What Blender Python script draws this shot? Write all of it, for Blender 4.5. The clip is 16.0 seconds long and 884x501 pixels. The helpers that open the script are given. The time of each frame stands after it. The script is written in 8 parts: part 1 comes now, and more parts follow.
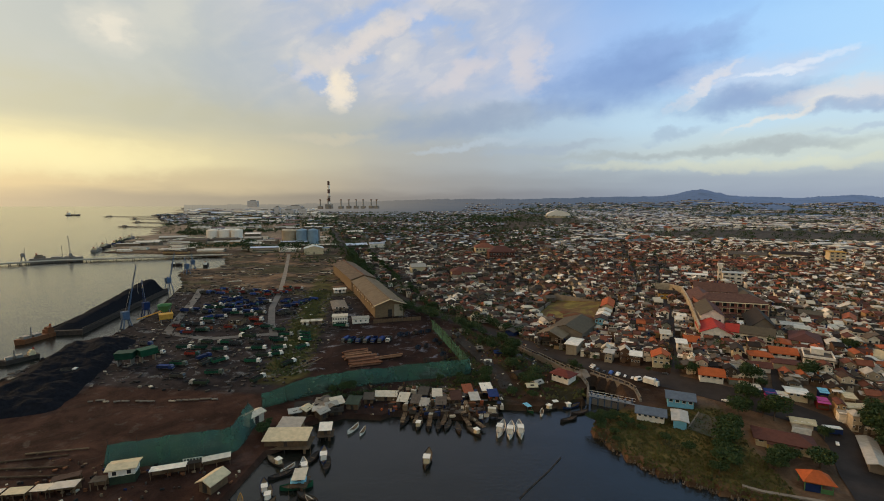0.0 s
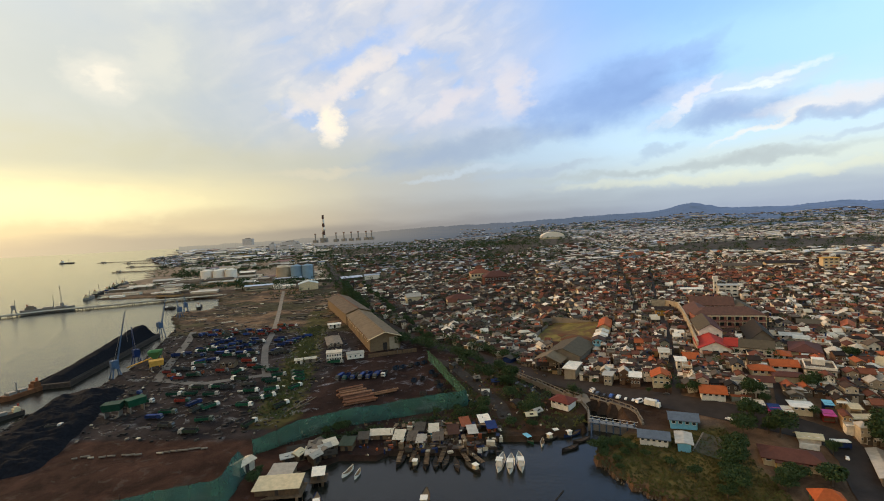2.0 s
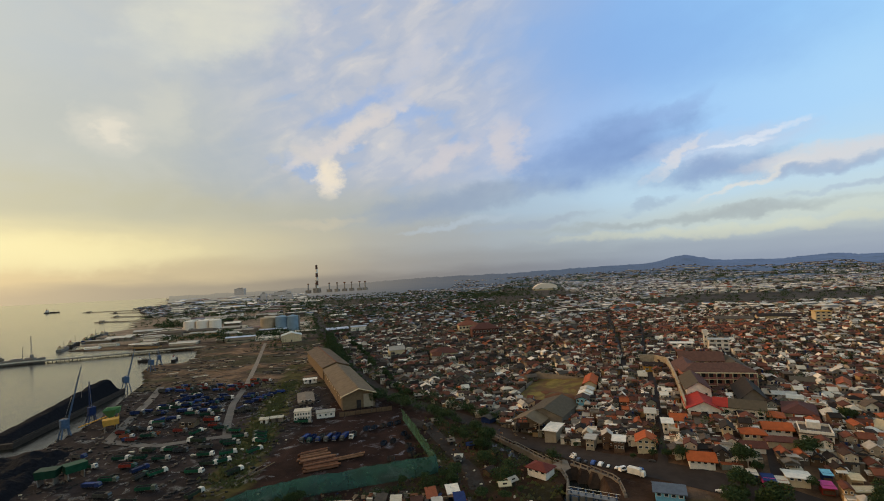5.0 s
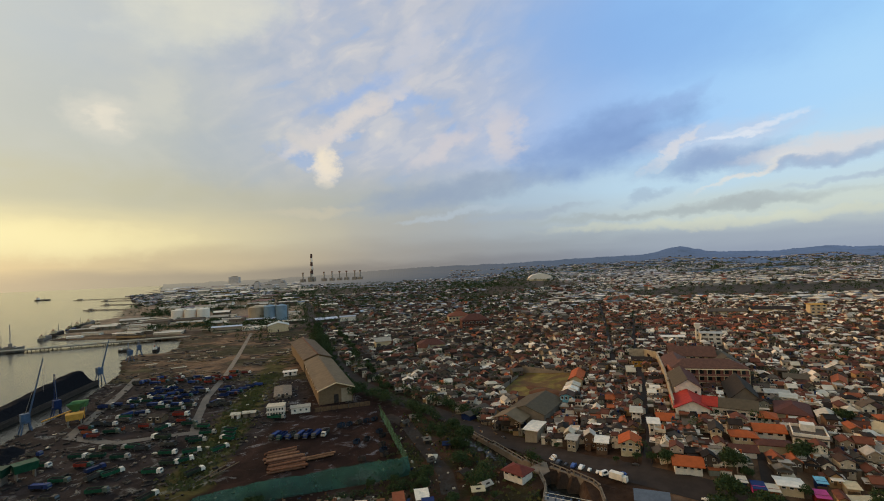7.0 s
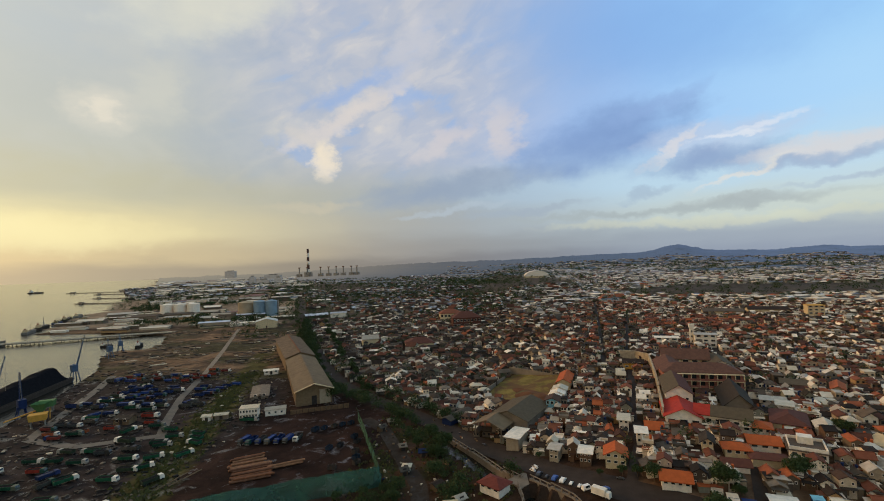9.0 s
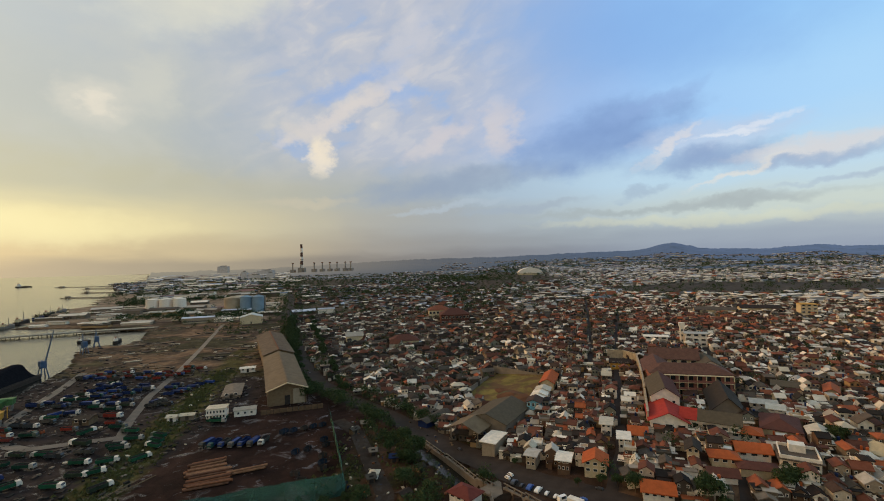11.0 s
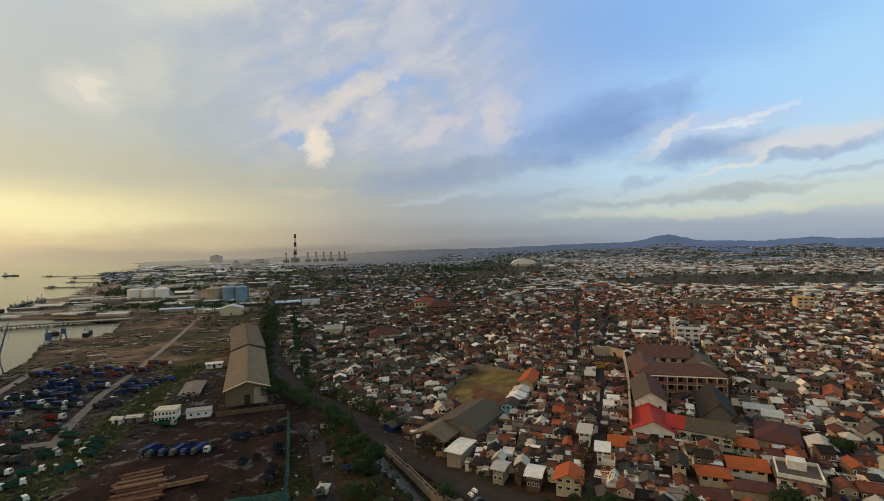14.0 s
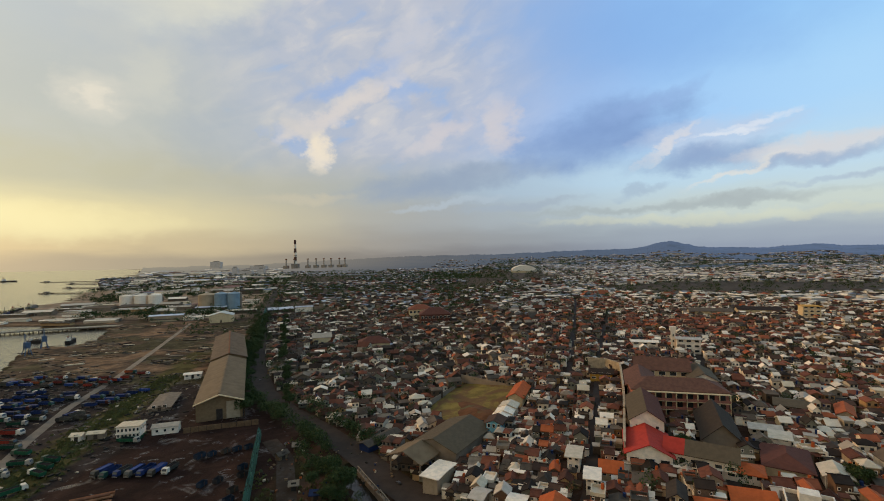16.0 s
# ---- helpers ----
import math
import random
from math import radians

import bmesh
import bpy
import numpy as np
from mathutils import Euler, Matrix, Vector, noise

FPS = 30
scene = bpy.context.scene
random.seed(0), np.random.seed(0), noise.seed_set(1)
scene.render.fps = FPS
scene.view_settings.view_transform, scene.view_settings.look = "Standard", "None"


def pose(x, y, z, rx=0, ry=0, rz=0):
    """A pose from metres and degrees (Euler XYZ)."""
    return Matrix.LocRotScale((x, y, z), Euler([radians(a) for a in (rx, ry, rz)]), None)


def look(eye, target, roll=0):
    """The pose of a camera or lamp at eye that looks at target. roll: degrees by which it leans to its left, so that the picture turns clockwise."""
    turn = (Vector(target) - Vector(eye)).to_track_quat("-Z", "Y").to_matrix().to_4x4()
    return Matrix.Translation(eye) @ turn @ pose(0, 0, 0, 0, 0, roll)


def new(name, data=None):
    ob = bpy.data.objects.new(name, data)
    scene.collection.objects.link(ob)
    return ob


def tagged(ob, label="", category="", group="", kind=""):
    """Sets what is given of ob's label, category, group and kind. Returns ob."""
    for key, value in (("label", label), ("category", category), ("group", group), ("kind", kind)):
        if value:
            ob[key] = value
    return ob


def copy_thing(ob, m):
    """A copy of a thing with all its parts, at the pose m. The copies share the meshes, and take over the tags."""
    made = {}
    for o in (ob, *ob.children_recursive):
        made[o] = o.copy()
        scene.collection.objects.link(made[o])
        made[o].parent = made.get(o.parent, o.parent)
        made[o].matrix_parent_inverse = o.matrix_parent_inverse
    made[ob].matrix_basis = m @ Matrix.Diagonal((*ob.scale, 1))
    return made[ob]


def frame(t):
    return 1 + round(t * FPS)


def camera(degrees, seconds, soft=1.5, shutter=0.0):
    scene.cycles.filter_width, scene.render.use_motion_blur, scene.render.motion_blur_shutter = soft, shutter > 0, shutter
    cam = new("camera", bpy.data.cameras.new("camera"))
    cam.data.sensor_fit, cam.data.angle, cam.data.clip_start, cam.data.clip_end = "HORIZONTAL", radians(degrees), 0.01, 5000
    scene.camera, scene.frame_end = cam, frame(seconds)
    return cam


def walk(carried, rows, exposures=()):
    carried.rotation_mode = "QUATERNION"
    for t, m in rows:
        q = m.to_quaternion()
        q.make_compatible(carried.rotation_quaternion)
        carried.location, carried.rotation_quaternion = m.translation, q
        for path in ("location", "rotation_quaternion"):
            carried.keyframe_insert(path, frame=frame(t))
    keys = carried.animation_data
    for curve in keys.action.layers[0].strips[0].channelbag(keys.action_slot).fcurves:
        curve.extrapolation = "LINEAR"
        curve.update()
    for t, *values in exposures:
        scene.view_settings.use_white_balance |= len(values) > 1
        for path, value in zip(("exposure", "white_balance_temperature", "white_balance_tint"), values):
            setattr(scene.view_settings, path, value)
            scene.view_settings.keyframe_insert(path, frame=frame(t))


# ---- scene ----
cam = camera(88.4, 16.0, soft=1.0)

PATH = [
    (0, (7.146, 11.402, 94.077), (6.684, 15.35, 93.617), 0.0),
    (0.5, (7.374, 13.797, 94.32), (6.938, 17.711, 93.614), -0.6),
    (1, (8.155, 15.014, 94.672), (7.729, 18.93, 93.974), -1.6),
    (1.5, (9.501, 14.83, 95.005), (9.069, 18.776, 94.517), -2.4),
    (2, (11.088, 13.915, 95.088), (10.656, 17.885, 94.864), -3.2),
    (2.5, (12.883, 12.76, 94.962), (12.465, 16.738, 95.006), -3.4),
    (3, (14.755, 12.742, 94.712), (14.355, 16.714, 94.984), -3.2),
    (3.5, (16.587, 14.584, 94.486), (16.189, 18.554, 94.784), -3.1),
    (4, (18.51, 17.79, 94.406), (18.124, 21.762, 94.68), -3.1),
    (6.5, (29.333, 36.878, 94.043), (28.983, 40.86, 94.195), -2.6),
    (7, (31.587, 40.696, 94.034), (31.239, 44.678, 94.162), -2.5),
    (7.5, (33.706, 44.517, 94.003), (33.358, 48.501, 94.119), -2.4),
    (8, (35.821, 48.352, 94.09), (35.475, 52.336, 94.196), -2.2),
    (8.5, (37.888, 51.869, 94.235), (37.544, 55.853, 94.337), -2.2),
    (9, (40.112, 55.027, 94.258), (39.776, 59.011, 94.35), -2.0),
    (9.2, (41.042, 56.328, 94.221), (40.7, 60.312, 94.317), -2.0),
    (11.5, (50.965, 72.486, 92.11), (50.679, 76.476, 92.156), -1.5),
    (12, (53.04, 76.032, 91.909), (52.764, 80.022, 91.939), -1.5),
    (12.5, (55.093, 79.838, 91.795), (54.825, 83.83, 91.811), -1.5),
    (13, (57.131, 83.779, 91.71), (56.861, 87.771, 91.71), -1.4),
    (13.5, (59.138, 87.79, 91.605), (58.868, 91.78, 91.591), -1.3),
    (14, (61.198, 91.898, 91.493), (60.926, 95.89, 91.473), -1.3),
    (14.5, (63.27, 96.0, 91.352), (63.002, 99.99, 91.334), -1.4),
    (15, (65.466, 99.842, 91.144), (65.19, 103.834, 91.14), -1.2),
    (15.5, (67.712, 103.691, 90.938), (67.426, 107.679, 90.956), -1.1),
    (16, (69.643, 107.584, 90.802), (69.357, 111.572, 90.838), -1.2),
]
walk(cam, [(t, look(e, g, r)) for t, e, g, r in PATH],
     [(0.0, 0.08), (0.5, 0.06), (1.0, 0.32), (1.5, 0.46), (2.0, 0.38), (2.5, 0.32), (3.0, 0.2), (3.8, 0.05), (4.5, 0.0), (16.0, 0.0)])

# ---- world: evening sky, low sun over the sea behind thin cloud ----
SUN_AZ, SUN_EL = -68.0, 9.0
world = bpy.data.worlds.new("evening_sky")
scene.world = world
world.use_nodes = True
wt = world.node_tree
wt.nodes.clear()


class Nodes:
    """Small helper to wire a node tree."""

    def __init__(self, tree):
        self.t = tree

    def put(self, value, socket):
        if isinstance(value, bpy.types.NodeSocket):
            self.t.links.new(value, socket)
        elif value is not None:
            if isinstance(value, tuple) and len(value) == 3 and len(socket.default_value) == 4:
                value = (*value, 1)
            socket.default_value = value

    def add(self, kind, **props):
        n = self.t.nodes.new(kind)
        if kind == "ShaderNodeMath":
            n.operation = props.pop("operation", "ADD")
        if kind == "ShaderNodeVectorMath":
            n.operation = props.pop("operation", "ADD")
        return n

    def math(self, op, a, b=0.0, c=0.0, clamp=False):
        n = self.add("ShaderNodeMath", operation=op)
        n.use_clamp = clamp
        for v, s in zip((a, b, c), n.inputs):
            self.put(v, s)
        return n.outputs[0]

    def vec(self, op, a, b=None):
        n = self.add("ShaderNodeVectorMath", operation=op)
        self.put(a, n.inputs[0])
        if op == "SCALE":
            self.put(b, n.inputs[3])
        elif b is not None:
            self.put(b, n.inputs[1])
        return n.outputs[1] if op in ("DOT_PRODUCT", "LENGTH", "DISTANCE") else n.outputs[0]

    def mix(self, fac, a, b, blend="MIX"):
        n = self.add("ShaderNodeMix")
        n.data_type, n.blend_type = "RGBA", blend
        self.put(fac, n.inputs[0])
        self.put(a, n.inputs[6])
        self.put(b, n.inputs[7])
        return n.outputs[2]

    def noise(self, vector, scale, detail=4.0, rough=0.55, distortion=0.0):
        n = self.add("ShaderNodeTexNoise")
        if vector is not None:
            self.put(vector, n.inputs["Vector"])
        n.inputs["Scale"].default_value, n.inputs["Detail"].default_value = scale, detail
        n.inputs["Roughness"].default_value, n.inputs["Distortion"].default_value = rough, distortion
        return n.outputs[0]

    def ramp(self, fac, stops, mode="LINEAR"):
        n = self.add("ShaderNodeValToRGB")
        n.color_ramp.interpolation = mode
        while len(n.color_ramp.elements) < len(stops):
            n.color_ramp.elements.new(0.5)
        for e, (p, c) in zip(n.color_ramp.elements, stops):
            e.position, e.color = p, (*c, 1)
        self.put(fac, n.inputs[0])
        return n.outputs[0]

    def step(self, v, a, b):
        n = self.add("ShaderNodeMapRange")
        n.interpolation_type = "SMOOTHSTEP"
        self.put(v, n.inputs[0])
        n.inputs[1].default_value, n.inputs[2].default_value = a, b
        return n.outputs[0]


def srgb(r, g, b):
    return tuple((c / 255 / 12.92) if c < 10.3 else ((c / 255 + 0.055) / 1.055) ** 2.4 for c in (r, g, b))


def heading(az, el):
    a, e = radians(az), radians(el)
    return (math.sin(a) * math.cos(e), math.cos(a) * math.cos(e), math.sin(e))


N = Nodes(wt)
way = N.vec("NORMALIZE", N.add("ShaderNodeTexCoord").outputs["Generated"])
sep = N.add("ShaderNodeSeparateXYZ")
N.put(way, sep.inputs[0])
dx, dy, dz = sep.outputs
sky = N.add("ShaderNodeTexSky")
sky.sky_type, sky.sun_disc = "NISHITA", False
sky.sun_elevation, sky.sun_rotation = radians(SUN_EL), radians(SUN_AZ)
clear = N.vec("SCALE", sky.outputs[0], 0.1)
azimuth = N.math("MULTIPLY", N.math("ARCTAN2", dx, dy), 180 / math.pi)
elev = N.math("MULTIPLY", N.math("ARCSINE", dz), 180 / math.pi)
grain = N.add("ShaderNodeCombineXYZ")
N.put(N.math("DIVIDE", azimuth, 9.0), grain.inputs[0])
N.put(N.math("DIVIDE", elev, 6.5), grain.inputs[1])
long_grain = N.add("ShaderNodeCombineXYZ")
N.put(N.math("DIVIDE", azimuth, 13.0), long_grain.inputs[0])
N.put(N.math("DIVIDE", elev, 2.6), long_grain.inputs[1])
slant = N.add("ShaderNodeCombineXYZ")        # grain that climbs towards the hills
N.put(N.math("ADD", N.math("MULTIPLY", azimuth, 0.13), N.math("MULTIPLY", elev, 0.11)), slant.inputs[0])
N.put(N.math("SUBTRACT", N.math("MULTIPLY", elev, 0.34), N.math("MULTIPLY", azimuth, 0.16)), slant.inputs[1])
n1 = N.noise(grain.outputs[0], 0.55, 5, 0.5, 0.4)
n2 = N.noise(grain.outputs[0], 1.5, 6, 0.52, 0.4)
n3 = N.noise(long_grain.outputs[0], 1.0, 6, 0.52, 0.3)
n4 = N.noise(slant.outputs[0], 1.05, 6, 0.52, 0.4)
n5 = N.noise(grain.outputs[0], 1.1, 4, 0.5, 0.3)
# clear air and thin high cloud, band by band from the horizon up; the headings run from the sea to the hills
HEADINGS = (-62, -45, -30, -18, -5, 8, 20, 40)
BANDS = (
    (0.0, ((196, 182, 152), (184, 173, 148), (160, 151, 134), (142, 136, 127), (132, 131, 132), (136, 143, 154), (146, 157, 174), (154, 166, 184))),
    (1.6, ((226, 204, 160), (218, 199, 156), (198, 183, 150), (172, 163, 147), (149, 150, 152), (152, 161, 170), (156, 168, 182), (164, 176, 190))),
    (4.4, ((252, 236, 178), (248, 232, 174), (217, 205, 165), (188, 182, 163), (162, 167, 172), (172, 186, 196), (196, 210, 211), (208, 218, 208))),
    (8.5, ((210, 203, 172), (200, 196, 168), (190, 187, 166), (182, 182, 170), (164, 177, 190), (178, 202, 222), (190, 219, 238), (196, 223, 240))),
    (15.0, ((202, 204, 192), (197, 199, 190), (183, 189, 188), (184, 190, 201), (181, 190, 211), (160, 189, 235), (164, 205, 250), (178, 221, 254))),
    (25.0, ((202, 208, 206), (196, 202, 202), (188, 194, 199), (180, 187, 203), (180, 188, 206), (156, 184, 226), (138, 184, 240), (160, 212, 255))),
)
drift = N.math("MULTIPLY", N.math("SUBTRACT", n1, 0.5), 14.0)
turn = N.math("DIVIDE", N.math("SUBTRACT", N.math("ADD", azimuth, drift), HEADINGS[0]), HEADINGS[-1] - HEADINGS[0], clamp=True)
lift = N.math("ADD", elev, N.math("MULTIPLY", N.math("SUBTRACT", n3, 0.5), 2.6))
base = None
for k, (el, tones) in enumerate(BANDS):
    tone = N.ramp(turn, [((a - HEADINGS[0]) / (HEADINGS[-1] - HEADINGS[0]), srgb(*c)) for a, c in zip(HEADINGS, tones)], "B_SPLINE")
    base = tone if base is None else N.mix(N.step(lift, BANDS[k - 1][0], el), base, tone)
base = N.mix(0.05, base, clear)
# soft grey veil over the sea, broken into small puffs further round
sea_side = N.math("SUBTRACT", 1.0, N.step(azimuth, -30, -8))
veil = N.math("MULTIPLY", N.math("MULTIPLY", N.step(n2, 0.36, 0.66), sea_side), N.step(elev, 6, 13))
base = N.mix(N.math("MULTIPLY", veil, 0.35), base, srgb(206, 206, 196))
broken = N.math("MULTIPLY", N.math("MULTIPLY", N.step(azimuth, -36, -20), N.math("SUBTRACT", 1.0, N.step(azimuth, -4, 13))), N.step(elev, 8, 15))
puffs = N.ramp(N.math("ADD", N.math("MULTIPLY", n4, 0.7), N.math("MULTIPLY", n5, 0.3)), [(0.34, srgb(158, 183, 219)), (0.43, srgb(176, 187, 207)), (0.51, srgb(188, 194, 207)), (0.58, srgb(203, 204, 209)), (0.68, srgb(224, 218, 211))], "EASE")
base = N.mix(N.math("MULTIPLY", broken, 0.7), base, puffs)


torn = N.add("ShaderNodeTexNoise")               # two drifts that tear the edges of the banks
N.put(grain.outputs[0], torn.inputs["Vector"])
torn.inputs["Scale"].default_value, torn.inputs["Detail"].default_value, torn.inputs["Roughness"].default_value = 2.3, 6.0, 0.6
tear = N.add("ShaderNodeSeparateXYZ")
N.put(torn.outputs["Color"], tear.inputs[0])
torn_az = N.math("ADD", azimuth, N.math("MULTIPLY", N.math("SUBTRACT", tear.outputs[0], 0.5), 9.0))
torn_el = N.math("ADD", elev, N.math("MULTIPLY", N.math("SUBTRACT", tear.outputs[1], 0.5), 3.4))


def cloud(base, az, el, wide, tall, tilt, colour, amount, ragged=0.4):
    """One cloud bank about a heading, its edge torn by noise."""
    a = N.math("SUBTRACT", torn_az, az)
    e = N.math("SUBTRACT", N.math("SUBTRACT", torn_el, el), N.math("MULTIPLY", a, math.tan(radians(tilt))))
    r = N.math("ADD", N.math("POWER", N.math("ABSOLUTE", N.math("DIVIDE", a, wide)), 2.0), N.math("POWER", N.math("ABSOLUTE", N.math("DIVIDE", e, tall)), 2.0))
    r = N.math("ADD", r, N.math("MULTIPLY", N.math("SUBTRACT", N.math("ADD", N.math("ADD", n2, n3), N.math("MULTIPLY", n4, 0.8)), 1.4), ragged * 4.0))
    k = N.math("SUBTRACT", 1.0, N.step(r, -0.7, 2.4))
    return N.mix(N.math("MULTIPLY", k, amount), base, colour)


for spec in (
    (18.0, 24.0, 17.0, 4.0, -8, srgb(134, 176, 230), 0.5),
    (-27.0, 13.5, 7.0, 3.2, 0, srgb(172, 182, 190), 0.5),
    (-31.0, 28.5, 8.0, 3.4, 14, srgb(226, 224, 206), 0.8),
    (-28.0, 24.0, 4.0, 1.4, 10, srgb(164, 178, 196), 0.5),
    (-41.5, 16.4, 3.0, 1.8, 0, srgb(220, 216, 202), 0.8),
    (-41.3, 16.2, 1.3, 0.8, 0, srgb(234, 226, 208), 0.8),
    (-36.3, 18.6, 2.5, 2.4, 0, srgb(208, 208, 197), 0.8),
    (-14.8, 21.2, 4.6, 1.1, 22, srgb(148, 178, 224), 0.8),
    (-8.8, 20.0, 1.7, 1.8, -20, srgb(154, 182, 224), 0.75),
    (-22.0, 13.4, 3.4, 0.9, -24, srgb(158, 182, 218), 0.75),
    (-16.0, 17.6, 7.0, 1.0, 27, srgb(221, 213, 207), 0.85),
    (-22.6, 15.2, 2.0, 1.3, 0, srgb(216, 210, 204), 0.8),
    (-19.0, 13.0, 1.5, 2.0, 0, srgb(244, 230, 206), 0.95),
    (-4.6, 14.6, 4.0, 1.1, 26, srgb(212, 206, 208), 0.75),
    (-7.5, 25.5, 3.2, 2.6, 30, srgb(206, 206, 212), 0.7),
    (3.4, 15.4, 1.8, 2.8, 0, srgb(214, 207, 207), 0.75),
    (-3.0, 9.2, 11.5, 1.4, 7, srgb(149, 165, 187), 0.9),
    (-3.0, 6.4, 6.0, 0.4, 7, srgb(184, 198, 210), 0.6, 0.5),
    (-20.4, 7.2, 4.6, 0.55, 2, srgb(202, 194, 172), 0.75, 0.3),
    (15.0, 13.4, 8.6, 3.1, 8, srgb(127, 156, 203), 0.95, 0.3),
    (22.0, 16.6, 4.6, 0.8, 16, srgb(144, 174, 220), 0.6),
    (27.0, 12.3, 6.2, 1.7, 2, srgb(192, 204, 226), 0.8),
    (25.5, 9.8, 6.4, 1.2, 4, srgb(140, 164, 202), 0.9, 0.3),
    (22.4, 11.6, 3.0, 0.6, 34, srgb(222, 220, 222), 0.8, 0.3),
    (28.0, 12.2, 2.8, 0.25, 4, srgb(232, 236, 242), 0.85, 0.2),
    (31.0, 13.1, 2.8, 0.35, 10, srgb(226, 231, 240), 0.75, 0.2),
    (36.5, 9.7, 7.0, 0.75, 2, srgb(217, 214, 215), 0.9, 0.3),
    (36.0, 8.7, 6.0, 0.5, 3, srgb(158, 176, 204), 0.85, 0.2),
    (29.6, 8.2, 4.0, 0.3, 14, srgb(228, 224, 216), 0.8, 0.2),
    (19.6, 7.0, 2.8, 0.45, 8, srgb(164, 184, 204), 0.75, 0.3),
    (21.0, 4.9, 15.0, 0.42, 1, srgb(168, 179, 182), 0.85, 0.25),
    (29.0, 5.5, 6.0, 0.5, 0, srgb(172, 182, 184), 0.85, 0.25),
    (6.0, 5.9, 6.5, 0.42, 3, srgb(164, 178, 192), 0.8, 0.25),
    (39.0, 6.7, 6.0, 0.32, 3, srgb(168, 184, 204), 0.7, 0.2),
    (28.0, 3.5, 16.0, 0.5, 0, srgb(222, 222, 190), 0.5, 0.3),
    (-54.0, 4.3, 16.0, 1.7, -2, srgb(255, 242, 186), 0.7, 0.25),
):
    base = cloud(base, *spec)
back = N.add("ShaderNodeBackground")
N.put(base, back.inputs[0])
back.inputs[1].default_value = 1.0
N.put(back.outputs[0], N.add("ShaderNodeOutputWorld").inputs[0])

sun_data = bpy.data.lights.new("sun", "SUN")
sun_data.energy, sun_data.angle, sun_data.color = 1.4, radians(12), (1.0, 0.72, 0.42)
sun = new("sun", sun_data)
sun.matrix_world = look(tuple(800 * c for c in heading(SUN_AZ, 16.0)), (0, 0, 0))

# ---- materials ----


def mat(name, colours, rough=0.8, metal=0.0, spread=0.25, scale=0.6, fine=9.0, bump=0.2, island=False, stripes=None, spec=0.12, patch=None):
    """A weathered surface: colours are drawn per object (or per island), then broken up at two scales."""
    m = bpy.data.materials.new(name)
    m.use_nodes = True
    n = Nodes(m.node_tree)
    bs = m.node_tree.nodes["Principled BSDF"]
    geo = n.add("ShaderNodeNewGeometry")
    pos = geo.outputs["Position"]
    colours = [(c[0] * 1.19, c[1] * 0.96, c[2] * 0.73) for c in colours]
    if len(colours) > 1:
        rnd = geo.outputs["Random Per Island"] if island else n.add("ShaderNodeObjectInfo").outputs["Random"]
        col = n.ramp(rnd, [(i / len(colours), c) for i, c in enumerate(colours)], "CONSTANT")
    else:
        col = n.ramp(0.5, [(0.0, colours[0]), (1.0, colours[0])])
    big, small = n.noise(pos, scale, 4, 0.6), n.noise(pos, fine, 3, 0.6)
    k = n.math("ADD", n.math("MULTIPLY", n.step(big, 0.28, 0.72), spread), n.math("MULTIPLY", small, spread * 0.7))
    k = n.math("SUBTRACT", 1.0 + spread * 0.75, k)
    shade = n.vec("SCALE", col, k)
    if patch:
        shade = n.mix(n.math("MULTIPLY", n.step(n.noise(pos, patch[1], 5, 0.65, 0.6), patch[2], patch[2] + 0.14), patch[3]), shade, patch[0])
    n.put(shade, bs.inputs["Base Color"])
    bs.inputs["Roughness"].default_value, bs.inputs["Metallic"].default_value = rough, metal
    bs.inputs["Specular IOR Level"].default_value = spec
    h = n.math("MULTIPLY", small, bump)
    if stripes:
        w = n.add("ShaderNodeTexWave")
        w.inputs["Scale"].default_value = stripes
        w.inputs["Distortion"].default_value = 0.6
        n.put(n.add("ShaderNodeTexCoord").outputs["Object"], w.inputs["Vector"])
        h = n.math("ADD", h, n.math("MULTIPLY", w.outputs["Fac"], bump))
    b = n.add("ShaderNodeBump")
    b.inputs["Strength"].default_value, b.inputs["Distance"].default_value = 0.6, 0.12
    n.put(h, b.inputs["Height"])
    n.put(b.outputs[0], bs.inputs["Normal"])
    return m


TERRA = [(0.23, 0.075, 0.038), (0.16, 0.058, 0.034), (0.31, 0.092, 0.038), (0.12, 0.048, 0.032), (0.19, 0.07, 0.042)]
BROWN = [(0.10, 0.042, 0.029), (0.062, 0.031, 0.023), (0.13, 0.050, 0.032), (0.034, 0.025, 0.021), (0.07, 0.044, 0.034), (0.022, 0.018, 0.016)]
GREYS = [(0.10, 0.082, 0.068), (0.045, 0.037, 0.031), (0.18, 0.155, 0.13), (0.03, 0.026, 0.022), (0.068, 0.06, 0.052)]
PALE = [(0.58, 0.55, 0.49), (0.33, 0.305, 0.27), (0.74, 0.70, 0.63), (0.42, 0.40, 0.37), (0.50, 0.46, 0.38)]
WALLS = [(0.80, 0.78, 0.73), (0.72, 0.69, 0.63), (0.30, 0.25, 0.19), (0.14, 0.112, 0.085), (0.62, 0.58, 0.50), (0.10, 0.082, 0.066), (0.34, 0.23, 0.12), (0.19, 0.20, 0.17), (0.075, 0.06, 0.05), (0.46, 0.40, 0.32), (0.12, 0.075, 0.05)]
# far roof tones blued and paled: haze put into the colour
HAZEROOF = [(0.18, 0.125, 0.13), (0.15, 0.18, 0.24), (0.14, 0.18, 0.26), (0.21, 0.125, 0.12), (0.18, 0.20, 0.25), (0.48, 0.54, 0.68), (0.10, 0.13, 0.18), (0.34, 0.38, 0.48)]

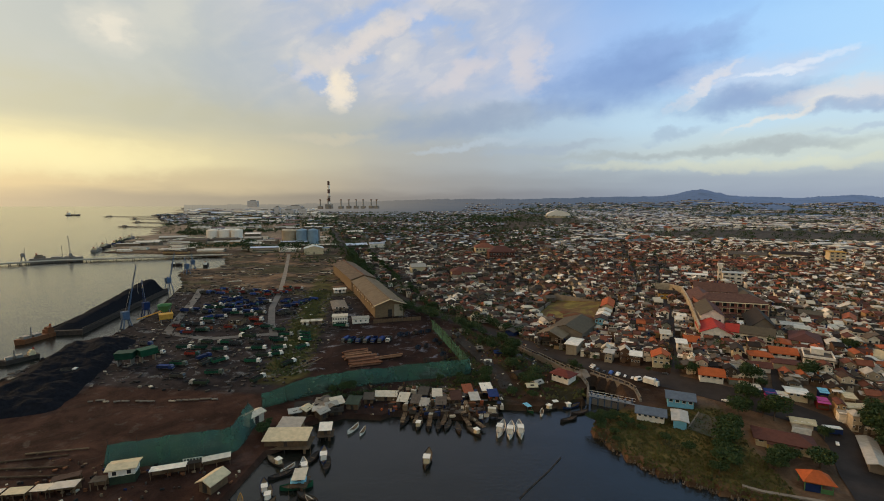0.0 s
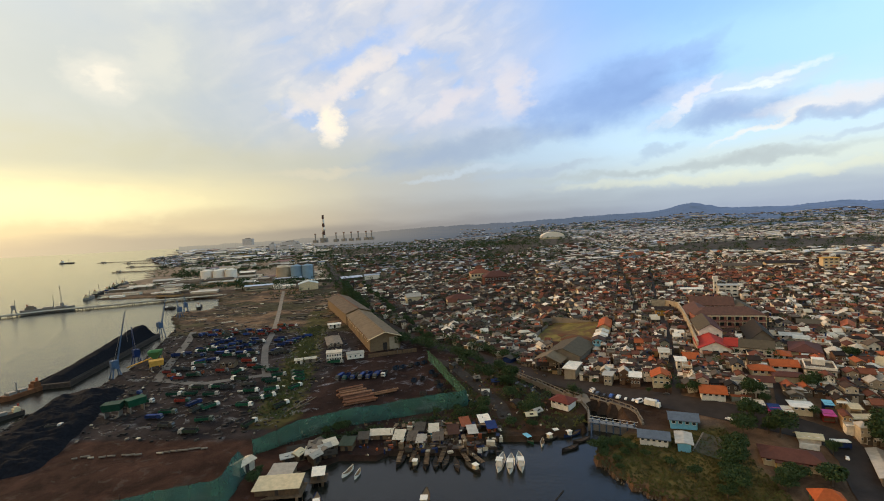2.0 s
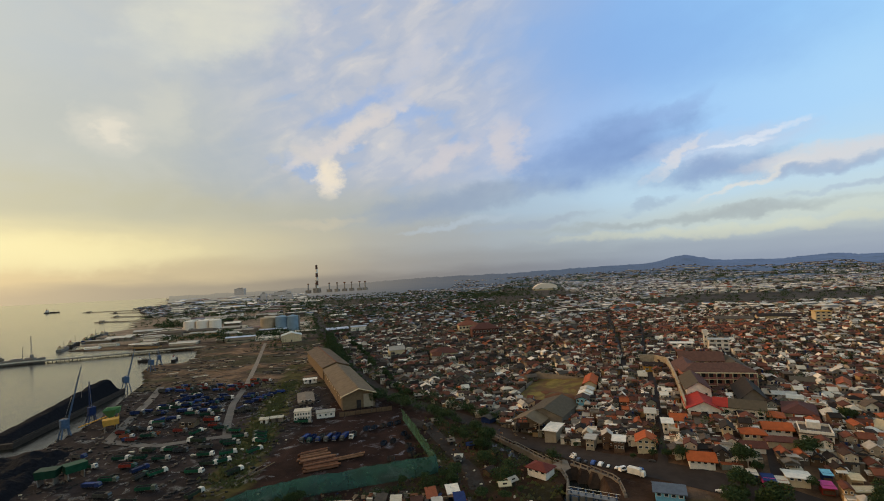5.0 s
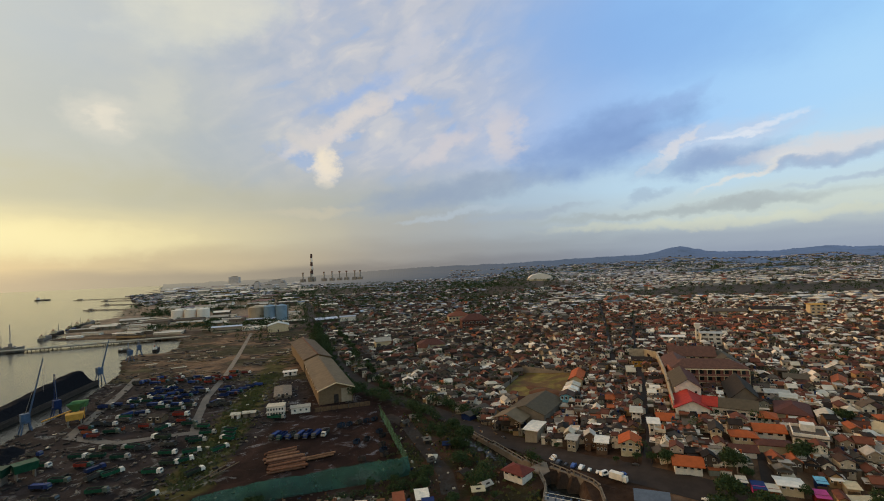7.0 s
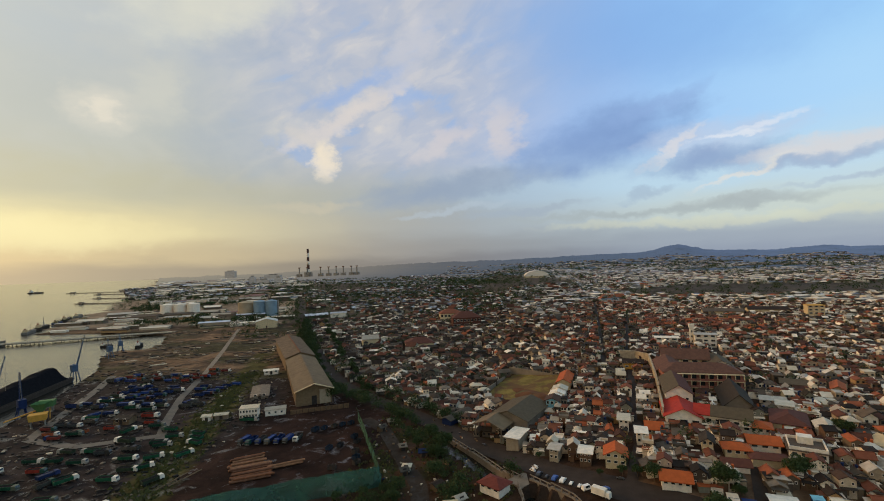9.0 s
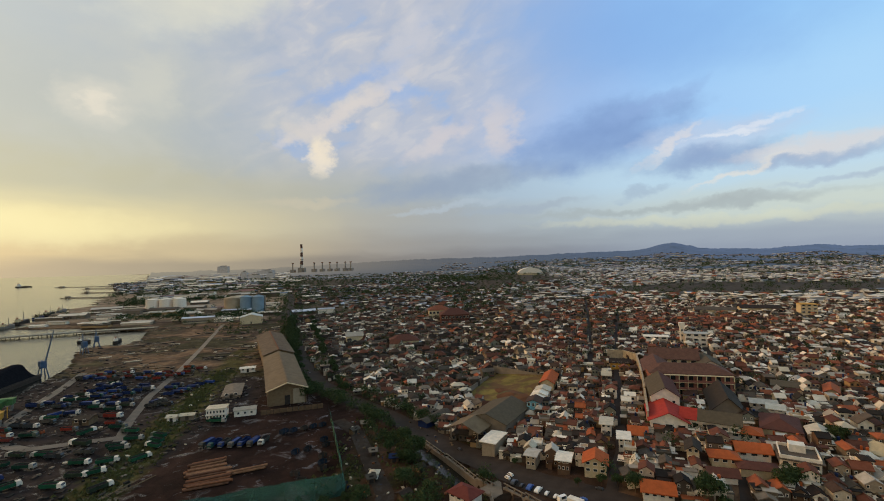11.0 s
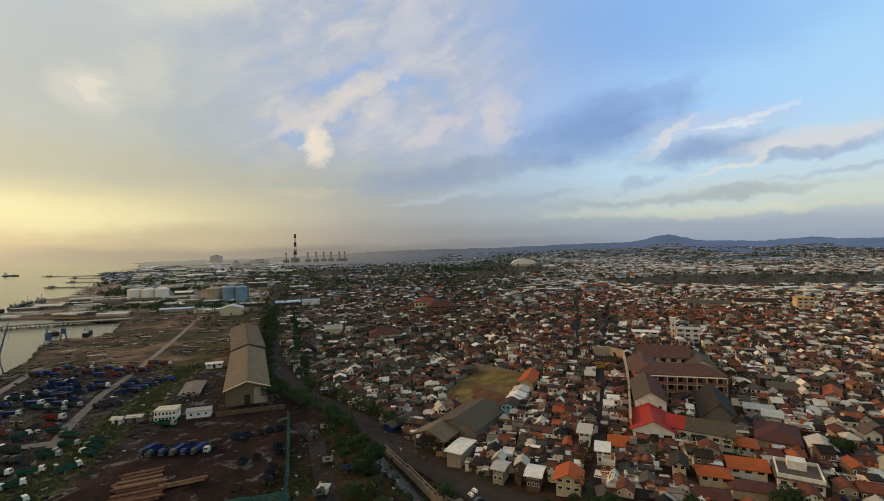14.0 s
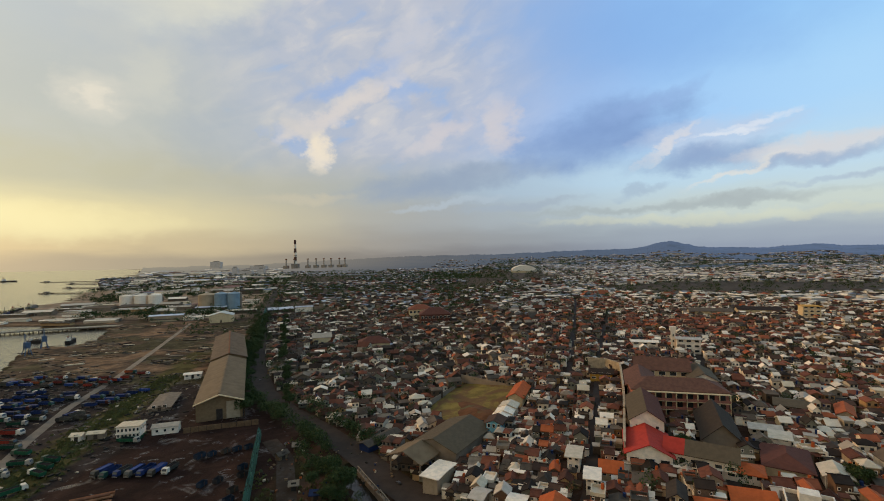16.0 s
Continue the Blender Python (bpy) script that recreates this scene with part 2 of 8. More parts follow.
M_TERRA = mat("terracotta_tiles", TERRA, 0.85, stripes=2.0, bump=0.4)
M_BROWN = mat("old_brown_tiles", BROWN, 0.9, stripes=2.0, bump=0.4, spread=0.4)
M_GREY = mat("asbestos_cement_sheet", GREYS, 0.9, stripes=3.0, spread=0.4)
M_PALE = mat("zinc_sheet", PALE, 0.55, 0.15, stripes=3.0)
M_WALL = mat("painted_plaster", WALLS, 0.9, spread=0.3, scale=0.9)
MI_TERRA = mat("terracotta_roofs", TERRA, 0.85, island=True, spread=0.35, scale=0.3)
MI_BROWN = mat("brown_roofs", BROWN, 0.9, island=True, spread=0.4, scale=0.3)
MI_GREY = mat("grey_roofs", GREYS, 0.9, island=True, spread=0.4, scale=0.3)
MI_PALE = mat("pale_roofs", PALE, 0.6, 0.1, island=True, scale=0.3)
MI_WALL = mat("house_walls", WALLS, 0.9, island=True, spread=0.3)
MI_HAZEROOF = mat("distant_roofs", HAZEROOF, 0.9, island=True, spread=0.3, scale=0.1)
# darker copy of the wall colours, shade put into the paint
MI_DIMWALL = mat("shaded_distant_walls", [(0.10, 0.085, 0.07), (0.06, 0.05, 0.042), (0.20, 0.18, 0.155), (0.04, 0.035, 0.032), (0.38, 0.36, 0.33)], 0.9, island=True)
# far walls greyed likewise, haze in their base colour
MI_HAZEWALL = mat("distant_walls", [(0.32, 0.33, 0.35), (0.20, 0.21, 0.225), (0.62, 0.64, 0.68), (0.13, 0.135, 0.145)], 0.9, island=True)
M_ORANGE = mat("fresh_orange_tiles", [(0.37, 0.092, 0.028)], 0.8, stripes=2.0, bump=0.4)
M_RED = mat("red_tiles", [(0.33, 0.038, 0.026)], 0.75, stripes=2.0, bump=0.4)
M_MAROON = mat("maroon_tiles", [(0.10, 0.042, 0.032)], 0.85, stripes=2.0, bump=0.4)
M_OLIVE = mat("mossy_grey_tiles", [(0.090, 0.075, 0.054)], 0.9, stripes=2.0)
M_DARKROOF = mat("blackened_tiles", [(0.04, 0.033, 0.027)], 0.9, stripes=2.0)
M_TANROOF = mat("dusty_brown_sheet_roof", [(0.152, 0.116, 0.077)], 0.8, stripes=2.2, spread=0.3, scale=0.2)
M_TANWALL = mat("tan_cladding", [(0.16, 0.117, 0.073)], 0.85, stripes=2.0, spread=0.3)
M_WHITE = mat("white_paint", [(0.68, 0.66, 0.62)], 0.75, spread=0.25)
M_CREAM = mat("cream_paint", [(0.52, 0.44, 0.30)], 0.8)
M_YELLOW = mat("yellow_paint", [(0.48, 0.28, 0.06)], 0.75)
M_SKYBLUE = mat("sky_blue_paint", [(0.16, 0.42, 0.60)], 0.7)
M_BLUE = mat("blue_paint", [(0.012, 0.026, 0.095)], 0.5, spread=0.35)
M_DKBLUE = mat("navy_tarpaulin", [(0.015, 0.03, 0.12), (0.02, 0.05, 0.2), (0.012, 0.022, 0.07)], 0.6, spread=0.35)
M_GREEN = mat("green_truck_paint", [(0.012, 0.062, 0.036), (0.01, 0.042, 0.028), (0.015, 0.08, 0.045), (0.03, 0.045, 0.03)], 0.55, spread=0.35)
M_REDPAINT = mat("red_oxide_paint", [(0.20, 0.03, 0.02), (0.14, 0.03, 0.025), (0.26, 0.07, 0.03)], 0.6, spread=0.35)
M_LIME = mat("lime_green_paint", [(0.07, 0.17, 0.07)], 0.7)
M_PINK = mat("magenta_paint", [(0.42, 0.06, 0.22)], 0.7)
M_CRANE = mat("blue_grey_crane_paint", [(0.06, 0.10, 0.18)], 0.55)
M_STEEL = mat("grey_steel", [(0.22, 0.22, 0.22)], 0.5, 0.5)
M_RUST = mat("rusty_steel", [(0.16, 0.07, 0.035)], 0.8, 0.2, spread=0.5)
# works on the horizon: cladding colour lightened to carry the haze
M_WORKS = mat("pale_works_cladding", [(0.40, 0.40, 0.42)], 0.8, spread=0.3, scale=0.1)
M_TYRE = mat("tyre_rubber", [(0.02, 0.02, 0.02)], 0.9)
M_GLASS = mat("dark_window_glass", [(0.025, 0.03, 0.035)], 0.12, spec=0.6, spread=0.1)
M_WOOD = mat("weathered_wood", [(0.12, 0.082, 0.052), (0.08, 0.056, 0.038), (0.16, 0.115, 0.075)], 0.9, spread=0.5)
M_OLDWOOD = mat("bleached_wood", [(0.26, 0.20, 0.13), (0.20, 0.155, 0.105)], 0.9, spread=0.5)
M_DKWOOD = mat("tarred_wood", [(0.035, 0.03, 0.028), (0.05, 0.04, 0.035)], 0.8, spread=0.5)
M_LOG = mat("rusty_orange_pipe", [(0.20, 0.085, 0.045), (0.14, 0.07, 0.045), (0.25, 0.13, 0.075)], 0.8, spread=0.5)
M_CONC = mat("grey_concrete", [(0.175, 0.15, 0.125)], 0.9, spread=0.35, scale=0.25)
M_PALECONC = mat("pale_concrete_road", [(0.20, 0.175, 0.15)], 0.9, spread=0.35, scale=0.15)
M_ASPH = mat("worn_asphalt", [(0.036, 0.029, 0.026)], 0.85, spread=0.4, scale=0.2)
M_LANE = mat("muddy_lane", [(0.036, 0.026, 0.019)], 0.9, spread=0.5, scale=0.2, patch=((0.06, 0.046, 0.034), 0.25, 0.5, 0.6))
M_COAL = mat("wet_coal", [(0.010, 0.011, 0.015)], 0.9, bump=0.9, fine=2.0, spread=0.5, spec=0.02)
M_NET = mat("green_shade_net", [(0.046, 0.125, 0.092)], 0.95, spread=0.5, scale=0.12, patch=((0.034, 0.085, 0.062), 0.05, 0.46, 0.7))
# the net is woven: a share of the light goes straight through
nt = Nodes(M_NET.node_tree)
see = nt.add("ShaderNodeBsdfTransparent")
weave = nt.add("ShaderNodeMixShader")
nt.put(nt.math("MULTIPLY", nt.noise(nt.add("ShaderNodeNewGeometry").outputs["Position"], 0.08, 4, 0.6), 0.45), weave.inputs[0])
nt.put(M_NET.node_tree.nodes["Principled BSDF"].outputs[0], weave.inputs[1])
nt.put(see.outputs[0], weave.inputs[2])
nt.put(weave.outputs[0], M_NET.node_tree.nodes["Material Output"].inputs[0])
M_LEAF = mat("foliage", [(0.028, 0.052, 0.02), (0.042, 0.068, 0.024), (0.024, 0.046, 0.02), (0.058, 0.078, 0.028), (0.036, 0.056, 0.018)], 0.8, island=True, spread=0.3)
M_BARK = mat("bark", [(0.08, 0.06, 0.045)], 0.95, spread=0.4)
M_GRASS = mat("rank_grass", [(0.085, 0.088, 0.032)], 0.95, spread=0.5, scale=0.15, patch=((0.085, 0.07, 0.035), 0.07, 0.5, 0.7))
M_FIELD = mat("dry_grass_field", [(0.15, 0.12, 0.035)], 0.95, spread=0.6, scale=0.12, patch=((0.12, 0.055, 0.022), 0.07, 0.45, 0.9))
M_SILOBLUE = mat("blue_silo_steel", [(0.17, 0.26, 0.36)], 0.6, spread=0.25, scale=0.1)
M_SILOTAN = mat("tan_silo_concrete", [(0.33, 0.28, 0.21)], 0.9, scale=0.1)
M_STRIPE = mat("chimney_red", [(0.085, 0.05, 0.045)], 0.8)


def water_material(name, tone, rough):
    m = bpy.data.materials.new(name)
    m.use_nodes = True
    n = Nodes(m.node_tree)
    bs = m.node_tree.nodes["Principled BSDF"]
    pos = n.add("ShaderNodeNewGeometry").outputs["Position"]
    n.put(n.mix(n.noise(pos, 0.012, 4, 0.6, 0.8), tone, tuple(c * 1.5 for c in tone)), bs.inputs["Base Color"])
    bs.inputs["Roughness"].default_value, bs.inputs["IOR"].default_value = rough, 1.33
    b = n.add("ShaderNodeBump")
    b.inputs["Strength"].default_value, b.inputs["Distance"].default_value = 0.5, 0.3
    n.put(n.math("ADD", n.noise(pos, 0.7, 4, 0.6), n.math("MULTIPLY", n.noise(pos, 0.06, 3, 0.5), 1.5)), b.inputs["Height"])
    n.put(b.outputs[0], bs.inputs["Normal"])
    return m


M_WATER = water_material("murky_harbour_water", (0.011, 0.0095, 0.006), 0.15)

# ---- mesh building ----


class Mesh:
    """Collects faces with material slots and becomes one object."""

    def __init__(self):
        self.v, self.f, self.s, self.mats = [], [], [], []
        self.m = Matrix.Identity(4)

    def at(self, x=0, y=0, z=0, rz=0.0):
        self.m = Matrix.Translation((x, y, z)) @ Matrix.Rotation(radians(rz), 4, "Z")
        return self

    def slot(self, material):
        if material not in self.mats:
            self.mats.append(material)
        return self.mats.index(material)

    def raw(self, pts, faces, material):
        k, i = self.slot(material), len(self.v)
        self.v.extend(tuple(self.m @ Vector(p)) for p in pts)
        for fc in faces:
            self.f.append(tuple(i + j for j in fc))
            self.s.append(k)
        return self

    def box(self, x0, x1, y0, y1, z0, z1, material, taper=0.0):
        t = taper
        p = [(x0, y0, z0), (x1, y0, z0), (x1, y1, z0), (x0, y1, z0), (x0 + t, y0 + t, z1), (x1 - t, y0 + t, z1), (x1 - t, y1 - t, z1), (x0 + t, y1 - t, z1)]
        return self.raw(p, [(0, 3, 2, 1), (4, 5, 6, 7), (0, 1, 5, 4), (1, 2, 6, 5), (2, 3, 7, 6), (3, 0, 4, 7)], material)

    def tube(self, a, b, r0, r1, material, sides=10, caps=True):
        a, b = Vector(a), Vector(b)
        d = (b - a).normalized()
        side = d.orthogonal().normalized()
        other = d.cross(side)
        p = []
        for c, r in ((a, r0), (b, r1)):
            for i in range(sides):
                q = 2 * math.pi * i / sides
                p.append(tuple(c + (side * math.cos(q) + other * math.sin(q)) * r))
        fs = [(i, (i + 1) % sides, sides + (i + 1) % sides, sides + i) for i in range(sides)]
        if caps:
            fs += [tuple(reversed(range(sides))), tuple(range(sides, 2 * sides))]
        return self.raw(p, fs, material)

    def gable(self, w, d, h, rise, over, material, thick=0.18, x=0.0, y=0.0, along="y"):
        """Two roof slabs over a w by d plan with the ridge along x or y."""
        for sgn in (-1, 1):
            if along == "y":
                e, k = (w / 2 + over) * sgn, d / 2 + over
                drop = rise * over / (w / 2)
                ring = [(x + e, y - k, h - drop), (x, y - k, h + rise), (x, y + k, h + rise), (x + e, y + k, h - drop)]
            else:
                e, k = (d / 2 + over) * sgn, w / 2 + over
                drop = rise * over / (d / 2)
                ring = [(x - k, y + e, h - drop), (x - k, y, h + rise), (x + k, y, h + rise), (x + k, y + e, h - drop)]
            top = [(a, b, c + thick) for a, b, c in ring]
            fs = [(0, 1, 2, 3), (7, 6, 5, 4), (0, 4, 5, 1), (1, 5, 6, 2), (2, 6, 7, 3), (3, 7, 4, 0)]
            self.raw(ring + top, fs, material)
        return self

    def hip(self, w, d, h, rise, over, material, x=0.0, y=0.0, thick=0.18):
        a, b = w / 2 + over, d / 2 + over
        if w > d:
            r = [(x - (a - b) - 0.01, y), (x + (a - b) + 0.01, y)]
        else:
            r = [(x, y - (b - a) - 0.01), (x, y + (b - a) + 0.01)]
        z = h - 0.05
        p = [(x - a, y - b, z), (x + a, y - b, z), (x + a, y + b, z), (x - a, y + b, z)]
        p += [(q[0], q[1], z + thick) for q in p]
        p += [(r[0][0], r[0][1], h + rise), (r[1][0], r[1][1], h + rise)]
        fs = [(3, 2, 1, 0), (0, 1, 5, 4), (1, 2, 6, 5), (2, 3, 7, 6), (3, 0, 4, 7)]
        if w > d:
            fs += [(4, 5, 9, 8), (5, 6, 9), (6, 7, 8, 9), (7, 4, 8)]
        else:
            fs += [(4, 5, 8), (5, 6, 9, 8), (6, 7, 9), (7, 4, 8, 9)]
        return self.raw(p, fs, material)

    def walls(self, w, d, h, rise, material, x=0.0, y=0.0, along="y", flat=False):
        """A wall block; with gable ends unless flat."""
        a, b = w / 2, d / 2
        p = [(x - a, y - b, -0.6), (x + a, y - b, -0.6), (x + a, y + b, -0.6), (x - a, y + b, -0.6)]
        p += [(q[0], q[1], h) for q in p]
        if flat:
            return self.raw(p, [(4, 5, 6, 7), (0, 1, 5, 4), (1, 2, 6, 5), (2, 3, 7, 6), (3, 0, 4, 7)], material)
        if along == "y":
            p += [(x, y - b, h + rise - 0.02), (x, y + b, h + rise - 0.02)]
            fs = [(0, 1, 5, 8, 4), (1, 2, 6, 5), (2, 3, 7, 9, 6), (3, 0, 4, 7)]
        else:
            p += [(x - a, y, h + rise - 0.02), (x + a, y, h + rise - 0.02)]
            fs = [(0, 1, 5, 4), (1, 2, 6, 9, 5), (2, 3, 7, 6), (3, 0, 4, 8, 7)]
        return self.raw(p, fs, material)

    def data(self, name):
        me = bpy.data.meshes.new(name)
        me.from_pydata(self.v, [], self.f)
        for m in self.mats:
            me.materials.append(m)
        me.polygons.foreach_set("material_index", self.s)
        me.update()
        return me


def part(name, mesh, parent=None, label=""):
    ob = new(name, mesh.data(name))
    ob.parent = parent
    if label:
        tagged(ob, label)
    return ob


def thing(name, label, category, x=0.0, y=0.0, z=0.0, rz=0.0, group="", kind=""):
    ob = new(name)
    ob.empty_display_size = 0.5
    ob.matrix_basis = pose(x, y, z, 0, 0, rz)
    return tagged(ob, label, category, group, kind)


def setting(name, mesh, label, category, kind="structure"):
    return tagged(part(name, mesh), label, category, kind=kind)


def smooth(u):
    u = min(max(u, 0.0), 1.0)
    return u * u * (3 - 2 * u)


def ground_z(x, y):
    """Height of the land: flat by the shore, rising into the town."""
    return 1.2 + 9.0 * smooth((x - 15) / 75) * smooth((y - 105) / 50)


def inside(x, y, poly):
    hit, j = False, len(poly) - 1
    for i in range(len(poly)):
        (xi, yi), (xj, yj) = poly[i], poly[j]
        if (yi > y) != (yj > y) and x < (xj - xi) * (y - yi) / (yj - yi) + xi:
            hit = not hit
        j = i
    return hit


def off_line(x, y, line):
    """Distance from a point to a polyline."""
    best = 1e9
    for (x0, y0), (x1, y1) in zip(line, line[1:]):
        ux, uy = x1 - x0, y1 - y0
        q = min(max(((x - x0) * ux + (y - y0) * uy) / (ux * ux + uy * uy), 0), 1)
        best = min(best, math.hypot(x - x0 - q * ux, y - y0 - q * uy))
    return best


def ribbon(mesh, line, width, material, lift=0.06, follow=True, steps=4):
    """A strip of paving along a line, laid on the ground, with an edge of its own."""
    pts = []
    for (x0, y0), (x1, y1) in zip(line, line[1:]):
        for i in range(steps):
            q = i / steps
            pts.append((x0 + (x1 - x0) * q, y0 + (y1 - y0) * q))
    pts.append(line[-1])
    v, f = [], []
    for i, (x, y) in enumerate(pts):
        ax, ay = pts[max(i - 1, 0)]
        bx, by = pts[min(i + 1, len(pts) - 1)]
        l = math.hypot(bx - ax, by - ay)
        nx, ny = (by - ay) / l, -(bx - ax) / l
        for s in (-1, -0.33, 0.33, 1):
            px, py = x + nx * s * width / 2, y + ny * s * width / 2
            v.append((px, py, (ground_z(px, py) if follow else 1.2) + lift))
    for i in range(len(pts) - 1):
        for k in range(3):
            a = 4 * i + k
            f.append((a, a + 1, a + 5, a + 4))
    mesh.raw(v, f, material)
    return mesh


# ---- land and water ----
SEA = [(-100, -6000), (-108, 40), (-126, 85), (-149, 118), (-157, 145), (-163, 169), (-157, 176), (-164, 205), (-180, 240), (-200, 280), (-214, 300), (-230, 318),
       (-242, 334), (-246, 350), (-226, 352), (-226, 372), (-242, 395), (-258, 424), (-285, 428), (-335, 446), (-418, 448), (-497, 548), (-519, 598), (-545, 665), (-640, 800), (-690, 900), (-757, 990),
       (-900, 1150), (-1107, 1375), (-1235, 1618), (-1700, 2300), (-2295, 3117), (-3600, 5200), (-9000, 5200), (-9000, -6000)]
COVE = [(-47, 40), (-45, 87), (-45, 102), (-42, 115), (-31, 119.5), (1, 122), (5, 129), (13, 128.5), (24, 132), (32, 135), (33.5, 150), (29, 159), (17, 178), (10, 188),
        (7, 186), (14, 174), (25, 156), (36, 149), (41, 141), (42.5, 132), (33, 126), (29, 119), (32, 111), (38, 103), (47, 98), (60, 92), (78, 84), (95, 60), (110, -6000), (-47, -6000)]
ROAD = [(-330, 900), (-200, 591), (-152, 477), (-112, 385), (-70, 295), (-44, 250), (-26, 229), (-8, 212), (8, 195), (22, 178), (33, 165), (43, 153), (52, 145), (62, 137.5), (72, 131), (80, 126.6), (86, 122), (85, 114), (80.5, 104), (77, 94)]
YARD_ROAD = [(-206, 450), (-155, 335), (-127, 270), (-112, 230), (-97, 200), (-84, 178)]
QUAY_ROAD = [(-181, 272), (-166, 245), (-147, 206), (-135, 182), (-112, 176), (-88, 186)]
LANE = [(-20, 202), (-10, 190), (-2, 172), (7, 152), (9, 141)]
STREET_A = [(58, 144), (65.4, 161), (78.7, 206), (103, 292), (150, 440)]
STREET_B = [(69, 222), (80, 250), (120, 425), (180, 700)]
STREET_C = [(80, 132), (93, 160), (109, 192), (132, 250), (160, 330)]
WASTE = [(24, 226), (37, 256), (60, 238), (53, 222), (47, 203), (36, 203)]


def grid_lines(points):
    out = []
    for a, b, st in points:
        n = max(1, round((b - a) / st))
        out += [a + (b - a) * i / n for i in range(n)]
    return out + [points[-1][1]]


def build_ground():
    gx = grid_lines([(-5000, -2400, 650), (-2400, -800, 160), (-800, -290, 30), (-290, 130, 2.5), (130, 420, 15), (420, 1400, 120), (1400, 5000, 600)])
    gy = grid_lines([(-5000, -200, 800), (-200, 60, 26), (60, 260, 2.5), (260, 470, 5), (470, 900, 20), (900, 2600, 120), (2600, 5000, 480)])
    v, cols = [], []
    for y in gy:
        for x in gx:
            wet = inside(x, y, SEA) or inside(x, y, COVE)
            z = -2.6 if wet else ground_z(x, y)
            if not wet and y > 60:
                z += 0.25 * noise.noise((x * 0.05, y * 0.05, 3.0)) - 0.1
            v.append((x, y, z))
            # kind of soil: 0 dark yard, 1 red-brown earth, 2 grass bank, 3 town earth, 4 pale waste ground
            k = (0.029, 0.023, 0.019) if x < 58 or y > 150 else (0.085, 0.068, 0.05)
            if x < -40 and y < 128 and not wet:
                k = (0.030, 0.019, 0.0155)
            elif x < 20 and y < 300 and off_line(x, y, ROAD) > 7 and (x < -20 or y > 150):
                k = (0.019, 0.019, 0.022) if x < -62 else (0.018, 0.0125, 0.0115)
            if y > 262 and x < -95 + (330 - y) * 0.45 and y < 470:
                q = noise.noise((x * 0.022, y * 0.05, 0)) + 0.5 * noise.noise((x * 0.08, y * 0.15, 4))
                k = (0.115, 0.094, 0.068) if q > 0.2 else (0.038, 0.042, 0.026) if q < -0.12 else (0.054, 0.047, 0.038)
            if off_line(x, y, [(-64, 143), (-71, 168), (-80, 198), (-91, 235), (-103, 275), (-120, 330)]) < 7:
                k = (0.045, 0.05, 0.02)
            if 28 < x < 64 and 92 < y < 128 and not wet:
                k = (0.066, 0.064, 0.026)
            if not wet and off_line(x, y, [(31, 122), (30, 117), (33, 109.5), (38.5, 103), (47, 98.5), (56, 95.5), (66, 92.5), (76, 88)]) < 2.6:
                k = (0.062, 0.044, 0.028)
            if -10 < x < 34 and 128 < y < 200 and off_line(x, y, ROAD) > 5:
                k = (0.034, 0.024, 0.016) if noise.noise((x * 0.09, y * 0.09, 8)) > -0.15 else (0.022, 0.024, 0.012)
            if y > 470:
                k = (0.05, 0.052, 0.048) if x > -0.36 * y else (0.155, 0.15, 0.128)
            if wet:
                k = (0.05, 0.045, 0.038)
            j = 1 + 0.5 * noise.noise((x * 0.11, y * 0.11, 7.0))
            damp = 1.0 if x < -8 and 128 < y < 262 and off_line(x, y, ROAD) > 7 else 0.25
            cols.append((k[0] * j * 1.45, k[1] * j * 0.94, k[2] * j * 0.64, damp))
    w = len(gx)
    f = [(j * w + i, j * w + i + 1, j * w + w + i + 1, j * w + w + i) for j in range(len(gy) - 1) for i in range(w - 1)]
    me = bpy.data.meshes.new("ground")
    me.from_pydata(v, [], f)
    att = me.color_attributes.new("soil", "FLOAT_COLOR", "POINT")
    att.data.foreach_set("color", [c for q in cols for c in q])
    m = bpy.data.materials.new("soil")
    m.use_nodes = True
    n = Nodes(m.node_tree)
    bs = m.node_tree.nodes["Principled BSDF"]
    a = n.add("ShaderNodeAttribute")
    a.attribute_name = "soil"
    pos = n.add("ShaderNodeNewGeometry").outputs["Position"]
    blot = n.step(n.noise(pos, 0.09, 6, 0.65, 0.8), 0.35, 0.7)
    grit = n.noise(pos, 1.1, 5, 0.7)
    k = n.math("ADD", n.math("MULTIPLY", blot, 0.8), n.math("MULTIPLY", grit, 0.9))
    shade = n.vec("SCALE", a.outputs["Color"], n.math("ADD", k, 0.25))
    litter = n.step(n.noise(pos, 0.9, 3, 0.9), 0.66, 0.74)
    n.put(n.mix(n.math("MULTIPLY", litter, 0.35), shade, (0.15, 0.125, 0.10)), bs.inputs["Base Color"])
    puddle = n.step(n.noise(pos, 0.055, 4, 0.6, 0.5), 0.56, 0.66)
    wet_spot = n.math("MULTIPLY", n.math("MAXIMUM", puddle, n.step(n.noise(pos, 0.16, 4, 0.6, 0.8), 0.60, 0.66)), a.outputs["Alpha"])
    n.put(n.math("SUBTRACT", 0.95, n.math("MULTIPLY", wet_spot, 0.68)), bs.inputs["Roughness"])
    n.put(n.math("ADD", 0.05, n.math("MULTIPLY", wet_spot, 0.24)), bs.inputs["Specular IOR Level"])
    b = n.add("ShaderNodeBump")
    b.inputs["Strength"].default_value, b.inputs["Distance"].default_value = 0.7, 0.3
    n.put(grit, b.inputs["Height"])
    n.put(b.outputs[0], bs.inputs["Normal"])
    me.materials.append(m)
    tagged(new("ground", me), "bare dark soil, scrub and waste ground of a harbour town", "ground", kind="structure")


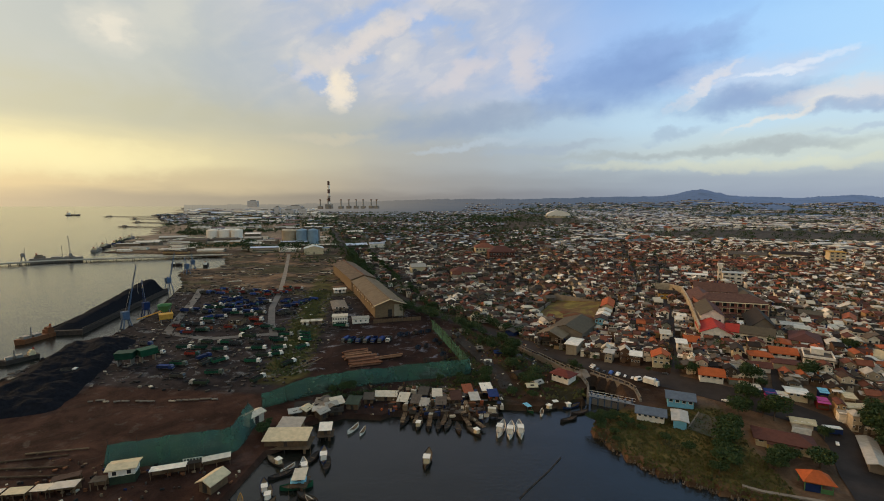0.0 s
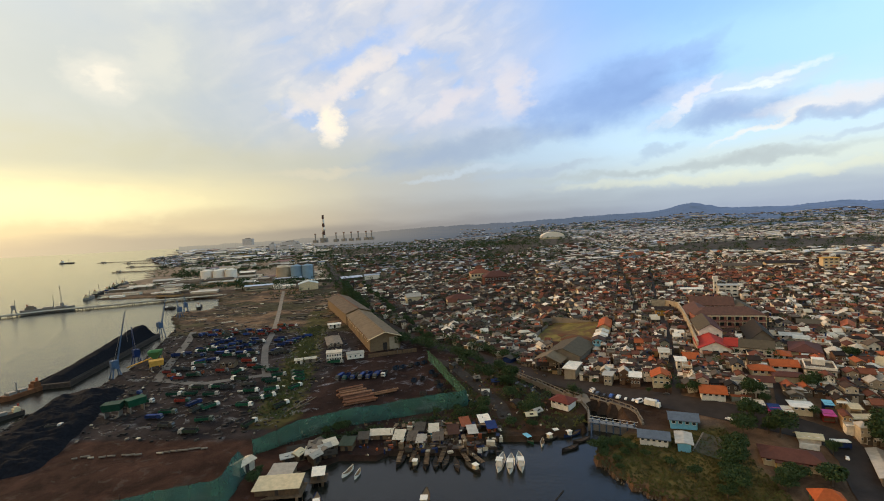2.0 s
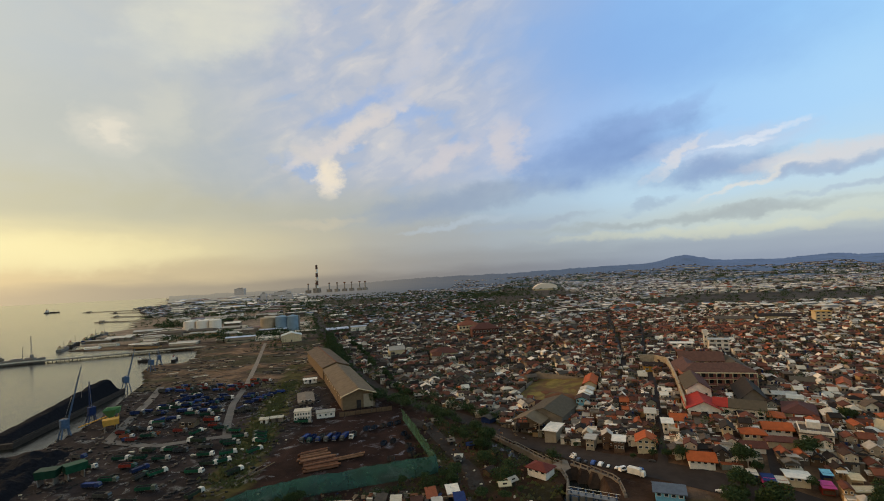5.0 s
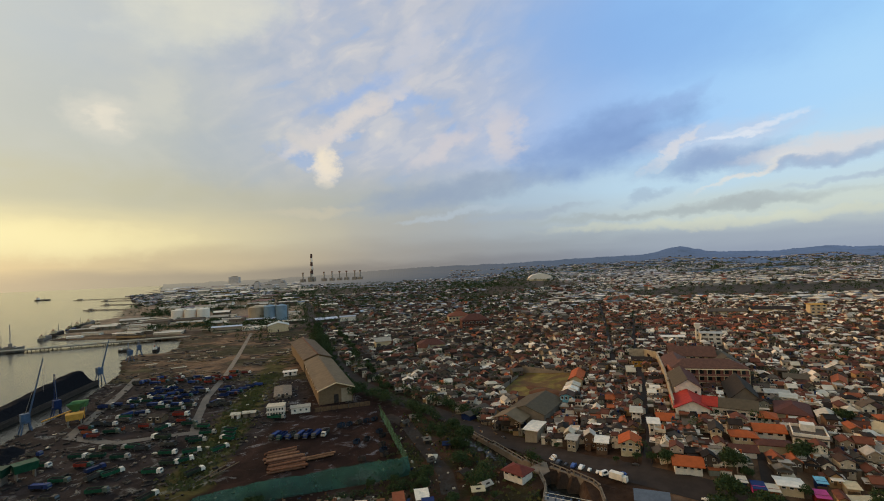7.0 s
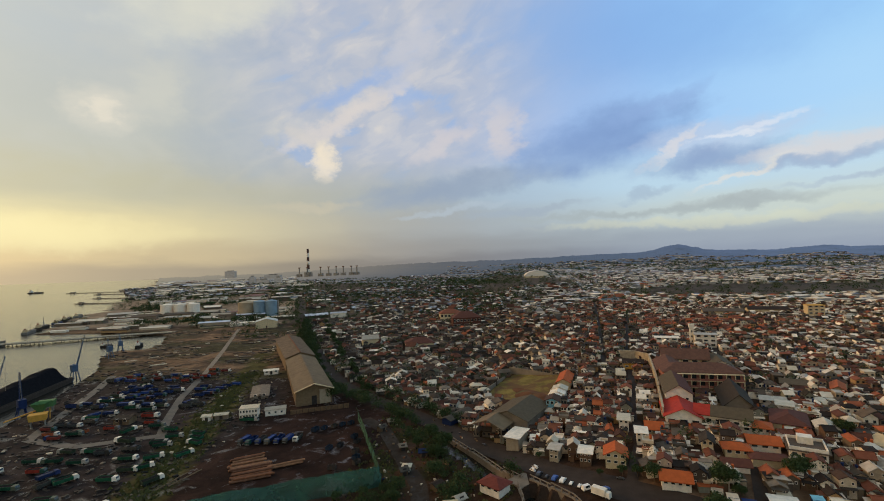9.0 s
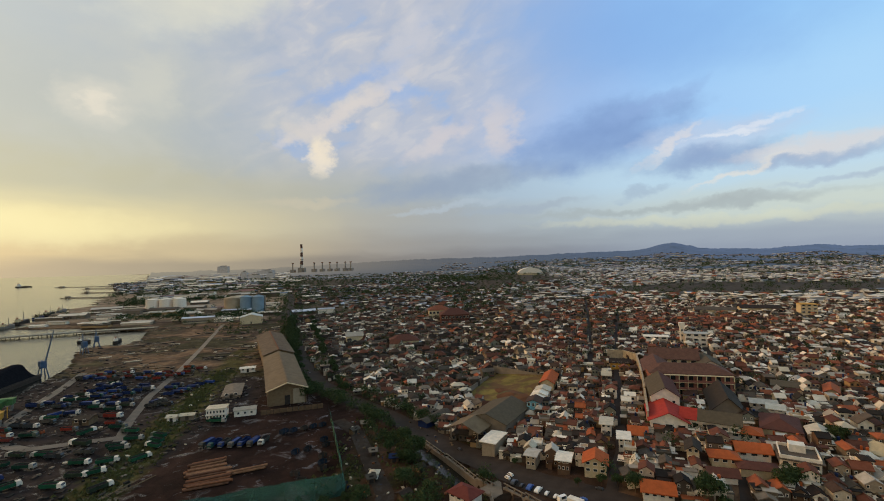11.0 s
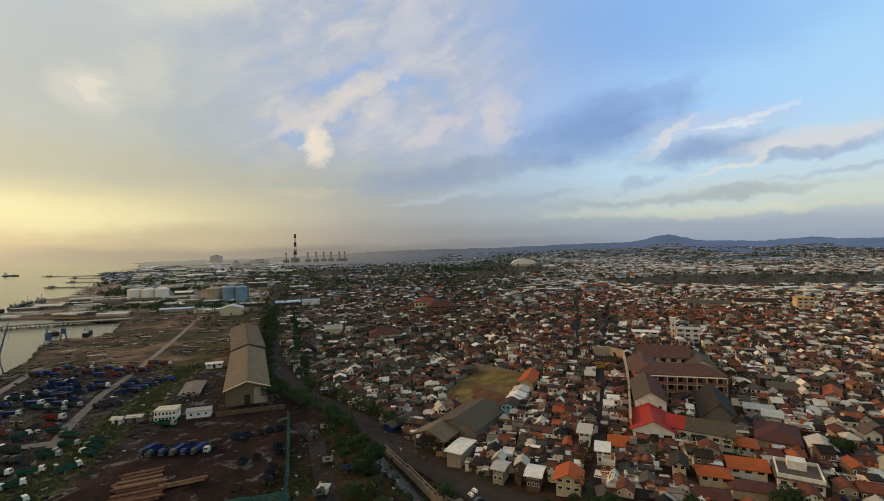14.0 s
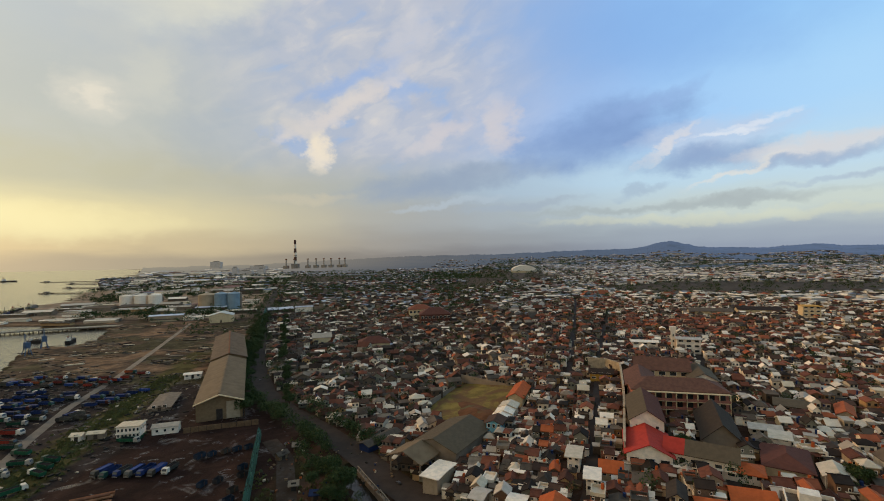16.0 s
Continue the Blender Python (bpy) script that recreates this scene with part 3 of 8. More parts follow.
build_ground()
sea = Mesh()
sea.raw([(-5000, -5000, 0), (5000, -5000, 0), (5000, 5000, 0), (-5000, 5000, 0)], [(0, 1, 2, 3)], M_WATER)
setting("water", sea, "calm murky grey-brown harbour water", "water")
setting("road", ribbon(Mesh(), ROAD, 8.0, M_ASPH), "worn dark asphalt main road along the canal", "road")
M_HAUL = mat("wet_haul_road", [(0.075, 0.068, 0.062)], 0.6, spread=0.6, scale=0.2, spec=0.3)
setting("road_yard", ribbon(Mesh(), YARD_ROAD[:3], 2.8, M_PALECONC), "pale dusty concrete haul road across the yard", "road")
setting("road_yard_wet", ribbon(Mesh(), YARD_ROAD[2:], 3.2, M_HAUL), "dark wet haul road between the parked trucks", "road")
setting("road_quay", ribbon(Mesh(), QUAY_ROAD, 3.8, M_HAUL, 0.07), "muddy concrete road along the coal quay", "road")
setting("road_lane", ribbon(Mesh(), LANE, 4.5, M_LANE, 0.07), "muddy unpaved lane between trees", "road")
for st, w in ((STREET_A, 2.6), (STREET_B, 2.4), (STREET_C, 2.6)):
    setting("road_street", ribbon(Mesh(), st, w, M_ASPH, 0.07), "narrow asphalt street between the houses", "road")


def rounded_ring(ring):
    """A closed ring with its corners cut twice."""
    for _ in range(2):
        ring = [p for (x0, y0), (x1, y1) in zip(ring, ring[1:] + ring[:1]) for p in ((x0 * 0.75 + x1 * 0.25, y0 * 0.75 + y1 * 0.25), (x0 * 0.25 + x1 * 0.75, y0 * 0.25 + y1 * 0.75))]
    return ring


waste = Mesh()
cx, cy = sum(p[0] for p in WASTE) / len(WASTE), sum(p[1] for p in WASTE) / len(WASTE)
rings = [[(cx + (p[0] - cx) * q, cy + (p[1] - cy) * q) for p in WASTE] for q in (1.0, 0.7, 0.4)]
pts = [(x, y, ground_z(x, y) + 0.22) for r in rings for x, y in r] + [(cx, cy, ground_z(cx, cy) + 0.22)]
k = len(WASTE)
fs = [(a * k + i, a * k + (i + 1) % k, (a + 1) * k + (i + 1) % k, (a + 1) * k + i) for a in range(2) for i in range(k)]
fs += [(2 * k + i, 2 * k + (i + 1) % k, 3 * k) for i in range(k)]
waste.raw(pts, fs, M_FIELD)
earth = [(25.2, 225.4), (30.5, 237), (38, 233.5), (46, 223), (50.5, 212.5), (47, 204.2), (36.4, 204.2)]
ex, ey = sum(p[0] for p in earth) / len(earth), sum(p[1] for p in earth) / len(earth)
bare, k = Mesh(), len(earth)
pts = [(ex + (x - ex) * q, ey + (y - ey) * q, ground_z(x, y) + 0.26 + 0.5 * (1 - q)) for q in (1.0, 0.72, 0.4) for x, y in rounded_ring(earth)]
k = len(pts) // 3
bare.raw(pts + [(ex, ey, ground_z(ex, ey) + 0.7)], [(a * k + i, a * k + (i + 1) % k, (a + 1) * k + (i + 1) % k, (a + 1) * k + i) for a in range(2) for i in range(k)] + [(2 * k + i, 2 * k + (i + 1) % k, 3 * k) for i in range(k)],
         mat("red_earth", [(0.10, 0.047, 0.022)], 0.95, spread=0.6, scale=0.12, patch=((0.10, 0.085, 0.03), 0.08, 0.55, 0.8)))
setting("ground_red_earth", bare, "low bank of bare red earth in the walled field", "field")
setting("ground_field", waste, "walled field of yellow dry grass and red earth", "field")

# hills on the horizon
def hill_top(az):
    """Height of the ridge: a slow rise to a flat peak, then rolling tops."""
    deg = -0.75 + 0.63 * smooth((az + 28) / 24) + 0.28 * smooth((az - 2) / 14) + 0.60 * math.exp(-((az - 22.5) / 2.4) ** 2) + 0.24 * math.exp(-((az - 35.2) / 1.8) ** 2) - 0.1 * smooth((az - 27) / 3)
    deg += 0.12 * smooth((az - 20.2) / 1.2) * smooth((25.6 - az) / 1.2)
    deg += 0.10 * noise.noise((az * 0.5, 0, 0)) + 0.07 * noise.noise((az * 1.6, 5, 0)) + 0.05 * noise.noise((az * 5.0, 9, 0)) + 0.035 * noise.noise((az * 13.0, 2, 0))
    return 58 + 2990 * math.tan(radians(deg))


hv, hf, naz = [], [], 760
HR = ((1350, 0.0), (1700, 0.02), (2050, 0.05), (2300, 0.12), (2500, 0.28), (2760, 0.6), (2990, 1.0), (3040, 0.9))


def hill_z(r, az):
    """Height of the rising ground at a distance and heading."""
    q = 0.0
    for (r0, q0), (r1, q1) in zip(HR, HR[1:]):
        if r0 <= r <= r1:
            q = q0 + (q1 - q0) * (r - r0) / (r1 - r0)
    q *= 1 + 0.25 * noise.noise((az * 0.5, r * 0.004, 2)) * (1 - q)
    low_z = ground_z(r * math.sin(radians(az)), r * math.cos(radians(az))) + 0.5
    return low_z + (hill_top(az) - low_z) * q


for i in range(naz):
    az = -36 + 96 * i / (naz - 1)
    s, c = math.sin(radians(az)), math.cos(radians(az))
    for r, q in HR:
        q2 = q * (1 + 0.25 * noise.noise((az * 0.5, r * 0.004, 2)) * (1 - q))
        low_z = ground_z(r * s, r * c) + (0.5 if q else -0.6)
        hv.append((r * s, r * c, low_z + (hill_top(az) - low_z) * q2))
for i in range(naz - 1):
    for k in range(7):
        a = 8 * i + k
        hf.append((a, a + 1, a + 9, a + 8))
hm = bpy.data.materials.new("hazy_hills")
hm.use_nodes = True
hn = Nodes(hm.node_tree)
hb = hm.node_tree.nodes["Principled BSDF"]
hp = hn.add("ShaderNodeNewGeometry").outputs["Position"]
hs = hn.add("ShaderNodeSeparateXYZ")
hn.put(hp, hs.inputs[0])
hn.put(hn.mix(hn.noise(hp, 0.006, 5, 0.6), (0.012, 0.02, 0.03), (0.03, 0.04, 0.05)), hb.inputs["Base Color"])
hb.inputs["Roughness"].default_value = 1.0
hb.inputs["Specular IOR Level"].default_value = 0.0
# distance haze put into the colour, grey seaward, bluer inland
haze_glow = hn.ramp(hn.math("DIVIDE", hn.math("ADD", hs.outputs[0], 2600.0), 5800.0, clamp=True),
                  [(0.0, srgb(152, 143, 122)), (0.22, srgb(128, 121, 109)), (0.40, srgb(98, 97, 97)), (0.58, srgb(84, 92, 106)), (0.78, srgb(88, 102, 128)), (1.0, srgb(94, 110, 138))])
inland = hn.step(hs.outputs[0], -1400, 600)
haze_glow = hn.mix(hn.math("MULTIPLY", hn.math("MULTIPLY", hn.step(hn.noise(hp, 0.004, 5, 0.65), 0.35, 0.65), 0.35), inland), haze_glow, srgb(72, 84, 100))
haze_glow = hn.mix(hn.math("MULTIPLY", hn.math("MULTIPLY", hn.step(hn.noise(hp, 0.012, 4, 0.7), 0.50, 0.64), 0.4), inland), haze_glow, srgb(62, 70, 78))
haze_glow = hn.mix(hn.math("MULTIPLY", hn.math("SUBTRACT", 1.0, hn.step(hn.vec("LENGTH", hp), 3000, 4400)), hn.math("MULTIPLY", inland, 0.6)), haze_glow, srgb(70, 76, 82))
# the painted haze gives off its own glow
hn.put(haze_glow, hb.inputs["Emission Color"])
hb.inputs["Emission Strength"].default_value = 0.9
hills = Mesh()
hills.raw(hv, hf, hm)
setting("backdrop_hills", hills, "low wooded hills on the far horizon, painted with blue haze", "hills")

# ---- landmarks: warehouse and yard ----


def window_part(parent, x, y, z, w, h, facing="y-", material=None, whole=False):
    """A window: a proud frame round a dark pane, set on a wall face."""
    fm = material or M_WHITE
    m = Mesh()
    g = m if whole else Mesh()
    t = 0.09 if w > 0.8 else 0.06
    if facing in ("y-", "y+"):
        s = -1 if facing == "y-" else 1
        a, b = sorted((y, y + s * 0.10))
        for q in ((x - w / 2, x + w / 2, z, z + t), (x - w / 2, x + w / 2, z + h - t, z + h), (x - w / 2, x - w / 2 + t, z + t, z + h - t), (x + w / 2 - t, x + w / 2, z + t, z + h - t)):
            m.box(q[0], q[1], a, b, q[2], q[3], fm)
        c, d = sorted((y + s * 0.01, y + s * 0.05))
        g.box(x - w / 2 + t, x + w / 2 - t, c, d, z + t, z + h - t, M_GLASS)
    else:
        s = -1 if facing == "x-" else 1
        a, b = sorted((x, x + s * 0.10))
        for q in ((y - w / 2, y + w / 2, z, z + t), (y - w / 2, y + w / 2, z + h - t, z + h), (y - w / 2, y - w / 2 + t, z + t, z + h - t), (y + w / 2 - t, y + w / 2, z + t, z + h - t)):
            m.box(a, b, q[0], q[1], q[2], q[3], fm)
        c, d = sorted((x + s * 0.01, x + s * 0.05))
        g.box(c, d, y - w / 2 + t, y + w / 2 - t, z + t, z + h - t, M_GLASS)
    wd = part("window", m, parent)
    if not whole:
        part("pane", g, wd)
    return wd


def roof_sheets(parent, w, d, h, rise, over, material, n, along="y", name="roof_sheet", thick=0.16, seam=0.05):
    """A gable roof laid in separate sheets down each slope; sheets share meshes."""
    for sgn in (-1, 1):
        half, length = (w / 2, d) if along == "y" else (d / 2, w)
        tilt = math.atan2(rise, half)
        run = math.hypot(rise, half) * (half + over) / half
        wide = (length + 2 * over) / n
        m = Mesh()
        m.box(0.02, run, -wide / 2 + seam / 2, wide / 2 - seam / 2, -thick, 0, material)
        me = m.data(name)
        for i in range(n):
            ob = new(name, me)
            ob.parent = parent
            at = -length / 2 - over + wide * (i + 0.5)
            dz = 0.004 * ((i * 7) % 5)
            if along == "y":
                ob.matrix_basis = Matrix.Translation((0, at, h + rise + thick + dz)) @ Matrix.Rotation(0 if sgn > 0 else math.pi, 4, "Z") @ Matrix.Rotation(tilt, 4, "Y")
            else:
                ob.matrix_basis = Matrix.Translation((at, 0, h + rise + thick + dz)) @ Matrix.Rotation(math.pi / 2 * sgn, 4, "Z") @ Matrix.Rotation(tilt, 4, "Y")


def warehouse():
    rz = 26.8
    ux, uy = -math.sin(radians(rz)), math.cos(radians(rz))
    fx, fy = -46.0, 219.5          # middle of the front gable
    L, W, H, R = 67.0, 14.6, 6.4, 2.5
    wh = thing("warehouse", "long tan warehouse with a dusty brown sheet roof", "warehouse", fx + ux * L / 2, fy + uy * L / 2, 1.2, rz)
    part("wall", Mesh().walls(W, L, H, R, M_TANWALL), wh)
    roof_sheets(wh, W, L, H, R, 0.7, M_TANROOF, 40)
    part("ridge_cap", Mesh().box(-0.35, 0.35, -L / 2 - 0.7, L / 2 + 0.7, H + R + 0.1, H + R + 0.26, M_TANROOF), wh)
    part("verge", Mesh().gable(W, 0.3, H - 0.25, R, 0.72, M_CREAM, 0.3, 0, -L / 2 - 0.72), wh, "pale verge boards along the gable")
    # a dark panel stands in for the shade inside the open doorway
    part("door", Mesh().box(-1.0, 1.0, -L / 2 - 0.12, -L / 2 + 0.02, 0, 3.6, M_DKWOOD), wh, "tall dark open doorway in the gable")
    part("sliding_door", Mesh().box(2.2, 6.6, -L / 2 - 0.2, -L / 2 + 0.02, 0, 5.9, M_TANPALE), wh, "pale sheet panel on the gable front")
    for i in range(6):
        part("pilaster", Mesh().box(-W / 2 - 0.15 + i * 0, -W / 2 + 0.1, -L / 2 + 2 + i * 12.4, -L / 2 + 2.5 + i * 12.4, 0, H - 0.6, M_CONC), wh)
    for i in range(10):
        window_part(wh, -W / 2, -L / 2 + 5 + i * 6.4, 4.0, 1.8, 0.8, "x-")
    # older second shed behind, a little taller
    L2, W2 = 72.0, 15.5
    bx, by = fx + ux * (L + 2.5 + L2 / 2) - 1.2, fy + uy * (L + 2.5 + L2 / 2)
    w2 = thing("warehouse", "older warehouse with a brown weathered roof behind the first", "warehouse", bx, by, 1.2, rz + 2)
    part("wall", Mesh().walls(W2, L2, 7.0, 2.5, M_TANWALL), w2)
    roof_sheets(w2, W2, L2, 7.0, 2.5, 0.6, mat("brown_sheet_roof", [(0.122, 0.092, 0.066)], 0.85, stripes=2.0, spread=0.4, scale=0.2), 30)
    part("ridge_cap", Mesh().box(-0.35, 0.35, -L2 / 2 - 0.6, L2 / 2 + 0.6, 9.6, 9.76, M_RUST), w2)


M_TANPALE = mat("pale_tan_sheet", [(0.30, 0.26, 0.20)], 0.8, stripes=2.0)
warehouse()


def shed(name, label, cat, x, y, z, rz, w, d, h, rise, wallm, roofm, along="y", windows=0, door=True, over=0.5, hip=False, n_sheets=0, wm=None):
    """A plain building: walls, pitched roof, door and a row of windows in front."""
    b = thing(name, label, cat, x, y, z, rz)
    part("wall", Mesh().walls(w, d, h, rise, wallm, along=along, flat=hip), b)
    if hip:
        part("roof", Mesh().hip(w, d, h, rise, over, roofm), b)
    elif n_sheets:
        roof_sheets(b, w, d, h, rise, over, roofm, n_sheets, along)
    else:
        part("roof", Mesh().gable(w, d, h, rise, over, roofm, along=along), b)
    if door:
        part("door", Mesh().box(-0.55, 0.55, -d / 2 - 0.06, -d / 2 + 0.02, 0, 2.05, M_DKWOOD), b)
    for i in range(windows):
        wx = -w / 2 + (i + 0.5) * w / windows
        if abs(wx) < 1.1 and door:
            continue
        window_part(b, wx, -d / 2, 1.0, min(1.3, w / windows * 0.6), 1.2, "y-", wm)
    return b


# two-storey white office on the yard
off = thing("office_building", "white two-storey yard office with dark windows and green base", "building", -65.0, 205.0, 1.2, 16)
part("wall", Mesh().walls(9.0, 6.5, 6.2, 0, M_WHITE, flat=True), off)
part("roof", Mesh().box(-4.9, 4.9, -3.7, 3.7, 6.2, 6.45, M_PALE), off)
part("base_band", Mesh().box(-4.56, 4.56, -3.32, 3.32, -0.5, 1.3, M_GREEN), off, "dark green painted base")
part("balcony", Mesh().box(-4.5, 4.5, -4.3, -3.25, 3.0, 3.15, M_CONC).box(-4.5, 4.5, -4.3, -4.24, 3.15, 3.9, M_WHITE), off)
for i in range(6):
    for z in (1.55, 4.0):
        window_part(off, -3.75 + i * 1.5, -3.25, z, 0.9, 1.4)
for i in range(3):
    window_part(off, 4.5, -2 + i * 2, 4.0, 0.9, 1.3, "x+")
off.matrix_basis = pose(-65.5, 203.5, 1.2, 0, 0, 16) @ Matrix.Diagonal((0.72, 0.72, 0.68, 1))
ln = thing("storage_shed", "long low white shed beside the yard office", "shed", -55.5, 210.5, 1.2, 22)
part("wall", Mesh().walls(10, 5, 3.0, 1.0, M_WHITE, along="x"), ln)
part("roof", Mesh().gable(10, 5, 3.0, 1.0, 0.4, M_PALE, along="x"), ln)
for i in range(3):
    window_part(ln, -3 + i * 3, -2.5, 0.9, 1.1, 1.2)
ln.matrix_basis = pose(-57.5, 208.5, 1.2, 0, 0, 22) @ Matrix.Diagonal((0.75, 0.75, 0.7, 1))
wl = Mesh()
for i in range(10):
    a = (-50 + i * 2.1, 207.5 + i * 0.85)
    wl.at(a[0], a[1], 1.2, 22).box(-1.05, 1.05, -0.12, 0.12, -0.4, 1.6, M_WOOD)
setting("wall_yard", wl, "dark boundary wall in front of the warehouse", "wall")
shed("storage_shed", "flat grey roofed store by the grass strip", "shed", -77.5, 236, 1.2, 24, 7, 19, 1.1, 0.4, M_CONC, M_GREY, "y", 2)
shed("storage_shed", "small white shed on the grass strip", "shed", -90, 273, 1.2, 24, 7, 3.4, 2.0, 0.5, M_WHITE, M_PALE, "x", 3)
shed("gate_hut", "small white guard hut with a pale roof", "hut", -81, 201, 1.2, 10, 3, 2.2, 1.8, 0.5, M_WHITE, M_PALE, "x", 2)
shed("storage_shed", "open store with a pale sheet roof", "shed", -76.5, 203, 1.2, 16, 4.4, 2.2, 1.8, 0.4, M_CONC, M_PALE, "x", 0)
shed("canteen_hut", "timber hut with a grey sheet roof between trucks", "hut", -113, 199, 1.2, 4, 6, 4.4, 2.0, 0.7, M_WOOD, M_GREY, "x", 2)

# green netting round the yard on timber posts
NETS = (
    [(-59, 120.5), (-48, 131), (-36, 138.5), (-23, 143.8), (-12, 147.8), (-4.8, 151.2), (-3.5, 152.2), (-3.9, 153.8), (-13.6, 178), (-23.6, 202.6)],
    [(-78.5, 91.2), (-72, 93.2), (-63.5, 95.6), (-55.5, 99.5), (-56.5, 105), (-58.5, 113.5)],
    [(-118, 398), (-126, 416), (-150, 470), (-176, 530)],
)
def rounded(line, times=1):
    for _ in range(times):
        out = [line[0]]
        for (x0, y0), (x1, y1) in zip(line, line[1:]):
            out += [(x0 * 0.85 + x1 * 0.15, y0 * 0.85 + y1 * 0.15), (x0 * 0.15 + x1 * 0.85, y0 * 0.15 + y1 * 0.85)]
        line = out + [line[-1]]
    return line


for line, high, lean, lab in zip(NETS, (5.3, 5.6, 6.0), (0.5, 2.2, 1.0), ("tall sagging green shade net screening the yard", "torn green shade net along the shore lane", "green screen net beside the tree-lined road")):
    fence = thing("net_fence", lab, "fence", line[0][0], line[0][1], 1.2)
    ox, oy = line[0]
    pts, soft = [], rounded(line)
    for (x0, y0), (x1, y1) in zip(soft, soft[1:]):
        n = max(1, round(math.hypot(x1 - x0, y1 - y0) / 2.2))
        pts += [(x0 + (x1 - x0) * i / n, y0 + (y1 - y0) * i / n) for i in range(n)]
    pts.append(soft[-1])
    rows_of = []
    for i, (x, y) in enumerate(pts):
        (ax, ay), (bx, by) = pts[max(i - 2, 0)], pts[min(i + 2, len(pts) - 1)]
        l = math.hypot(bx - ax, by - ay)
        nx, ny = (by - ay) / l, -(bx - ax) / l
        top = high + 0.7 * noise.noise((x * 0.12, y * 0.12, 1)) - 0.2 * (i % 2)
        top *= 0.82 + 0.18 * min(1, i / 5, (len(pts) - 1 - i) / 3)
        col = []
        for j in range(7):
            s = j / 6
            belly = 0.5 * math.sin(math.pi * s) * (0.6 + 0.9 * noise.noise((x * 0.2, y * 0.2, j * 0.4)))
            col.append((x + nx * (belly + (1 - s) * lean) - ox, y + ny * (belly + (1 - s) * lean) - oy, -0.2 + top * s))
        rows_of.append(col)
    for k in range(0, len(pts) - 1, 6):
        cut = rows_of[k:k + 7]
        v = [p for col in cut for p in col]
        f = [(i * 7 + j, i * 7 + j + 7, i * 7 + j + 8, i * 7 + j + 1) for i in range(len(cut) - 1) for j in range(6)]
        part("netting", Mesh().raw(v, f, M_NET), fence)
    for i in range(0, len(pts), 3):
        px, py = pts[i][0] - ox, pts[i][1] - oy
        part("post", Mesh().tube((px, py, -0.4), (px, py, high + 0.1), 0.07, 0.05, M_DKWOOD, 6), fence)

# ---- trucks ----


M_CAB = mat("cab_paint", [(0.04, 0.045, 0.06), (0.10, 0.09, 0.08), (0.55, 0.53, 0.5), (0.02, 0.06, 0.05), (0.03, 0.03, 0.03), (0.05, 0.045, 0.04), (0.02, 0.035, 0.12), (0.06, 0.02, 0.015)], 0.5, spread=0.2)


M_WHITECAB = mat("white_cab_paint", [(0.72, 0.70, 0.66), (0.30, 0.29, 0.27), (0.60, 0.58, 0.54), (0.08, 0.10, 0.08)], 0.45, spread=0.2)


def truck(body, body_label, load=True, long=6.0, cabm=None):
    t = thing("dump_truck", body_label, "truck", group="trucks parked in the yard")
    part("chassis", Mesh().box(-long / 2 - 0.3, long / 2 + 1.9, -0.45, 0.45, 0.62, 0.95, M_STEEL), t)
    bed = Mesh()
    x0, x1 = -long / 2 - 0.3, long / 2 - 0.2
    bed.box(x0, x1, -1.2, 1.2, 1.0, 1.12, body)
    for a in ((x0, x1, -1.25, -1.15), (x0, x1, 1.15, 1.25), (x0, x0 + 0.1, -1.15, 1.15), (x1 - 0.1, x1, -1.15, 1.15)):
        bed.box(*a, 1.0, 2.45, body)
    for i in range(5):
        x = x0 + 0.4 + i * (x1 - x0 - 0.8) / 4
        for s in (-1, 1):
            a, b = sorted((s * 1.25, s * 1.33))
            bed.box(x - 0.06, x + 0.06, a, b, 1.0, 2.45, body)
    b = part("bed", bed, t)
    if load:
        m = Mesh()
        m.box(x0 + 0.12, x1 - 0.12, -1.14, 1.14, 1.15, 2.35, load, 0.25)
        part("load", m, b)
    cab = Mesh()
    c0, c1 = long / 2 - 0.05, long / 2 + 1.85
    p = [(c0, -1.15, 0.75), (c1, -1.15, 0.75), (c1 + 0.05, -1.15, 1.6), (c1 - 0.35, -1.08, 2.55), (c0, -1.08, 2.6)]
    pts = p + [(x, -y, z) for x, y, z in p]
    cab.raw(pts, [(0, 1, 2, 3, 4), (9, 8, 7, 6, 5), (0, 5, 6, 1), (1, 6, 7, 2), (2, 7, 8, 3), (3, 8, 9, 4), (4, 9, 5, 0)], cabm or M_CAB)
    cb = part("cab", cab, t)
    part("windscreen", Mesh().raw([(c1 + 0.055, -0.95, 1.68), (c1 + 0.055, 0.95, 1.68), (c1 - 0.28, 0.9, 2.42), (c1 - 0.28, -0.9, 2.42)], [(0, 1, 2, 3)], M_GLASS), cb)
    part("bumper", Mesh().box(c1, c1 + 0.16, -1.15, 1.15, 0.5, 0.8, M_STEEL), t)
    for x in (-long / 2 + 0.7, -long / 2 + 1.9, long / 2 + 1.0):
        for s in (-1, 1):
            a, b2 = (s * 0.8, s * 1.15)
            part("wheel", Mesh().tube((x, a, 0.5), (x, b2, 0.5), 0.5, 0.5, M_TYRE, 12), t)
    return t


def fresh(ob, x, y, rz, used, z=None, scale=1.0):
    """Puts the model at the first place asked for and copies at all others."""
    m = pose(x, y, ground_z(x, y) if z is None else z, 0, 0, rz) @ Matrix.Diagonal((scale, scale, scale, 1))
    if ob.name in used:
        return copy_thing(ob, m)
    used.add(ob.name)
    ob.matrix_basis = m
    return ob


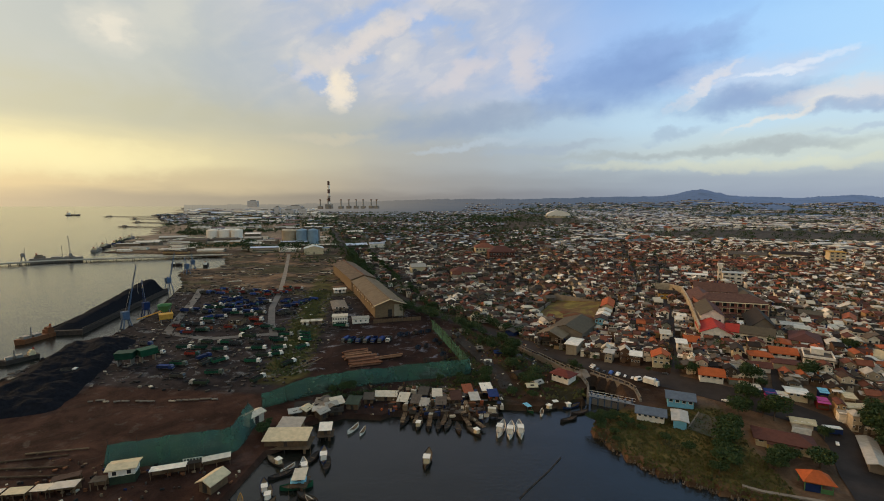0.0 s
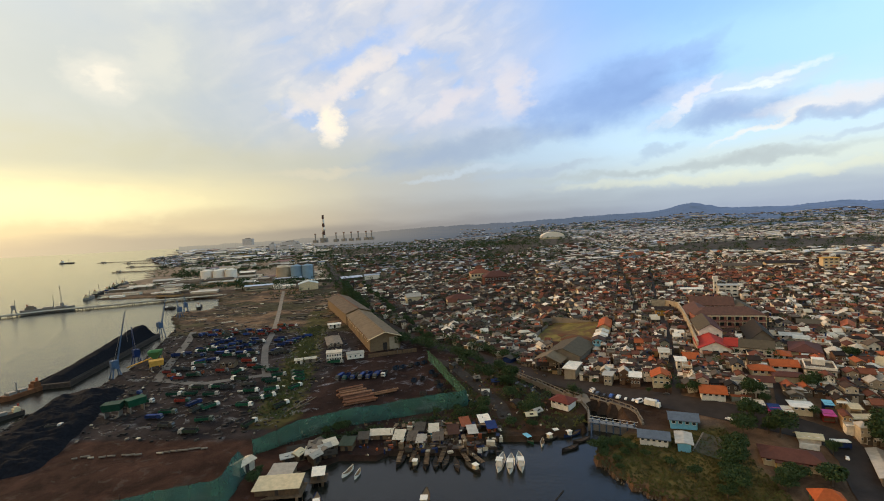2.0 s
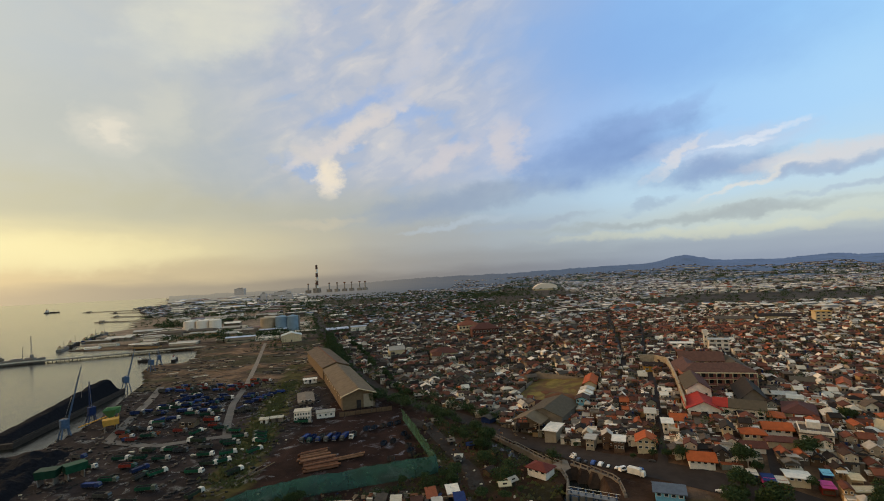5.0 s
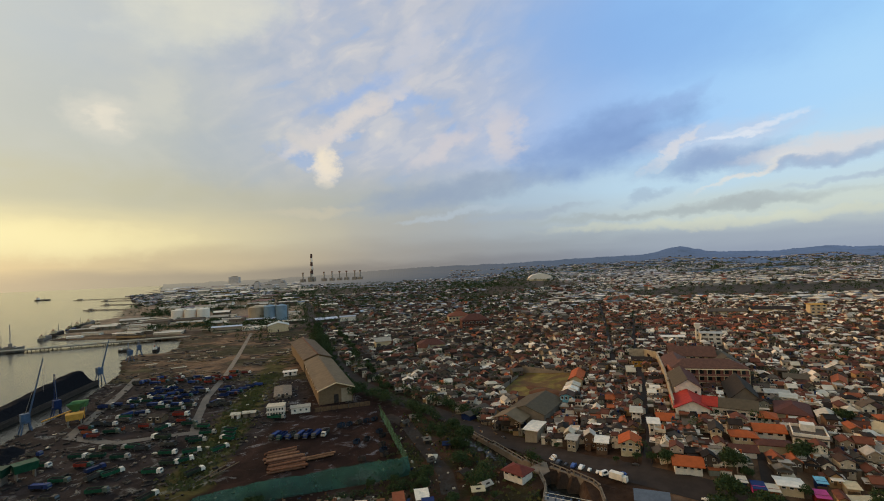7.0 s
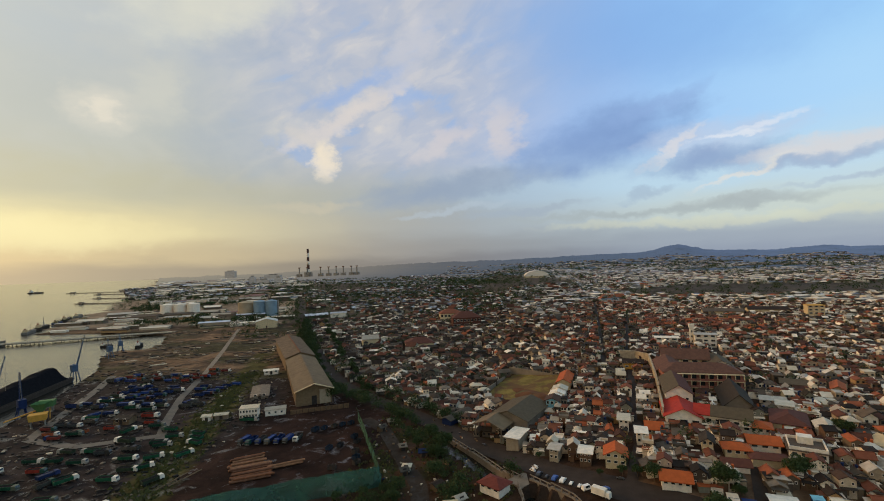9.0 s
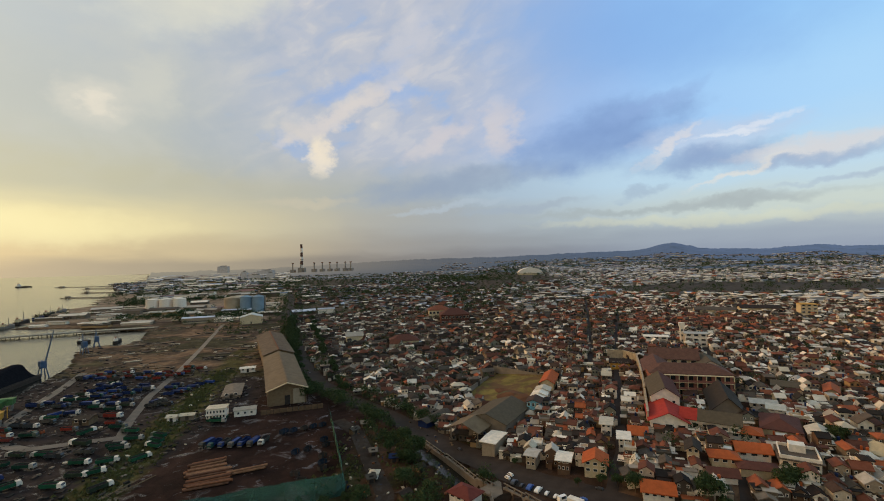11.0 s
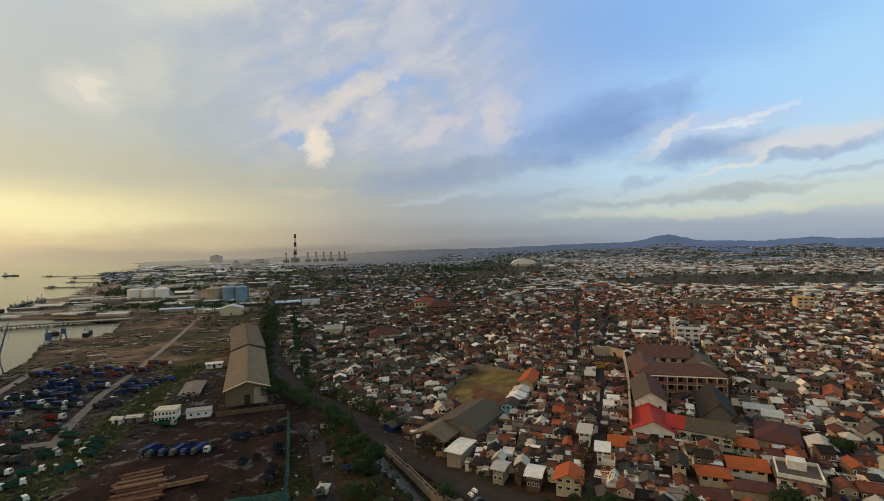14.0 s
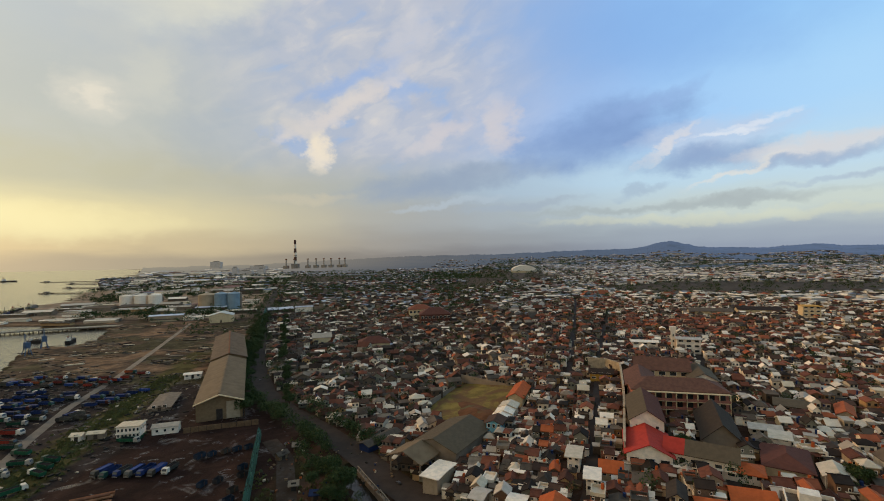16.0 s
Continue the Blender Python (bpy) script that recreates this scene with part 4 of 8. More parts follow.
placed = set()
tr_green = truck(M_GREEN, "dark green dump truck with a white cab", M_COAL, 6.6, M_WHITECAB)
tr_blue = truck(M_BLUE, "blue dump truck with a worn cab", False)
tr_navy = truck(M_DKBLUE, "dark navy covered truck with a worn cab", M_DKBLUE)
tr_red = truck(M_REDPAINT, "rust-red dump truck with a worn cab", M_COAL)
tr_grey = truck(mat("grimy_grey_paint", [(0.06, 0.06, 0.055), (0.10, 0.09, 0.08), (0.04, 0.045, 0.05)], 0.7, spread=0.4), "grimy dark grey truck with a worn cab", M_COAL, 5.0)
rng = random.Random(4)
for x, y, r in ((-96, 179, 172), (-109, 170.5, 176), (-114, 163.5, 8), (-107, 163.8, 190), (-84, 178, 12), (-82.5, 183.5, 14), (-75, 186, 168), (-73, 182, 166), (-71, 178, 162), (-80, 152.5, 6),
                (-79, 158.5, 8), (-101, 171, 184), (-112, 217, 4), (-91.5, 151.5, 60), (-69, 169, 60), (-63.5, 199.5, 2), (-99, 163, 10), (-120, 157, 2), (-85, 166, 8), (-66.5, 152, 62),
                (-87, 141, 12), (-69.7, 137.5, 75), (-104, 147, 6), (-75.5, 160, 40), (-77.5, 167, 30), (-96.3, 193.6, 8), (-81.4, 176, 20), (-88, 190, 176)):
    fresh(tr_green, x, y, r, placed, None, 0.80)
for row in range(9):
    for col in range(5):
        x, y = -150 + col * 10.6 + row * 1.2 + rng.uniform(-1, 1), 216 + row * 3.9 + col * 0.8 + rng.uniform(-0.5, 0.5)
        if rng.random() < 0.12 or off_line(x, y, YARD_ROAD) < 5:
            continue
        fresh(rng.choice((tr_blue, tr_blue, tr_navy, tr_navy, tr_green if col < 2 else tr_blue)), x, y, rng.choice((2, 5, 182, 178)) + rng.uniform(-3, 3), placed, None, 0.80)
for x, y, r in ((-107, 204, 4), (-101, 197, 2), (-130, 185, 8), (-120, 187.5, 186), (-112, 191, 6), (-106, 157, 8), (-119, 278, 5), (-128, 281, 6), (-136, 190, 4), (-125, 181.5, 182)):
    fresh(tr_red, x, y, r, placed, None, 0.80)
for row in range(4):
    for col in range(5):
        fresh(rng.choice((tr_red, tr_red, tr_navy, tr_grey)), -170 + col * 10.5 + row * 2 + rng.uniform(-1, 1), 258 + row * 4.0 + rng.uniform(-0.6, 0.6), 4 + rng.uniform(-4, 4), placed, None, 0.82)
for x, y, ob in ((-55.0, 180.6, tr_navy), (-52.2, 180.0, tr_blue), (-49.2, 180.4, tr_grey), (-46.2, 180.8, tr_navy), (-43.4, 181.2, tr_blue), (-40.6, 181.6, tr_navy), (-37.6, 182.4, tr_grey)):
    fresh(ob, x, y, -96 + rng.uniform(-5, 5), placed, None, 0.82)
for i in range(70):
    x, y = rng.uniform(-150, -62), rng.uniform(128, 262)
    if off_line(x, y, YARD_ROAD) < 4 or off_line(x, y, QUAY_ROAD) < 4 or inside(x, y, SEA) or y < 128 + (-62 - x) * 0.1 or off_line(x, y, [(-64, 143), (-80, 198), (-103, 275)]) < 7 or x > -66 - (y - 150) * 0.25:
        continue
    fresh(rng.choice((tr_grey, tr_grey, tr_navy, tr_green)), x, y, rng.choice((4, 186, 10, 70)) + rng.uniform(-8, 8), placed, None, 0.82)
# skips and tubs along the net
M_SKIP = mat("grimy_skip_paint", [(0.03, 0.03, 0.035), (0.06, 0.05, 0.045), (0.02, 0.03, 0.05)], 0.7, spread=0.4)
tub = thing("skip", "open dark steel skip tub with sloping ends", "skip", group="skips in the yard")
sk = Mesh()
for a in ((-1.6, 1.6, -0.95, -0.87), (-1.6, 1.6, 0.87, 0.95), (-1.6, -1.52, -0.87, 0.87), (1.52, 1.6, -0.87, 0.87), (-1.52, 1.52, -0.87, 0.87)):
    sk.box(*a, 0.05, 0.15 if a == (-1.52, 1.52, -0.87, 0.87) else 1.5, M_SKIP)
part("tub", sk, tub)
for s in (-1, 1):
    part("skid", Mesh().box(-1.5, 1.5, s * 0.6 - 0.08, s * 0.6 + 0.08, 0.0, 0.08, M_RUST), tub)
    part("rib", Mesh().box(-0.08, 0.08, s * 0.95 - 0.04, s * 0.95 + 0.04, 0.1, 1.45, M_RUST), tub)
for x, y, r in ((-34.6, 190, 70), (-32, 191.5, 70), (-29, 193.5, 66), (-26.5, 195, 64), (-23.8, 196.5, 60), (-24.5, 174.7, 80), (-21.6, 176.8, 80), (-15.4, 172.3, 70), (-12.9, 164.5, 60), (-19, 161, 0), (-15.9, 157.5, 0),
                (-17, 180, 70), (-19, 184, 70), (-14, 168, 66)):
    fresh(tub, x, y, r, placed, None, 0.85)
# long rusty pipes and logs
for x0, y0, x1, y1, n in ((-50.9, 165, -43.4, 169.4, 5), (-49.5, 161.5, -41, 166, 5), (-47.6, 158.7, -38, 163.5, 6), (-45.5, 155.5, -36, 160.5, 5), (-44, 152.9, -34.5, 157.3, 5), (-38, 161, -29, 166, 3)):
    st = thing("pipe_stack", "stack of long rusty orange pipes on the dark yard", "pipes", (x0 + x1) / 2, (y0 + y1) / 2, 1.2, math.degrees(math.atan2(y1 - y0, x1 - x0)), "pipe stacks in the yard")
    l = math.hypot(x1 - x0, y1 - y0) / 2
    for i in range(n):
        lay, k = (0, i) if i < (n + 1) // 2 else (1, i - (n + 1) // 2 + 0.5)
        e = rng.uniform(-0.7, 0.7)
        part("pipe", Mesh().tube((-l + e, k * 0.62 - 0.9, 0.32 + lay * 0.52), (l + e, k * 0.62 - 0.9, 0.32 + lay * 0.52), 0.3, 0.3, M_LOG, 10), st)
for i, (x0, y0, x1, y1) in enumerate(((-100, 92, -88, 96), (-104, 88, -90, 93), (-101, 86, -86, 89), (-98, 83.5, -84, 86), (-60, 150, -57, 160), (-62, 148, -60, 158))):
    lg = thing("timber_pole", "long bleached timber pole lying on bare earth", "pole", (x0 + x1) / 2, (y0 + y1) / 2, 1.25, math.degrees(math.atan2(y1 - y0, x1 - x0)), "poles on the ground")
    l = math.hypot(x1 - x0, y1 - y0) / 2
    part("shaft", Mesh().tube((-l, 0, 0.22), (l, 0, 0.2), 0.22, 0.15, M_WOOD, 8), lg)
    part("bearer", Mesh().box(-0.1 - l * 0.6, 0.1 - l * 0.6, -0.5, 0.5, -0.1, 0.05, M_WOOD), lg)

# scattered scrap, planks and sheets on the yards and waste ground
sc = Mesh()
for i in range(3100):
    if i < 1700:
        x, y = rng.uniform(-200, -60), rng.uniform(128, 285)
    else:
        x, y = rng.uniform(-255, -95), rng.uniform(262, 440)
    if inside(x, y, SEA) or off_line(x, y, YARD_ROAD) < 4 or (x > -95 + (330 - y) * 0.45 and y > 270):
        continue
    if i >= 1700 and noise.noise((x * 0.03, y * 0.05, 12)) < -0.02:
        continue
    if i < 1700:
        w, d, h = rng.uniform(0.2, 1.0), rng.uniform(0.15, 0.5), rng.uniform(0.1, 0.5)
        sc.at(x, y, 1.1, rng.uniform(0, 180)).box(-w, w, -d, d, 0, h, rng.choice((M_DKWOOD, M_DKWOOD, M_TYRE, M_GREY, M_PALE if i % 5 == 0 else M_TYRE, M_CONC if i % 3 == 0 else M_TYRE)))
    else:
        w, d, h = rng.uniform(0.5, 1.2) * rng.choice((1, 1, 2, 4)), rng.uniform(0.2, 0.9), rng.uniform(0.1, 0.6)
        sc.at(x, y, 1.1, rng.gauss(15, 22)).box(-w, w, -d, d, 0, h, rng.choice((M_WOOD, M_GREY, M_CONC, M_DKWOOD, M_DKWOOD, M_PALE if i % 2 == 0 else M_WOOD, M_OLDWOOD, M_TYRE)))
tagged(part("scrap", sc), "scattered planks, scrap metal and sheets on bare ground", "scrap", kind="stuff")

# ---- harbour ----


def coal_barge(x, y, rz, length, beam, high, lab):
    b = thing("coal_barge", lab, "barge", x, y, 0.0, rz)
    L, B = length / 2, beam / 2
    hull = Mesh().raw([(-L, -B, -1.5), (L - 4, -B, -1.5), (L - 4, B, -1.5), (-L, B, -1.5), (-L, -B, 2.0), (L, -B, 2.0), (L, B, 2.0), (-L, B, 2.0)],
                      [(3, 2, 1, 0), (4, 5, 6, 7), (0, 1, 5, 4), (1, 2, 6, 5), (2, 3, 7, 6), (3, 0, 4, 7)], M_DKWOOD)
    part("hull", hull, b, "grimy black steel hull")
    heap, v, f, nx, ny = Mesh(), [], [], 40, 12
    for i in range(nx + 1):
        for j in range(ny + 1):
            u, w = i / nx * 2 - 1, j / ny * 2 - 1
            z = 2.05 + high * (0.25 + 0.85 * i / nx) * max(0, min(1, (1 - abs(w)) * 1.4)) * max(0, min(1, (1 - abs(u)) * 9)) * (0.92 + 0.16 * noise.noise((i * 0.3, j * 0.25, length)))
            v.append((u * (L - 1.5), w * (B - 0.8), z))
    for i in range(nx):
        for j in range(ny):
            a = i * (ny + 1) + j
            f.append((a, a + ny + 1, a + ny + 2, a + 1))
    part("coal_load", heap.raw(v, f, M_COAL), b, "heaped wet black coal")
    for s in (-1, 1):
        part("coaming", Mesh().box(-L + 1, L - 1, s * (B - 0.6) - 0.1, s * (B - 0.6) + 0.1, 2.0, 2.6, M_DKWOOD), b)
    return b


coal_barge(-193, 221, 107, 92, 15, 8.0, "long steel barge heaped with coal beside the quay")
bank, v, f, nx, ny = thing("coal_heap", "long wet black coal heap tipped along the quay", "coal heap", -138, 138, 1.2, 114), [], [], 88, 34
for i in range(nx + 1):
    for j in range(ny + 1):
        u, w = i / nx * 2 - 1, j / ny * 2 - 1
        q = smooth((1 - abs(u)) * 5) * smooth((1 - abs(w)) * 2.2)
        v.append((u * 36, w * 13 + 2 * noise.noise((i * 0.1, 3, 1)), -0.4 + q * (2.6 + 1.6 * noise.noise((i * 0.085, j * 0.11, 5)) + 0.9 * noise.noise((i * 0.25, j * 0.16, 9)) + 0.5 * noise.noise((i * 0.6, j * 0.4, 2)))))
part("coal", Mesh().raw(v, [(i * (ny + 1) + j, i * (ny + 1) + j + ny + 1, i * (ny + 1) + j + ny + 2, i * (ny + 1) + j + 1) for i in range(nx) for j in range(ny)], M_COAL), bank)


def boat(length, beam, hullm, deckm, lab, cabin=None, canopy=None, group="boats in the cove", name="fishing_boat", mast=False):
    b = thing(name, lab, "boat", group=group)
    v, f, n = [], [], 12
    for i in range(n + 1):
        u = i / n * 2 - 1
        w = beam / 2 * max(0.06, (1 - abs(u) ** 2.6)) * (1.0 if u > 0 else 1.0)
        sheer = 0.75 + 0.55 * u * u + (0.25 if u > 0 else 0.0) * u
        x = u * length / 2
        v += [(x, -w, sheer), (x, -w * 0.72, -0.05), (x, 0, -0.3), (x, w * 0.72, -0.05), (x, w, sheer), (x, w * 0.86, sheer - 0.28), (x, -w * 0.86, sheer - 0.28)]
    for i in range(n):
        for j in range(7):
            a, c = i * 7 + j, i * 7 + (j + 1) % 7
            f.append((a, c, c + 7, a + 7))
    m = Mesh()
    k = m.slot(hullm)
    m.raw(v, f, hullm)
    d = m.slot(deckm)
    for i in range(len(m.f)):
        if i % 7 == 5:
            m.s[i] = d
    part("hull", m, b)
    for i in range(3):
        x = -length * 0.25 + i * length * 0.22
        part("thwart", Mesh().box(x - 0.12, x + 0.12, -beam * 0.4, beam * 0.4, 0.62, 0.7, M_WOOD), b)
    if cabin:
        cl = length * 0.2
        c = part("cabin", Mesh().box(-length * 0.3, -length * 0.3 + cl, -beam * 0.32, beam * 0.32, 0.5, 2.2, cabin, 0.12), b)
        part("cabin_roof", Mesh().box(-length * 0.3 - 0.2, -length * 0.3 + cl + 0.3, -beam * 0.38, beam * 0.38, 2.2, 2.32, M_WHITE), c)
        part("cabin_window", Mesh().box(-length * 0.3 + cl - 0.03, -length * 0.3 + cl + 0.02, -beam * 0.24, beam * 0.24, 1.4, 1.95, M_GLASS), c)
    if canopy:
        m2 = Mesh().box(-length * 0.18, length * 0.3, -beam * 0.45, beam * 0.45, 2.0, 2.1, canopy)
        cp = part("canopy", m2, b)
        for x in (-length * 0.16, length * 0.28):
            for s in (-1, 1):
                part("stanchion", Mesh().tube((x, s * beam * 0.4, 0.5), (x, s * beam * 0.4, 2.0), 0.04, 0.04, M_STEEL, 6), cp)
    if mast:
        part("mast", Mesh().tube((length * 0.1, 0, 0.3), (length * 0.1, 0, 5.0), 0.07, 0.04, M_WOOD, 6), b)
    part("rudder", Mesh().box(-length / 2 - 0.1, -length / 2 + 0.25, -0.04, 0.04, -0.3, 0.9, hullm), b)
    return b


b_white = boat(7.5, 2.1, M_WHITE, M_STEEL, "white patrol launch with a cabin, moored abreast", M_WHITE, None, "white launches moored together", "motor_launch")
b_dark = boat(9.0, 2.6, M_DKWOOD, M_WOOD, "dark wooden fishing boat with a pale wheelhouse", M_CREAM)
b_dark2 = boat(8.0, 2.2, M_DKWOOD, M_DKWOOD, "dark open wooden fishing boat on still water", mast=True)
b_blue = boat(8.5, 2.5, M_BLUE, M_WOOD, "blue wooden fishing boat with a small cabin", M_WHITE)
b_pale = boat(5.5, 1.5, M_WHITE, M_WOOD, "small white rowing skiff afloat near the stilt houses", name="skiff")
b_green = boat(8.0, 2.4, M_GREEN, M_WOOD, "green wooden fishing boat with a tarpaulin canopy", None, M_SKYBLUE)
b_yellow = boat(4.4, 1.2, M_YELLOW, M_WOOD, "small yellow open boat drawn up by the bank", name="skiff")
placed2 = set()
for x, y, r in ((6.6, 117.6, 78), (9.0, 117.0, 84), (11.4, 117.8, 92)):
    fresh(b_white, x, y, r, placed2, 0.0, 1.0)
for ob, x, y, r in ((b_dark, -10, 102.5, 92), (b_pale, -30.7, 113.5, 70), (b_pale, -28, 112.6, 84), (b_dark2, -36.2, 98.5, 70), (b_blue, -33.6, 100.8, 110), (b_dark2, -4.2, 117, 105), (b_dark, -0.2, 116, 130),
                    (b_dark2, -9.4, 117.6, 95), (b_dark, -14.5, 118.2, 88), (b_green, -35, 89.6, 20), (b_blue, -41.4, 88.5, 120), (b_dark2, -31.5, 86.6, 160), (b_dark, -43.5, 97.5, 150), (b_blue, 0.9, 124, 110),
                    (b_pale, 17.8, 128, 80), (b_dark2, 24.6, 125.2, 30), (b_dark, 21.0, 131.5, 40), (b_green, 14.2, 130, 120), (b_dark2, 28.2, 129.5, 25), (b_blue, 26.5, 133, 30), (b_dark2, -12, 117.5, 100), (b_dark2, -7.0, 118.2, 80),
                    (b_white, -36.3, 96.2, 115), (b_yellow, -43.8, 83.8, 120), (b_green, 52.3, 88.1, 70), (b_blue, -39.4, 86.4, 110), (b_dark2, -34.2, 83.6, 70), (b_pale, -30.2, 85.6, 150), (b_dark, -38.0, 82.6, 80), (b_pale, -39.6, 95.4, 60), (b_dark2, -31.6, 97.6, 100), (b_dark2, -40, 93, 40), (b_dark2, -18.5, 118.5, 75), (b_dark, 23.2, 133.8, 20)):
    fresh(ob, x, y, r, placed2, 0.0, 0.82)
# floating boom of old tyres and bamboo across the cove
bm_line = [(10, 91.5), (13, 96), (16.5, 101), (20, 106.8)]
bo = thing("boom", "low bamboo boom lying on the water", "boom", 0, 0, 0)
for (x0, y0), (x1, y1) in zip(bm_line, bm_line[1:]):
    for k in (0, 1):
        part("bamboo", Mesh().tube((x0, y0 + k * 0.3, 0.06), (x1, y1 + k * 0.3, 0.08), 0.10, 0.08, M_DKWOOD, 6), bo)


def stilt_house(x, y, rz, w, d, h, roofm, wallm, lab, deck=1.1):
    s = thing("stilt_house", lab, "house", x, y, 0.0, rz, "stilt houses on the cove")
    part("deck", Mesh().box(-w / 2 - 0.8, w / 2 + 0.8, -d / 2 - 1.2, d / 2 + 0.4, deck - 0.15, deck, M_WOOD), s)
    for px in (-w / 2, 0, w / 2):
        for py in (-d / 2 - 1, 0, d / 2):
            part("stilt", Mesh().tube((px, py, -2.4), (px, py, deck - 0.1), 0.11, 0.1, M_DKWOOD, 6), s)
    m = Mesh().at(0, 0, deck)
    p = [(-w / 2, -d / 2, 0), (w / 2, -d / 2, 0), (w / 2, d / 2, 0), (-w / 2, d / 2, 0)]
    p += [(a, b, h + (0.5 if b > 0 else 0)) for a, b, _ in p]
    m.raw(p, [(0, 1, 5, 4), (1, 2, 6, 5), (2, 3, 7, 6), (3, 0, 4, 7), (4, 5, 6, 7)], wallm)
    part("wall", m, s)
    r = Mesh().at(0, 0, deck + h)
    for i in range(3):
        a, b = -w / 2 - 0.4 + i * (w + 0.8) / 3, -w / 2 - 0.4 + (i + 1) * (w + 0.8) / 3
        q = rng.uniform(0.02, 0.12)
        r.raw([(a, -d / 2 - 0.7, -0.02 + q), (b, -d / 2 - 0.7, -0.02 + q), (b, d / 2 + 0.4, 0.62 + q), (a, d / 2 + 0.4, 0.62 + q), (a, -d / 2 - 0.7, 0.06 + q), (b, -d / 2 - 0.7, 0.06 + q), (b, d / 2 + 0.4, 0.70 + q), (a, d / 2 + 0.4, 0.70 + q)],
              [(3, 2, 1, 0), (4, 5, 6, 7), (0, 1, 5, 4), (1, 2, 6, 5), (2, 3, 7, 6), (3, 0, 4, 7)], roofm)
    part("roof", r, s)
    part("door", Mesh().box(-0.4, 0.4, -d / 2 - 0.05, -d / 2 + 0.02, deck, deck + 1.3, M_DKWOOD), s)
    part("ladder", Mesh().box(w / 2 - 0.5, w / 2 + 0.1, -d / 2 - 1.3, -d / 2 - 1.2, -1.0, deck, M_WOOD), s)
    return s


for x, y, r, w, d, h, rm, wm, lab in (
    (-43.8, 104.5, 8, 15, 6.0, 2.6, M_CREAM, M_WOOD, "wide stilt shed with a cream sheet roof over the water"),
    (-45.5, 110, 4, 8.0, 5.0, 2.6, M_PALE, M_WOOD, "stilt shed with a pale patched roof"),
    (-46.5, 119.5, 20, 6, 4.5, 2.4, M_GREY, M_WOOD, "grey-roofed stilt hut by the net"),
    (-40.5, 119.5, -30, 5, 4.2, 2.4, M_GREY, M_WOOD, "grey-roofed stilt hut by the net"),
    (-38.5, 123.5, 35, 4.5, 4, 2.4, M_PALE, M_WOOD, "pale-roofed stilt hut over the mud"),
    (-42.5, 122.5, 10, 4.5, 3.6, 2.4, M_GREY, M_WOOD, "grey-roofed stilt hut by the net"),
    (-36.5, 109.8, 15, 3.6, 3.0, 2.0, M_PALE, M_WOOD, "small pale-roofed raft hut"),
    (-33.8, 123.8, 0, 4.8, 4.6, 2.8, M_GREEN, M_WOOD, "stilt hut with a dark green sheet roof"),
    (-26, 129.5, 4, 9.0, 2.6, 2.4, M_PALE, M_WOOD, "long narrow pale-roofed stilt shed"),
    (-20.5, 127.5, 0, 3.6, 5.5, 2.6, M_PALE, M_WOOD, "pale-roofed stilt hut at a jetty"),
    (-16.8, 127, 0, 3.0, 5.0, 2.6, M_GREY, M_WOOD, "narrow grey stilt hut at a jetty"),
    (-14.2, 125.5, 0, 2.8, 4.0, 2.4, M_PALE, M_CREAM, "narrow cream stilt hut at a jetty"),
    (-15.5, 132, 0, 3.4, 5.0, 2.8, M_GREY, M_WOOD, "grey stilt hut behind the jetties"),
    (-11.5, 131.5, 8, 3.4, 5.0, 2.6, M_PALE, M_SKYBLUE, "pale-roofed hut with blue walls"),
    (-9.8, 126.5, 5, 3.6, 4.0, 2.6, M_GREY, M_BLUE, "grey-roofed hut with blue boards"),
    (-6.0, 130.5, 10, 3.8, 5.5, 2.6, M_BROWN, M_WOOD, "brown-roofed stilt hut among jetties"),
    (-3.0, 135.5, 15, 3.4, 6.0, 2.6, M_TERRA, M_WOOD, "narrow red-roofed stilt hut"),
    (-0.8, 130.5, 14, 3.2, 4.5, 2.6, M_PALE, M_WOOD, "pale-roofed stilt hut at the shore"),
    (2.4, 137.5, 15, 4.2, 4.6, 2.6, M_PALE, M_BLUE, "white-roofed hut with blue tarpaulin"),
    (4.4, 133.5, 12, 3.4, 4.0, 2.4, M_DKBLUE, M_REDPAINT, "hut under a blue tarpaulin with red walls"),
    (-30.5, 127.5, 10, 3.6, 3.6, 2.4, M_GREY, M_WOOD, "grey-roofed stilt hut behind jetties"),
    (-34.6, 90.5, 10, 3.0, 3.0, 1.8, M_PALE, M_SKYBLUE, "small floating hut with a pale roof"),
):
    stilt_house(x, y, r, w * 0.66, d * 0.7, h * 0.62, rm, wm, lab)
for x, y, r, l in ((-19, 121.5, 92, 9), (-12, 121, 95, 10), (-8, 121.5, 85, 9), (-3.5, 123, 112, 12), (-15.5, 120.5, 90, 7), (-0.5, 121, 125, 10), (-24, 124.5, 4, 10)):
    j = thing("jetty", "rickety dark timber jetty on stakes", "jetty", x, y, 0, r, "timber jetties")
    for i in range(int(l / 0.8)):
        part("plank", Mesh().box(-l / 2 + i * 0.8, -l / 2 + i * 0.8 + 0.66, -0.6, 0.6, 1.0, 1.06, M_WOOD), j)
    for i in range(4):
        for s in (-0.55, 0.55):
            part("stake", Mesh().tube((-l / 2 + 0.3 + i * (l - 0.6) / 3, s, -2.3), (-l / 2 + 0.3 + i * (l - 0.6) / 3, s, 1.6 + (i % 2) * 0.5), 0.07, 0.05, M_DKWOOD, 6), j)
    for s in (-0.5, 0.5):
        part("stringer", Mesh().box(-l / 2, l / 2, s - 0.06, s + 0.06, 0.86, 1.0, M_DKWOOD), j)

# ---- quay cranes, tug, pier and far docks ----


